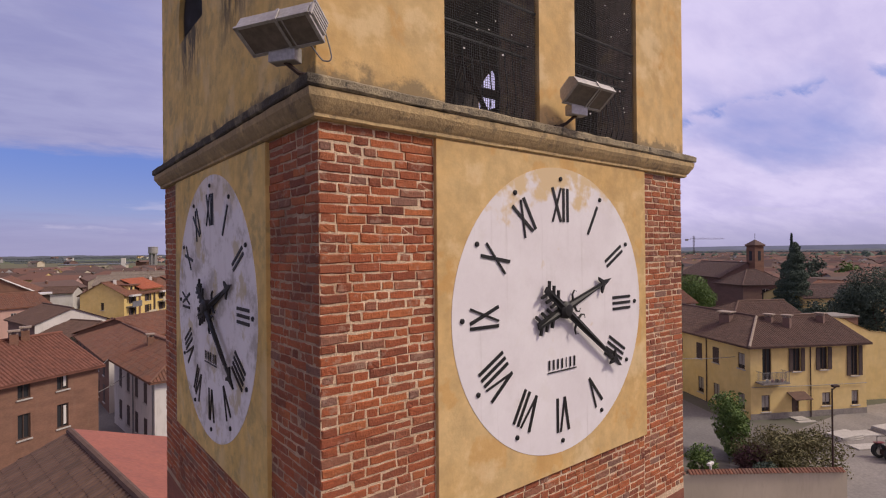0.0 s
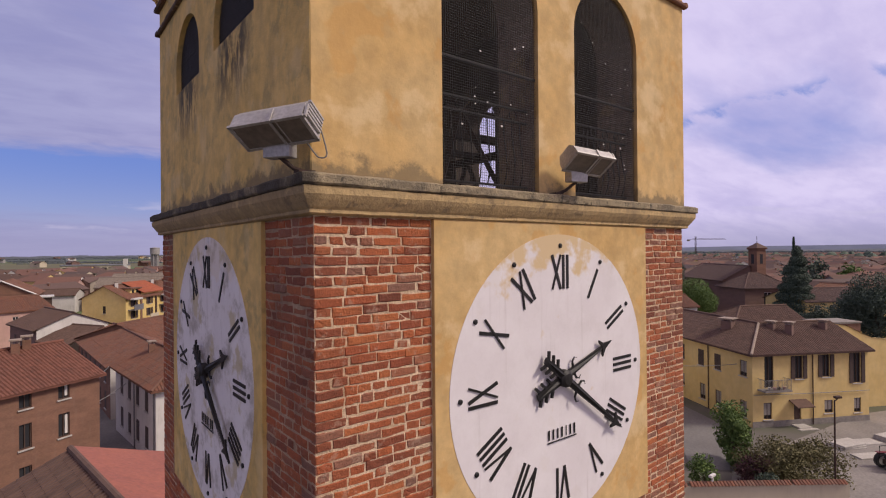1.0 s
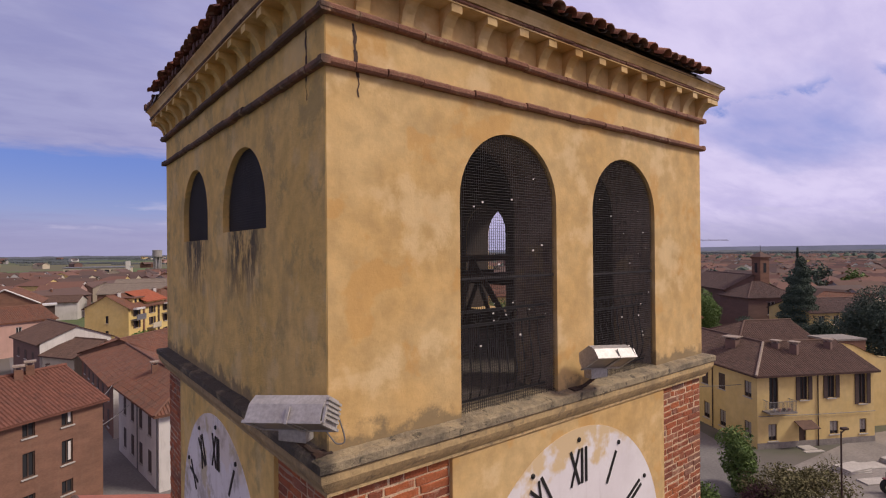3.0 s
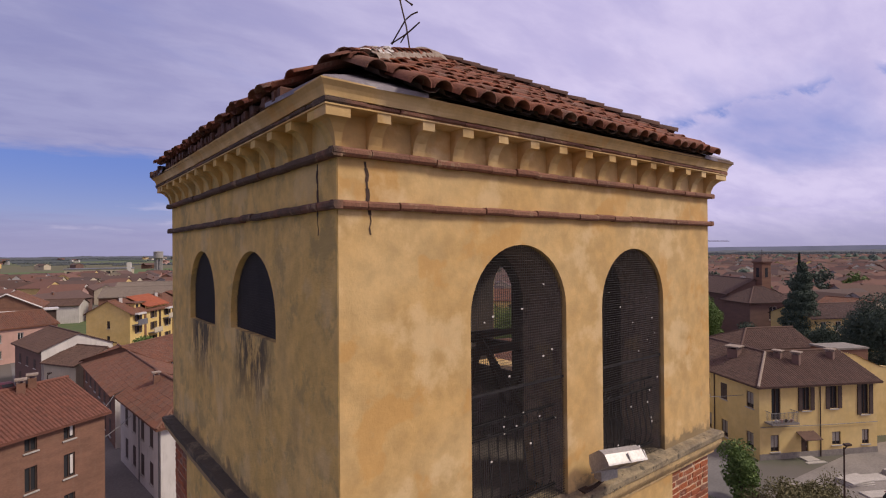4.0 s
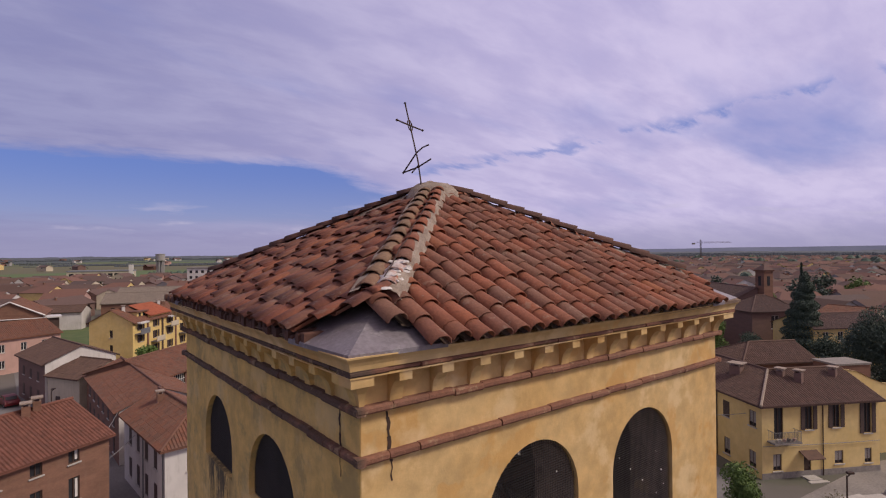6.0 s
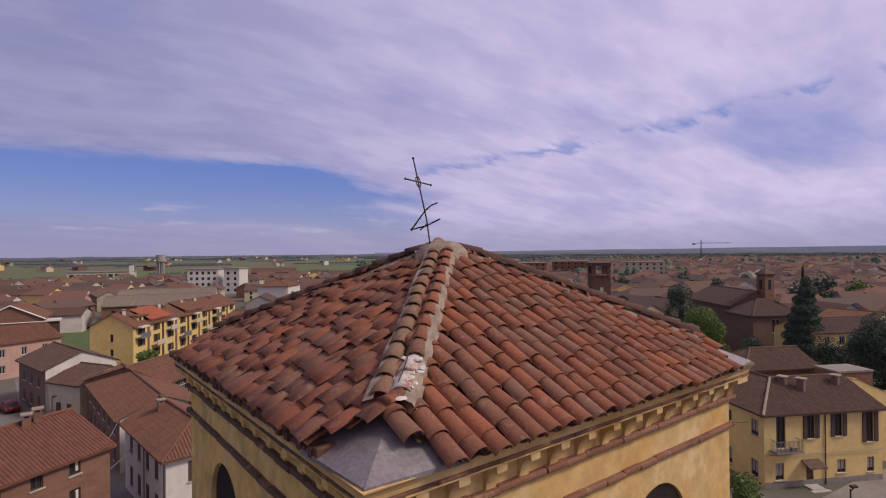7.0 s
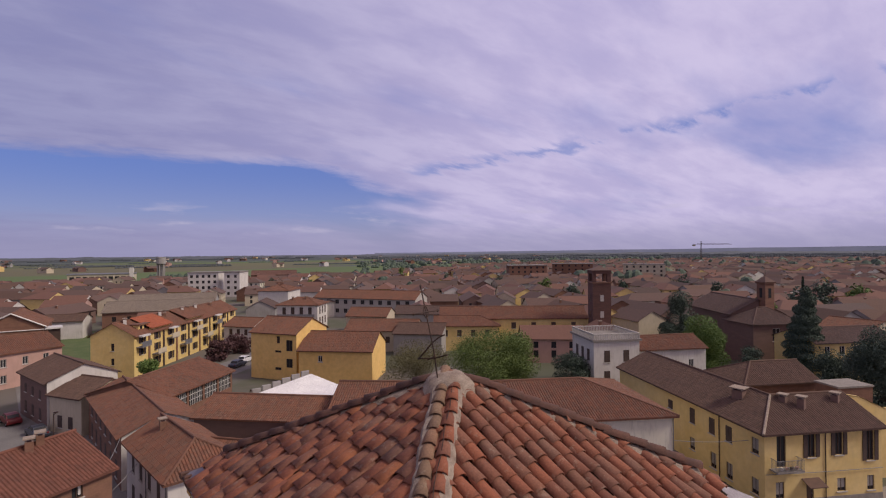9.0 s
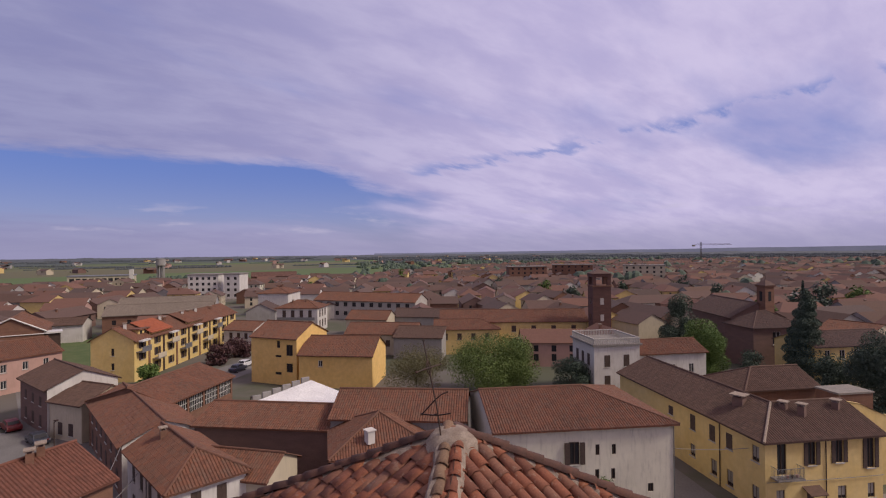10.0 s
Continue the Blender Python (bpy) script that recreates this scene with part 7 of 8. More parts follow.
# long yellow house, white school, and others half-way out
house("long yellow house with a red-brown roof", (73.5, 96.3), (101.0, 74.0), 10, 6.8, 2.2, wall_yellow, roof_tiles, front=rows_of(35.4, 7, 1.1, (4.2, 5.7), (0.9, 2.6)), style="shut")
house("low yellow wing with a hipped roof", (70.0, 94.0), (82.0, 84.8), 8, 5.6, 1.7, wall_yellow, roof_tiles, ("gable", "hip"), front=rows_of(15, 4, 1.0, (3.0, 4.5)), style="shut")
house("long grey-white school building with rows of windows", (76.0, 176.0), (97.5, 142.0), 11, 6.6, 2.4, wall_school, roof_tiles, front=rows_of(40, 11, 1.5, (4.4, 5.9), (1.2, 2.7)), style="bare", category="building")
house("white house with a hipped brown roof", (63.0, 199.0), (72.0, 191.5), 15, 8.3, 2.6, wall_white, roof_tiles, ("hip", "hip"), back_side=rows_of(15, 4, 1.2, (5.2, 6.8), (1.6, 3.2)), style="bare")
bh, hat, _ = house("white house with balconies on two floors", (54.0, 153.5), (63.4, 144.8), 9.5, 7.0, 1.9, wall_white, roof_tiles, ("hip", "hip"), front=rows_of(12.8, 4, 1.1, (4.0, 6.2), (0.8, 3.0)), side=rows_of(9.5, 3, 1.1, (4.0, 6.2), (0.8, 3.0)), style="shut", chimneys=((4, 3), (8, 3.5)))
for z in (3.3, 0.3):
    part("balcony", slab_at(hat, 0.5, 12.3, z, z + 0.9, -1.2, -1.1), metal_grey, bh)
house("row of brown-roofed cottages", (54.0, 108.0), (66.0, 96.0), 10, 4.6, 1.9, wall_cream, roof_tiles, front=rows_of(17, 4, 1.0, (1.6, 3.1)), style="shut")
house("long workshop with a grey roof", (60.0, 96.0), (67.5, 88.0), 12, 4.6, 1.6, wall_grey, grey_tiles)
house("small brown-roofed house before the school", (66.0, 131.0), (74.0, 122.0), 9, 4.8, 1.9, wall_cream, roof_tiles, front=rows_of(12, 3, 1.0, (2.4, 3.8)), style="shut")
house("long low brown roof before the school", (80.0, 128.0), (100.0, 106.0), 9, 4.6, 1.9, wall_grey, town_roofs)
house("white cottage at the corner of the car park", (33.0, 132.0), (38.0, 125.0), 8, 5.0, 1.6, wall_white, roof_tiles, front=rows_of(8.6, 3, 0.9, (2.8, 4.2), (0.6, 2.0)), style="shut")
house("farmhouse roofs behind the yellow house", (65.4, 24.4), (74.1, 19.5), 7.0, 6.6, 1.7, wall_brick, grey_tiles, ("hip", "gable"))
house("yellow house with a brown roof beyond the garden", (103.5, 28.6), (118.0, 20.5), 9.0, 6.6, 1.8, wall_yellow, town_roofs, front=rows_of(16.6, 5, 1.1, (4.2, 5.8)), style="plain")
house("cream gabled house among the trees", (126.0, 36.0), (124.0, 26.5), 14.0, 5.9, 2.2, wall_cream, roof_tiles, back_side=[], style="bare")
flat = thing("roof_terrace_annex", "low annex with a pale flat roof behind the yellow house", "annex")
m = Matrix.Translation((70.5, 16.0, 0)) @ Matrix.Rotation(radians(-29), 4, "Z")
part("wall", Shape().box(-2.2, 2.2, -1.5, 1.5, GROUND, 7.3, m), wall_brick, flat)
part("flat_roof", Shape().box(-2.3, 2.3, -1.6, 1.6, 7.301, 7.5, m), plinth_grey, flat)


# white tower blocks beyond the roofs
def block(label, a, b, depth, height, floors, cols, walls=None):
    h = thing("apartment_block", label, "apartment block")
    va, vb = Vector((*a, 0)), Vector((*b, 0))
    d = (vb - va).normalized()
    n = Vector((-d.y, d.x, 0))
    length = (vb - va).length
    holes = [(u0, u1, z0, z1) for u0, u1, z0, z1 in rows_of(length, cols, 1.4, *[(0.9 + 3 * k, 2.4 + 3 * k) for k in range(floors)], margin=0.4)]
    s, at = facade(a, b, GROUND, height, holes)
    facade(vb.xy, (vb + n * depth).xy, GROUND, height, (), shape=s)
    facade((vb + n * depth).xy, (va + n * depth).xy, GROUND, height, (), shape=s)
    side_holes = rows_of(depth, 3, 1.2, *[(0.9 + 3 * k, 2.4 + 3 * k) for k in range(floors)])
    _, at2 = facade((va + n * depth).xy, va.xy, GROUND, height, side_holes, shape=s)
    part("wall", s, walls or wall_white, h)
    for q in holes:
        window(h, at, *q, style="bare")
    for q in side_holes:
        window(h, at2, *q, style="bare")
    part("roof", slab_at(at, -0.4, length + 0.4, height, height + 0.5, -0.4, depth + 0.4), concrete, h)


block("white four-storey apartment block", (57.5, 297.0), (71.0, 289.5), 12, 12.5, 4, 5)
block("white apartment block with dark balconies", (72.5, 284.0), (79.0, 279.0), 12, 12.8, 4, 2)
block("brick-red apartment block far off", (262.0, 262.0), (284.0, 246.0), 14, 12.0, 4, 6, wall_brick)
block("brick-red apartment block far off", (318.0, 270.0), (338.0, 246.0), 14, 12.0, 4, 6, wall_brick)
block("pale apartment block far off", (330.0, 214.0), (345.0, 190.0), 14, 12.0, 4, 6, wall_cream)

# factory, water tower and crane on the edge of the plain
fac = thing("factory", "long pale concrete factory at the edge of the fields", "factory")
s, fat = facade((11.0, 512.0), (56.0, 500.0), GROUND, 6.2, [(1.5 + 4.5 * k, 4.8 + 4.5 * k, 2.0, 4.6) for k in range(10)])
facade((56.0, 500.0), (60.0, 515.0), GROUND, 6.2, (), shape=s)
part("wall", s, wall_cream, fac)
for k in range(10):
    window(fac, fat, 1.5 + 4.5 * k, 4.8 + 4.5 * k, 2.0, 4.6, style="bare")
part("roof", slab_at(fat, -0.5, 47, 6.2, 6.9, -0.5, 16), metal_grey, fac)
part("stair_tower", slab_at(fat, 43.5, 46.6, GROUND, 11.5, -0.6, 2.5), wall_white, fac)
wt = thing("water_tower", "pale concrete water tower on tall legs", "water tower")
W = (69.0, 452.0)
part("tank", Shape().lathe([(0, 14.4), (1.8, 14.5), (3.3, 15.0), (3.4, 15.2), (3.4, 19.8), (3.55, 19.9), (3.55, 20.2), (0, 20.6)], 28, (*W, 0)), wall_grey, wt)
for k in range(6):
    g = math.pi / 3 * k
    part("leg", Shape().box(-0.35, 0.35, -0.35, 0.35, GROUND, 15.0, Matrix.Translation((W[0] + 2.5 * math.cos(g), W[1] + 2.5 * math.sin(g), 0))), wall_grey, wt)
part("shaft", Shape().lathe([(0.8, GROUND), (0.8, 14.6)], 12, (*W, 0)), wall_grey, wt)


def tower_crane(x, y, height, reach, turn):
    cr = thing("tower_crane", "thin lattice tower crane on the skyline", "crane")
    m = Matrix.Translation((x, y, 0)) @ Matrix.Rotation(radians(turn), 4, "Z")
    s = Shape()
    for dx in (-0.8, 0.8):
        for dy in (-0.8, 0.8):
            s.box(dx - 0.14, dx + 0.14, dy - 0.14, dy + 0.14, GROUND, height + 5, m)
    for k in range(int(height / 3)):
        s.tube([m @ Vector((-0.8, -0.8, 3 * k)), m @ Vector((0.8, -0.8, 3 * k + 3))], 0.1, 4)
    part("mast", s, rust_iron, cr)
    s = Shape().box(-14, reach, -0.5, -0.25, height - 0.2, height + 0.2, m).box(-14, reach, 0.25, 0.5, height - 0.2, height + 0.2, m).box(-6, reach * 0.95, -0.15, 0.15, height + 1.4, height + 1.7, m)
    for k in range(int(reach / 3)):
        s.tube([m @ Vector((3 * k, 0, height)), m @ Vector((3 * k + 1.5, 0, height + 1.5))], 0.1, 4)
    part("jib", s, rust_iron, cr)
    part("counterweight", Shape().box(-14, -10, -1.2, 1.2, height - 2.4, height - 0.22, m), concrete, cr)


tower_crane(802, 386, 30, 52, -30)

# ---- the rest of the town: plain houses in rows ----
def town_house(label, walls, tiles, length, depth, eave, rise, ends):
    return house(label, (-length / 2, -depth / 2), (length / 2, -depth / 2), depth, eave, rise, walls, tiles, ends,
                 front=rows_of(length, max(2, int(length / 3.4)), 1.0, (eave - 2.1, eave - 0.8), (0.7, 2.2)), side=rows_of(depth, 2, 0.9, (eave - 2.1, eave - 0.8)), style="far", chimneys=((length * 0.34, depth * 0.36),), pitch=0.5, fine=False, group="houses of the town", low=GROUND - 0.2)[0]


KINDS = [
    ("cream house with a brown tiled roof", wall_cream, town_roofs, 12, 8.5, 4.9, 2.2, ("gable", "gable")),
    ("pale grey house with a brown hipped roof", wall_barn, town_roofs, 10.5, 9, 5.3, 2.3, ("hip", "hip")),
    ("brick house with a tiled roof", wall_brick, town_roofs, 14, 8, 4.6, 2.1, ("gable", "gable")),
    ("yellow house with a tiled roof", wall_yellow, muted_tiles, 12, 9, 5.4, 2.2, ("gable", "hip")),
    ("pink house with a tiled roof", wall_pink, muted_tiles, 13, 8, 4.8, 2.1, ("gable", "gable")),
    ("grey rendered house with a grey-brown roof", wall_grey, grey_tiles, 15, 9, 4.9, 2.3, ("gable", "gable")),
    ("long barn with a brown roof", wall_dark_brick, town_roofs, 20, 9, 4.3, 2.3, ("gable", "gable")),
    ("white house with a dull red roof", wall_white, muted_tiles, 12, 8.5, 5.0, 2.1, ("gable", "gable")),
]
PROTOS = [town_house(*k) for k in KINDS]
TAKEN = [(o.matrix_world @ Vector(c)) for o in bpy.data.objects if o.name.startswith(("wall", "roof")) and o.type == "MESH" and o.parent and o.parent not in PROTOS for c in (o.bound_box[0], o.bound_box[6], o.bound_box[3], o.bound_box[5])]
SPOTS = [(p.x, p.y) for p in TAKEN] + [tuple(sum((o.matrix_world @ Vector(c) for c in o.bound_box), Vector())[:2][i] / 8 for i in (0, 1)) for o in bpy.data.objects if o.name.startswith("wall") and o.type == "MESH" and o.parent and o.parent not in PROTOS] + [(58, 62), (64, 56), (52, 68), (8, 95), (30, 110), (40, 8), (86, 18), (106, 31), (97, 45), (69, 452), (20, 120), (35, 115), (45, 100), (120, 63)]
GRIDA = radians(-31)
placed, town, far_rows = [], 0, {}
trng = random.Random(21)


def free(x, y, r):
    return all((x - a) ** 2 + (y - b) ** 2 > r * r for a, b in SPOTS) and all((x - a) ** 2 + (y - b) ** 2 > (r + 1.5) ** 2 for a, b in placed)


for ring in range(8000):
    dist = 75 + 1150 * (trng.random() ** 1.2)
    az = radians(trng.uniform(3, 96))
    x, y = dist * math.cos(az), dist * math.sin(az)
    limit = 430 if az > radians(62) else 430 + (radians(62) - az) * 1150
    if dist > limit or not free(x, y, 10.6 if dist < 260 else 11.0):
        continue
    if dist < 135 and radians(22) < az < radians(60) and math.hypot(x - 58, y - 62) < 26:
        continue
    if (dist < 180 and radians(57) < az < radians(77)) or (-6 < x < 13 and 120 < y < 186):
        continue
    placed.append((x, y))
    k = trng.randrange(len(PROTOS))
    turn = math.degrees(GRIDA) + trng.choice((0, 90, 180, 270)) + trng.uniform(-14, 14)
    sc = trng.uniform(0.85, 1.12)
    p = PROTOS[k]
    if town < len(PROTOS):
        k = town
        p = PROTOS[k]
        p.matrix_basis = pose(x, y, 0, 0, 0, turn)
    elif town < 235:
        copy_thing(p, pose(x, y, 0, 0, 0, turn))
    else:
        # houses past the ones that can be told apart
        for child in p.children:
            src, m = child.data, pose(x, y, 0, 0, 0, turn) @ child.matrix_basis
            far_rows.setdefault(src.materials[0], Shape()).add([m @ v.co for v in src.vertices], [tuple(f.vertices) for f in src.polygons])
    town += 1
    if town >= 1150:
        break
for _ in range(60):
    dist, az = trng.uniform(640, 2300), radians(trng.uniform(42, 97))
    p = PROTOS[trng.randrange(len(PROTOS))]
    for child in p.children:
        m = pose(dist * math.cos(az), dist * math.sin(az), 0, 0, 0, trng.uniform(0, 180)) @ Matrix.Diagonal((1.5, 1, 1, 1)) @ child.matrix_basis
        far_rows.setdefault(child.data.materials[0], Shape()).add([m @ v.co for v in child.data.vertices], [tuple(f.vertices) for f in child.data.polygons])
far_town = bpy.data.meshes.new("far_houses")
verts, faces, slots = [], [], []
for k, (mat, shape) in enumerate(far_rows.items()):
    far_town.materials.append(mat)
    faces += [tuple(len(verts) + i for i in f) for f in shape.f]
    slots += [k] * len(shape.f)
    verts += [tuple(v) for v in shape.v]
far_town.from_pydata(verts, [], faces)
for face, k in zip(far_town.polygons, slots):
    face.material_index = k
tagged(new("far_houses", far_town), "far town houses with brown tiled roofs", "houses", kind="stuff")


# ---- trees and shrubs ----
def leaf_cloud(s, blobs, count, size, r, droop=0.0):
    """Scatters small bent leaves and sprigs over uneven lobes."""
    for _ in range(count):
        c, rad = blobs[r.randrange(len(blobs))]
        d = Vector((r.gauss(0, 1), r.gauss(0, 1), r.gauss(0, 1))).normalized()
        p = Vector(c) + Vector((d.x * rad[0], d.y * rad[1], d.z * rad[2])) * (r.random() ** 0.28)
        p.z -= droop * r.random() * rad[2]
        n = (d + Vector((r.gauss(0, .6), r.gauss(0, .6), r.gauss(0, .6)))).normalized()
        u = n.cross(Vector((r.gauss(0, 1), r.gauss(0, 1), r.gauss(0, 1)))).normalized()
        w = n.cross(u)
        h = size * r.uniform(0.6, 1.4)
        s.add([p - u * h, p - w * h * 0.45 + n * h * 0.15, p + u * h, p + w * h * 0.45 + n * h * 0.15], [(0, 1, 2), (0, 2, 3)])


def tree(name, label, x, y, height, width, kind, leaves=3200, size=0.28, trunk=0.32, seed=1, shape="round", z=GROUND, bare=0.25):
    r = random.Random(seed)
    ob = thing(name, label, "tree" if "tree" in name or name in ("cypress", "willow") else "shrub")
    t = Shape()
    base = Vector((x, y, z - 0.05))
    top = height * (0.95 if shape == "cypress" else 0.62)
    pts = [base + Vector((r.uniform(-.1, .1) * k, r.uniform(-.1, .1) * k, top * k / 5)) for k in range(6)]
    t.tube(pts, trunk, 8, 0.25)
    blobs = []
    if shape == "cypress":
        n = 11
        for k in range(n):
            f = k / (n - 1)
            w = width / 2 * (1.0 - f) ** 0.75 * (0.72 + 0.28 * min(1, f * 6)) + 0.12
            zz = z + height * (0.06 + 0.92 * f)
            blobs += [((x + r.uniform(-.05, .05) * width, y + r.uniform(-.05, .05) * width, zz), (w, w, height / n * 0.8))] * max(1, int(7 * (1 - f)) + 1)
    else:
        for k in range(14):
            g, f = r.uniform(0, 2 * math.pi), r.random()
            rr = width / 2 * 0.62 * math.sqrt(r.random())
            c = (x + rr * math.cos(g), y + rr * math.sin(g), z + height * (bare + (0.80 - bare) * f * (1 - 0.35 * rr / width)))
            q = width * r.uniform(0.14, 0.25)
            blobs.append((c, (q, q, q * r.uniform(0.7, 0.95))))
            t.tube([pts[2 + k % 3], Vector(c).lerp(pts[3], 0.45), Vector(c)], trunk * 0.3, 5, 0.3)
        blobs.append(((x, y, z + height * 0.82), (width * 0.26, width * 0.26, height * 0.17)))
        blobs.append(((x, y, z + height * 0.55), (width * 0.36, width * 0.36, height * 0.24)))
    part("trunk", t, bark, ob)
    s = Shape()
    leaf_cloud(s, blobs, leaves, size, r, 0.5 if shape == "willow" else 0.0)
    me = bpy.data.meshes.new("crown")
    me.from_pydata(s.v, [], s.f)
    me.materials.append(foliage[kind])
    cr = new("crown", me)
    cr.parent = ob
    return ob


tree("willow", "broad bright green willow in a garden", 59.0, 62.2, 10.3, 17, "willow", 46000, 0.135, 0.5, 3, "willow", bare=0.12)
tree("small_tree", "half-bare olive-brown tree beside the willow", 47.4, 68.6, 8.8, 13.5, "olive", 15000, 0.11, 0.25, 4, bare=0.15)
tree("shrub_tree", "dark olive tree in the garden", 66.5, 51.5, 6.5, 8.0, "dark", 14000, 0.14, 0.3, 5, bare=0.1)
tree("garden_tree", "dark evergreen beside the ochre wall", 75.0, 72.0, 6.5, 4.5, "dark", 7000, 0.15, 0.25, 6, bare=0.1)
tree("garden_tree", "fresh green tree before the church", 98.5, 45.8, 10.8, 11.5, "green", 34000, 0.15, 0.4, 7, bare=0.1)
tree("dark_tree", "dark conifer beside the church", 114.5, 58.2, 14.0, 10.5, "dark", 26000, 0.18, 0.4, 8, bare=0.1)
tree("cypress", "tall dark cypress in a garden", 105.5, 30.6, 17.4, 8.6, "dark", 40000, 0.17, 0.4, 9, "cypress")
tree("garden_tree", "big dark evergreen tree beyond the yellow house", 88.0, 15.8, 13.2, 11.5, "dark", 36000, 0.16, 0.5, 10, bare=0.06)
tree("garden_tree", "dark evergreen in the garden", 96.0, 24.0, 7.5, 7.0, "dark", 9000, 0.18, 0.3, 11, bare=0.05)
tree("small_tree", "grey-green shrub before the church wall", 97.5, 36.5, 6.2, 6.5, "dark", 7000, 0.15, 0.25, 12, bare=0.05)
tree("small_tree", "light green tree behind the church", 122.0, 45.0, 9.0, 10, "green", 9000, 0.2, 0.3, 13)
tree("bush_tree", "dense fresh green tree behind the garden wall", 39.5, 13.9, 5.0, 3.9, "green", 7000, 0.12, 0.14, 14, bare=0.1)
tree("shrub", "purple-leaved shrub behind the garden wall", 37.2, 11.4, 2.2, 2.8, "purple", 2600, 0.11, 0.08, 15, bare=0.1)
tree("shrub", "loose olive shrub behind the garden wall", 38.6, 10.6, 3.3, 5.4, "olive", 6500, 0.10, 0.08, 16, bare=0.12)
tree("shrub", "straggling brown-green shrub behind the garden wall", 41.3, 9.4, 2.8, 4.6, "olive", 4200, 0.10, 0.07, 24, bare=0.12)
tree("shrub", "grey-green shrub behind the garden wall", 35.0, 9.8, 2.1, 2.2, "dark", 1600, 0.10, 0.07, 17, bare=0.05)
tree("shrub", "yellow-green shrub at the garden's edge", 33.6, 13.3, 2.6, 2.3, "green", 1600, 0.11, 0.07, 18, bare=0.05)
tree("shrub", "light green climbing shrub at the barn's foot", 38.6, 25.6, 3.3, 3.2, "green", 2600, 0.11, 0.05, 25, bare=0.12)
tree("shrub", "bare brown shrub in the yard", 45.5, 9.9, 2.6, 2.3, "olive", 500, 0.08, 0.06, 19, bare=0.2)
tree("hedge_tree", "dark purple plum tree by the car park", 33.5, 122.0, 4.6, 8.0, "purple", 2200, 0.3, 0.25, 20, bare=0.1)
tree("hedge_tree", "dark purple plum tree by the car park", 28.0, 117.0, 4.4, 7.0, "purple", 2000, 0.3, 0.25, 21, bare=0.1)
tree("garden_tree", "green tree before the apartments", 13.0, 105.5, 4.2, 4.4, "green", 1500, 0.26, 0.2, 22, bare=0.1)
for k, (a, dist, h) in enumerate(((20, 160, 11), (17, 190, 12), (15.5, 205, 14), (13, 230, 11), (24, 240, 10), (38, 225, 9), (41, 240, 11), (33, 262, 9), (61, 190, 7), (67, 300, 8), (71, 330, 8), (27, 300, 11), (10, 170, 9), (46, 300, 10), (52, 320, 10), (57, 390, 12))):
    tree("park_tree", "dark town tree among the roofs" if k % 3 else "green town tree among the roofs", dist * math.cos(radians(a)), dist * math.sin(radians(a)), h, h * 0.75, "dark" if k % 3 else "green", 900, 0.6, 0.3, 60 + k, bare=0.1)


def woods(name, label, count, near, far, a0, a1, seed, kind, low=4, high=9, spread=6.0):
    """Far rows of trees as one mass of rough clumps."""
    r = random.Random(seed)
    s = Shape()
    for _ in range(count):
        dist = near + (far - near) * r.random() ** 0.8
        a = radians(r.uniform(a0, a1))
        x, y = dist * math.cos(a), dist * math.sin(a)
        if any((x - p) ** 2 + (y - q) ** 2 < 120 for p, q in placed):
            continue
        h = r.uniform(low, high)
        w = h * r.uniform(0.7, 1.1)
        run = r.uniform(0.3, 1.0) * spread
        way = a + math.pi / 2 + r.uniform(-0.5, 0.5)
        crowns = max(3, int(run / (w * 0.55)))
        for q in range(crowns):
            n, vs = 7, []
            f = (q / (crowns - 1) - 0.5) * run
            cx, cy = x + f * math.cos(way) + r.uniform(-.4, .4) * w, y + f * math.sin(way) + r.uniform(-.4, .4) * w
            hq = h * r.uniform(0.55, 1.0)
            for zf, rf in ((0.0, 0.9), (0.3, 1.0), (0.65, 0.8), (0.9, 0.42)):
                for k in range(n):
                    g = 2 * math.pi * k / n
                    rad = w * 0.55 * rf * r.uniform(0.7, 1.25)
                    vs.append((cx + rad * math.cos(g), cy + rad * math.sin(g), GROUND + hq * zf * r.uniform(0.9, 1.05)))
            vs.append((cx, cy, GROUND + hq))
            fs = [(i * n + k, i * n + (k + 1) % n, (i + 1) * n + (k + 1) % n, (i + 1) * n + k) for i in range(3) for k in range(n)] + [(3 * n + k, 3 * n + (k + 1) % n, 4 * n) for k in range(n)]
            s.add(vs, fs)
    me = bpy.data.meshes.new(name)
    me.from_pydata(s.v, [], s.f)
    me.materials.append(foliage[kind])
    tagged(new(name, me), label, "woods", kind="stuff")


woods("town_greenery", "scattered trees and hedges between the far roofs", 520, 150, 1100, 2, 62, 31, "dark", 4, 9, 7)
woods("town_groves", "dark groves on the far side of the town", 130, 330, 1100, 6, 50, 41, "dark", 8, 13, 22)
woods("town_gardens", "light green garden trees between the far roofs", 150, 300, 520, 2, 88, 36, "green", 3, 6, 5)
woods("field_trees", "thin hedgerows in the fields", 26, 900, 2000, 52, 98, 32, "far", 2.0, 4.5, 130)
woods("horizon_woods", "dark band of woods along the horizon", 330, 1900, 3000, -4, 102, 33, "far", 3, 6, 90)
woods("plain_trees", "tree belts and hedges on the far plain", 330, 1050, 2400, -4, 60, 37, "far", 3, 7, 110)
woods("poplar_row", "row of small dark trees by the water tower", 26, 500, 520, 77.5, 82.5, 42, "dark", 4, 6.5, 5)
woods("conifer_row", "row of dark conifers behind a long roof", 16, 425, 440, 66.0, 69.5, 43, "dark", 6, 9, 4)
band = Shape()
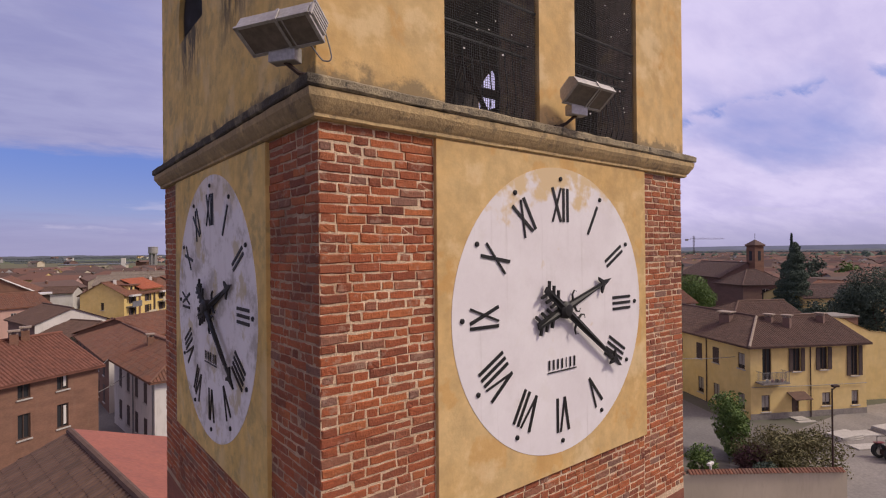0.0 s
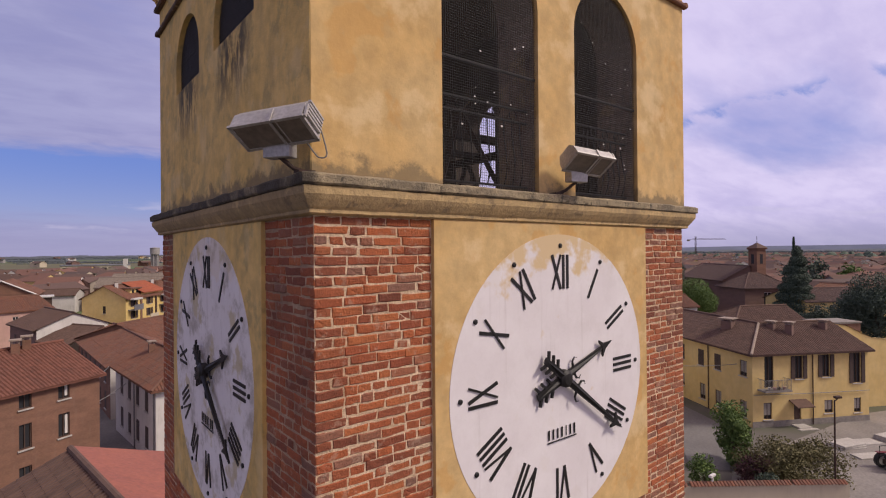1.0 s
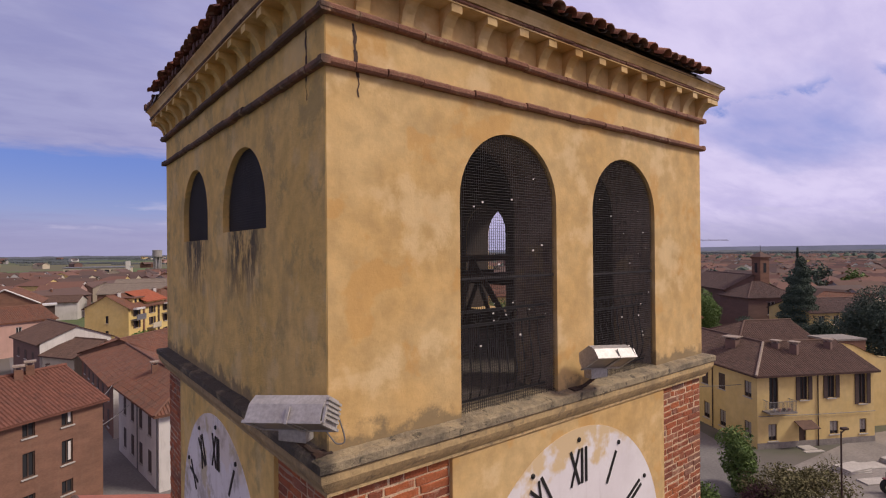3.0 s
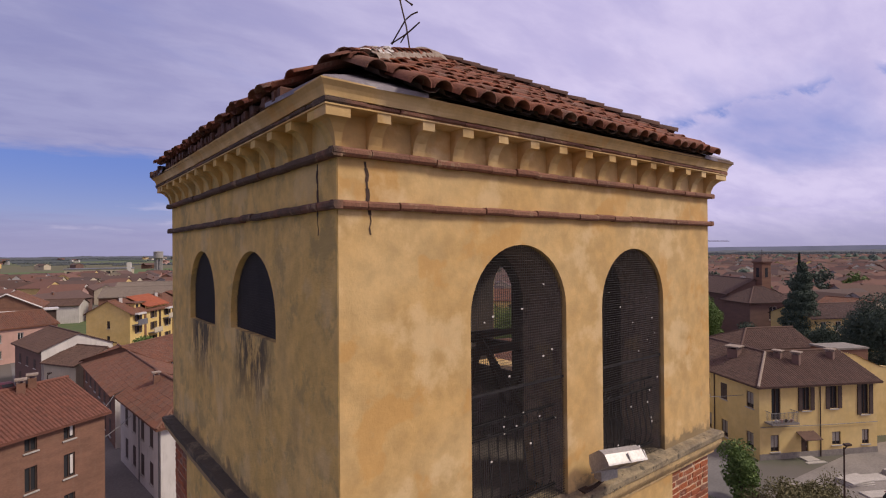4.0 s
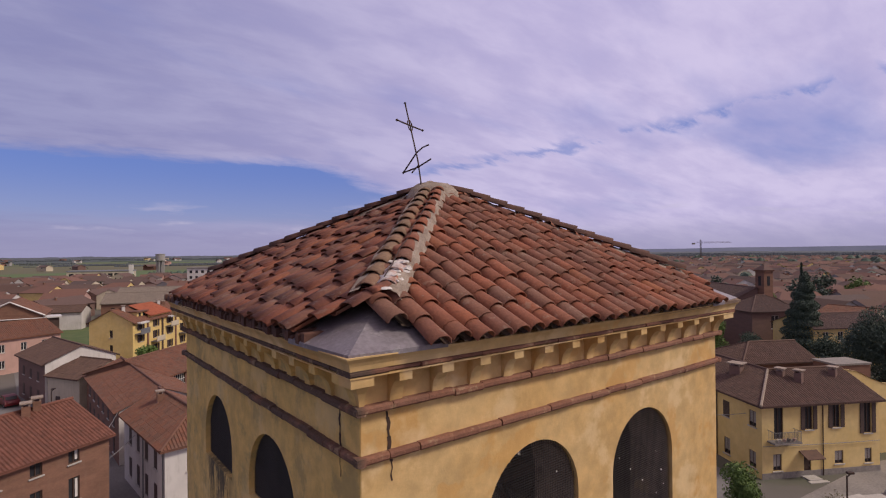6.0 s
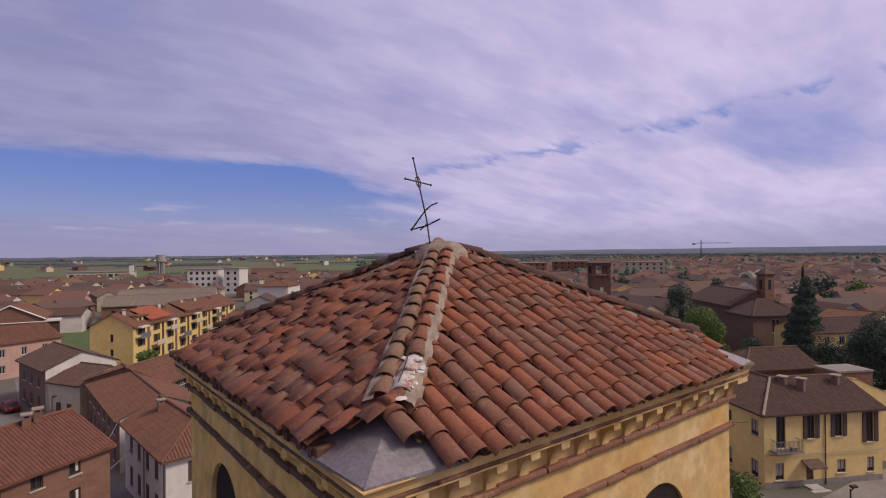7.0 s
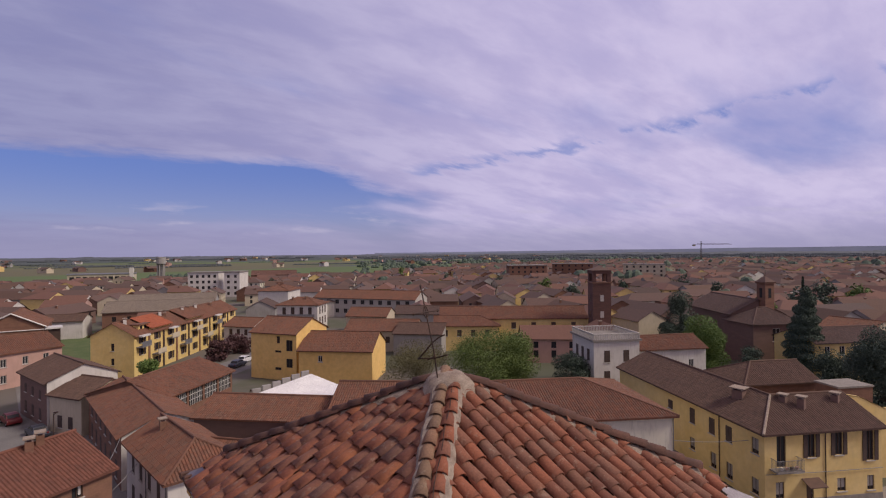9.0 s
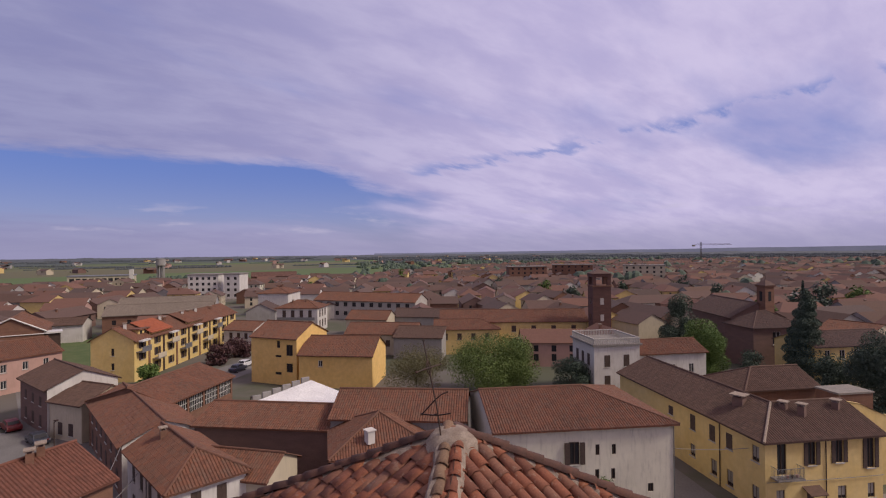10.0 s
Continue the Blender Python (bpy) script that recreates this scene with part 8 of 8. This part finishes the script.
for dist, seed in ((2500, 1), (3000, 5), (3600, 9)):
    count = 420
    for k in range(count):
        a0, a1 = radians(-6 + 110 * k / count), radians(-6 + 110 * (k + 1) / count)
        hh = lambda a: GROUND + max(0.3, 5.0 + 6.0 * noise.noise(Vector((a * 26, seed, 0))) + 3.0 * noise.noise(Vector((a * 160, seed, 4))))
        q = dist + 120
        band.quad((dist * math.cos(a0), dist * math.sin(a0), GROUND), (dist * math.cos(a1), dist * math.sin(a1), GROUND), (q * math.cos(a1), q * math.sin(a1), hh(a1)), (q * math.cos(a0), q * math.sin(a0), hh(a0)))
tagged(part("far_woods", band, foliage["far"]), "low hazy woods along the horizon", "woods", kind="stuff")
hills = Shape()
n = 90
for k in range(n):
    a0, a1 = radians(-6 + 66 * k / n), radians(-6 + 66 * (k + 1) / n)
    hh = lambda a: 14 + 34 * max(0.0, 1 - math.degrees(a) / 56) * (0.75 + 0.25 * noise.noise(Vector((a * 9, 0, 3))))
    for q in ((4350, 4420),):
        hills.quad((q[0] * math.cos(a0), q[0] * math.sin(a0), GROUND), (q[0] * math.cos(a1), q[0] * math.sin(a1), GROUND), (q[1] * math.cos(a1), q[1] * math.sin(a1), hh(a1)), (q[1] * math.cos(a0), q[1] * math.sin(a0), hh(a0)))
# the hills' blue is aerial haze put into the base colour
blue_hills = material("hazed_hills", (0.13, 0.15, 0.22), (0.16, 0.18, 0.25), 1.0, big=0.002, small=0.01, bump=0.0)
tagged(part("backdrop", hills, blue_hills), "low hills on the horizon, blue with painted haze", "backdrop", kind="structure")

# ---- garden wall, yard and street furniture ----
gw = [(22.0, 16.7), (28.52, 11.78), (33.38, 8.12), (36.0, 6.1)]
s = Shape()
for (x0, y0), (x1, y1) in zip(gw, gw[1:]):
    d = Vector((x1 - x0, y1 - y0, 0)).normalized()
    n = Vector((-d.y, d.x, 0)) * 0.2
    a, b = Vector((x0, y0, 0)), Vector((x1, y1, 0))
    for p, q in ((a - n, b - n), (b + n, a + n), (b - n, b + n), (a + n, a - n)):
        s.quad((p.x, p.y, GROUND - 0.1), (q.x, q.y, GROUND - 0.1), (q.x, q.y, 2.05), (p.x, p.y, 2.05))
wall = thing("garden_wall", "old rendered garden wall with a tile coping", "wall")
part("wall", s, wall_cream, wall)
s = Shape()
for (x0, y0), (x1, y1) in zip(gw, gw[1:]):
    d = Vector((x1 - x0, y1 - y0, 0))
    L = d.length
    d.normalize()
    n = Vector((-d.y, d.x, 0))
    for k in range(int(L / 0.2)):
        p = Vector((x0, y0, 2.02)) + d * (0.2 * k + 0.1)
        for sgn in (-1, 1):
            vs = []
            for v, h in ((0.34, 0.0), (0.0, 0.16)):
                for q in range(4):
                    g = math.pi * q / 3
                    vs.append(p + n * (sgn * v) + d * (0.1 * math.cos(g)) + Vector((0, 0, h + 0.06 * math.sin(g))))
            s.add(vs, [(0, 1, 5, 4), (1, 2, 6, 5), (2, 3, 7, 6)])
tagged(part("coping_tiles", s, roof_tiles, wall, "ridged clay coping tiles"), kind="stuff")
cam_post = thing("security_camera", "small white camera box on the garden wall", "camera box")
part("bracket", Shape().box(29.6, 29.7, 10.9, 11.0, 2.1, 2.45), frame_white, cam_post)
part("case", Shape().box(29.4, 29.95, 10.87, 11.05, 2.451, 2.6, bevel=0.02), frame_white, cam_post)


def street_lamp(label, x, y, height, lean=0.0, double=True):
    lp = thing("street_lamp", label, "street lamp", "street lamps")
    part("pole", Shape().tube([(x, y, GROUND - 0.1), (x, y, GROUND + 1.2), (x, y, height)], 0.075, 8, 0.6), rust_iron, lp)
    part("arm", Shape().tube([(x, y, height - 0.1), (x + 0.2, y - 0.14, height + 0.1)], 0.035, 6), rust_iron, lp)
    part("head", Shape().box(-0.16, 0.22, -0.12, 0.12, -0.06, 0.09, pose(x + 0.15, y - 0.1, height + 0.14, 0, -5, -38), 0.03), rust_iron, lp)


street_lamp("grey street lamp in the yard", 36.9, 6.9, 6.55)
street_lamp("grey street lamp on the square", -1.3, 66.3, 5.9)
street_lamp("grey street lamp by the workshop", 17.5, 60.5, 6.3)
for label, x, y, w, l, h in (("flat stack of pale marble slabs", 50.3, 9.7, 1.4, 2.4, 0.45), ("flat stack of pale marble slabs", 52.6, 9.0, 1.2, 2.2, 0.25), ("single pale marble slab on the yard", 49.2, 8.0, 1.0, 2.3, 0.16), ("flat stack of grey slabs", 55.0, 7.8, 1.4, 2.0, 0.4)):
    st = thing("stone_slabs", label, "stone slabs", "slabs in the yard")
    for k in range(max(1, int(h / 0.13))):
        part("slab", Shape().box(-l / 2, l / 2, -w / 2, w / 2, GROUND + 0.01 + 0.13 * k, GROUND + 0.13 + 0.13 * k, pose(x + 0.04 * k, y, 0, 0, 0, -30 + 5 * k), 0.015), sill_stone, st)


def wheel(parent, m, r, w):
    s = Shape().lathe([(r * 0.62, -w / 2), (r * 0.95, -w / 2), (r, -w * 0.3), (r, w * 0.3), (r * 0.95, w / 2), (r * 0.62, w / 2)], 22).mapped(lambda p: m @ Vector((p.x, p.z, p.y)))
    t = part("wheel", s, rubber, parent)
    part("rim", Shape().lathe([(0, -w * 0.2), (r * 0.25, -w * 0.34), (r * 0.62, -w * 0.4), (r * 0.62, w * 0.4), (0, w * 0.3)], 18).mapped(lambda p: m @ Vector((p.x, p.z, p.y))), lamp_paint, t)


def car(label, x, y, turn, paint):
    c = thing("car", label, "car", "parked cars")
    m = pose(x, y, GROUND + 0.03, 0, 0, turn)
    prof = [(-2.0, 0.30), (-2.05, 0.62), (-1.95, 0.85), (-1.45, 0.95), (-1.05, 1.38), (-0.4, 1.47), (0.45, 1.43), (1.05, 0.98), (1.75, 0.86), (2.05, 0.66), (2.05, 0.32)]
    s = Shape()
    n = len(prof)
    rows = []
    for yy, k in ((-0.84, 0.0), (-0.78, 1.0), (0.78, 1.0), (0.84, 0.0)):
        rows.append([m @ Vector((px, yy * (0.86 if pz > 1.0 and k else 1.0), pz if k else min(pz, 0.88))) for px, pz in prof])
    s.add([p for r in rows for p in r], [tuple(range(n)), tuple(range(4 * n - 1, 3 * n - 1, -1))] + [(i * n + k, i * n + (k + 1) % n, (i + 1) * n + (k + 1) % n, (i + 1) * n + k) for i in range(3) for k in range(n)])
    part("body", s, paint, c)
    g = Shape()
    for sy in (-1, 1):
        g.add([m @ Vector(p) for p in ((-1.3, sy * 0.80, 0.97), (-0.98, sy * 0.72, 1.33), (0.42, sy * 0.72, 1.36), (0.92, sy * 0.80, 0.99))], [(0, 1, 2, 3)])
    g.add([m @ Vector(p) for p in ((0.50, -0.62, 1.415), (0.50, 0.62, 1.415), (1.06, 0.66, 1.0), (1.06, -0.66, 1.0))], [(0, 1, 2, 3)])
    g.add([m @ Vector(p) for p in ((-1.09, -0.62, 1.37), (-1.09, 0.62, 1.37), (-1.47, 0.66, 0.99), (-1.47, -0.66, 0.99))], [(0, 1, 2, 3)])
    part("window", g, pane_dark, c)
    for px in (-1.3, 1.3):
        for py in (-0.76, 0.76):
            wheel(c, m @ Matrix.Translation((px, py, 0.31)), 0.31, 0.2)
    for py in (-0.6, 0.6):
        part("headlight", Shape().box(2.0, 2.065, py - 0.16, py + 0.16, 0.62, 0.74, m), frame_white, c)
        part("tail_light", Shape().box(-2.06, -2.0, py - 0.12, py + 0.12, 0.66, 0.84, m), paint_red, c)
    return c


car("dark red parked hatchback", -5.9, 90.5, 105, paint_red)
car("dark blue parked hatchback", -2.9, 81.6, 105, paint_blue)
car("white parked hatchback in the car park", 31.6, 110.2, 40, paint_white)
car("dark parked hatchback in the car park", 29.2, 106.8, 40, paint_blue)
car("white parked van-like car", 17.0, 150.0, 40, paint_white)

tractor = thing("tractor", "old red farm tractor parked in the yard", "tractor")
m = pose(47.6, 6.2, GROUND + 0.02, 0, 0, -35) @ Matrix.Diagonal((0.74, 0.74, 0.74, 1))
part("bonnet", Shape().box(0.2, 2.0, -0.32, 0.32, 0.75, 1.3, m, 0.06), paint_red, tractor)
part("gearbox", Shape().box(-0.9, 0.2, -0.3, 0.3, 0.5, 1.0, m, 0.05), rust_iron, tractor)
for sy in (-1, 1):
    wheel(tractor, m @ Matrix.Translation((-0.6, sy * 0.72, 0.72)), 0.72, 0.4)
    wheel(tractor, m @ Matrix.Translation((1.6, sy * 0.6, 0.42)), 0.42, 0.24)
    part("mudguard", Shape().box(-1.1, -0.1, sy * 0.7 - 0.2, sy * 0.7 + 0.2, 1.47, 1.53, m), paint_red, tractor)
part("seat", Shape().box(-0.75, -0.3, -0.22, 0.22, 1.02, 1.14, m, 0.03).box(-0.82, -0.74, -0.22, 0.22, 1.1, 1.5, m), rubber, tractor)
part("steering_wheel", Shape().tube([m @ Vector((0.05 - 0.05 * math.sin(g), 0.2 * math.cos(g), 1.5 + 0.18 * math.sin(g))) for g in [2 * math.pi * k / 14 for k in range(15)]], 0.02, 5), iron, tractor)
s = Shape()
for sy in (-0.5, 0.5):
    s.tube([m @ Vector((-1.0, sy, 0.9)), m @ Vector((-1.0, sy, 2.2)), m @ Vector((0.1, sy, 2.2))], 0.035, 6)
part("roll_bar", s, iron, tractor)
part("exhaust", Shape().tube([m @ Vector((1.2, 0.15, 1.25)), m @ Vector((1.2, 0.15, 2.0))], 0.04, 6), rust_iron, tractor)
trailer = thing("trailer", "low red farm trailer beside the tractor", "trailer")
m = pose(49.6, 4.2, GROUND + 0.02, 0, 0, -35)
part("bed", Shape().box(-1.6, 1.6, -0.8, 0.8, 0.55, 0.95, m, 0.03), paint_red, trailer)
for sy in (-0.7, 0.7):
    wheel(trailer, m @ Matrix.Translation((0, sy, 0.38)), 0.38, 0.2)
# cables over the street and along the houses
def cable(label, a, b, sag):
    a, b = Vector(a), Vector(b)
    pts = [a.lerp(b, k / 12) - Vector((0, 0, sag * 4 * (k / 12) * (1 - k / 12))) for k in range(13)]
    tagged(part("cable", Shape().tube(pts, 0.03, 5), cable_grey), label, "cable")


cable("grey cable hung across the street", (1.6, 43.6, 4.6), (5.2, 51.0, 4.7), 0.2)
cable("grey cable hung across the upper street", (1.8, 45.5, 6.2), (3.9, 57.0, 4.9), 0.15)
cable("grey cable from the barn to the yellow house", (45.0, 22.5, 4.9), (50.2, 18.0, 5.0), 0.15)
cable("grey cable along the yellow house front", (49.3, 16.2, 2.6), (59.8, 10.25, 2.5), 0.05)
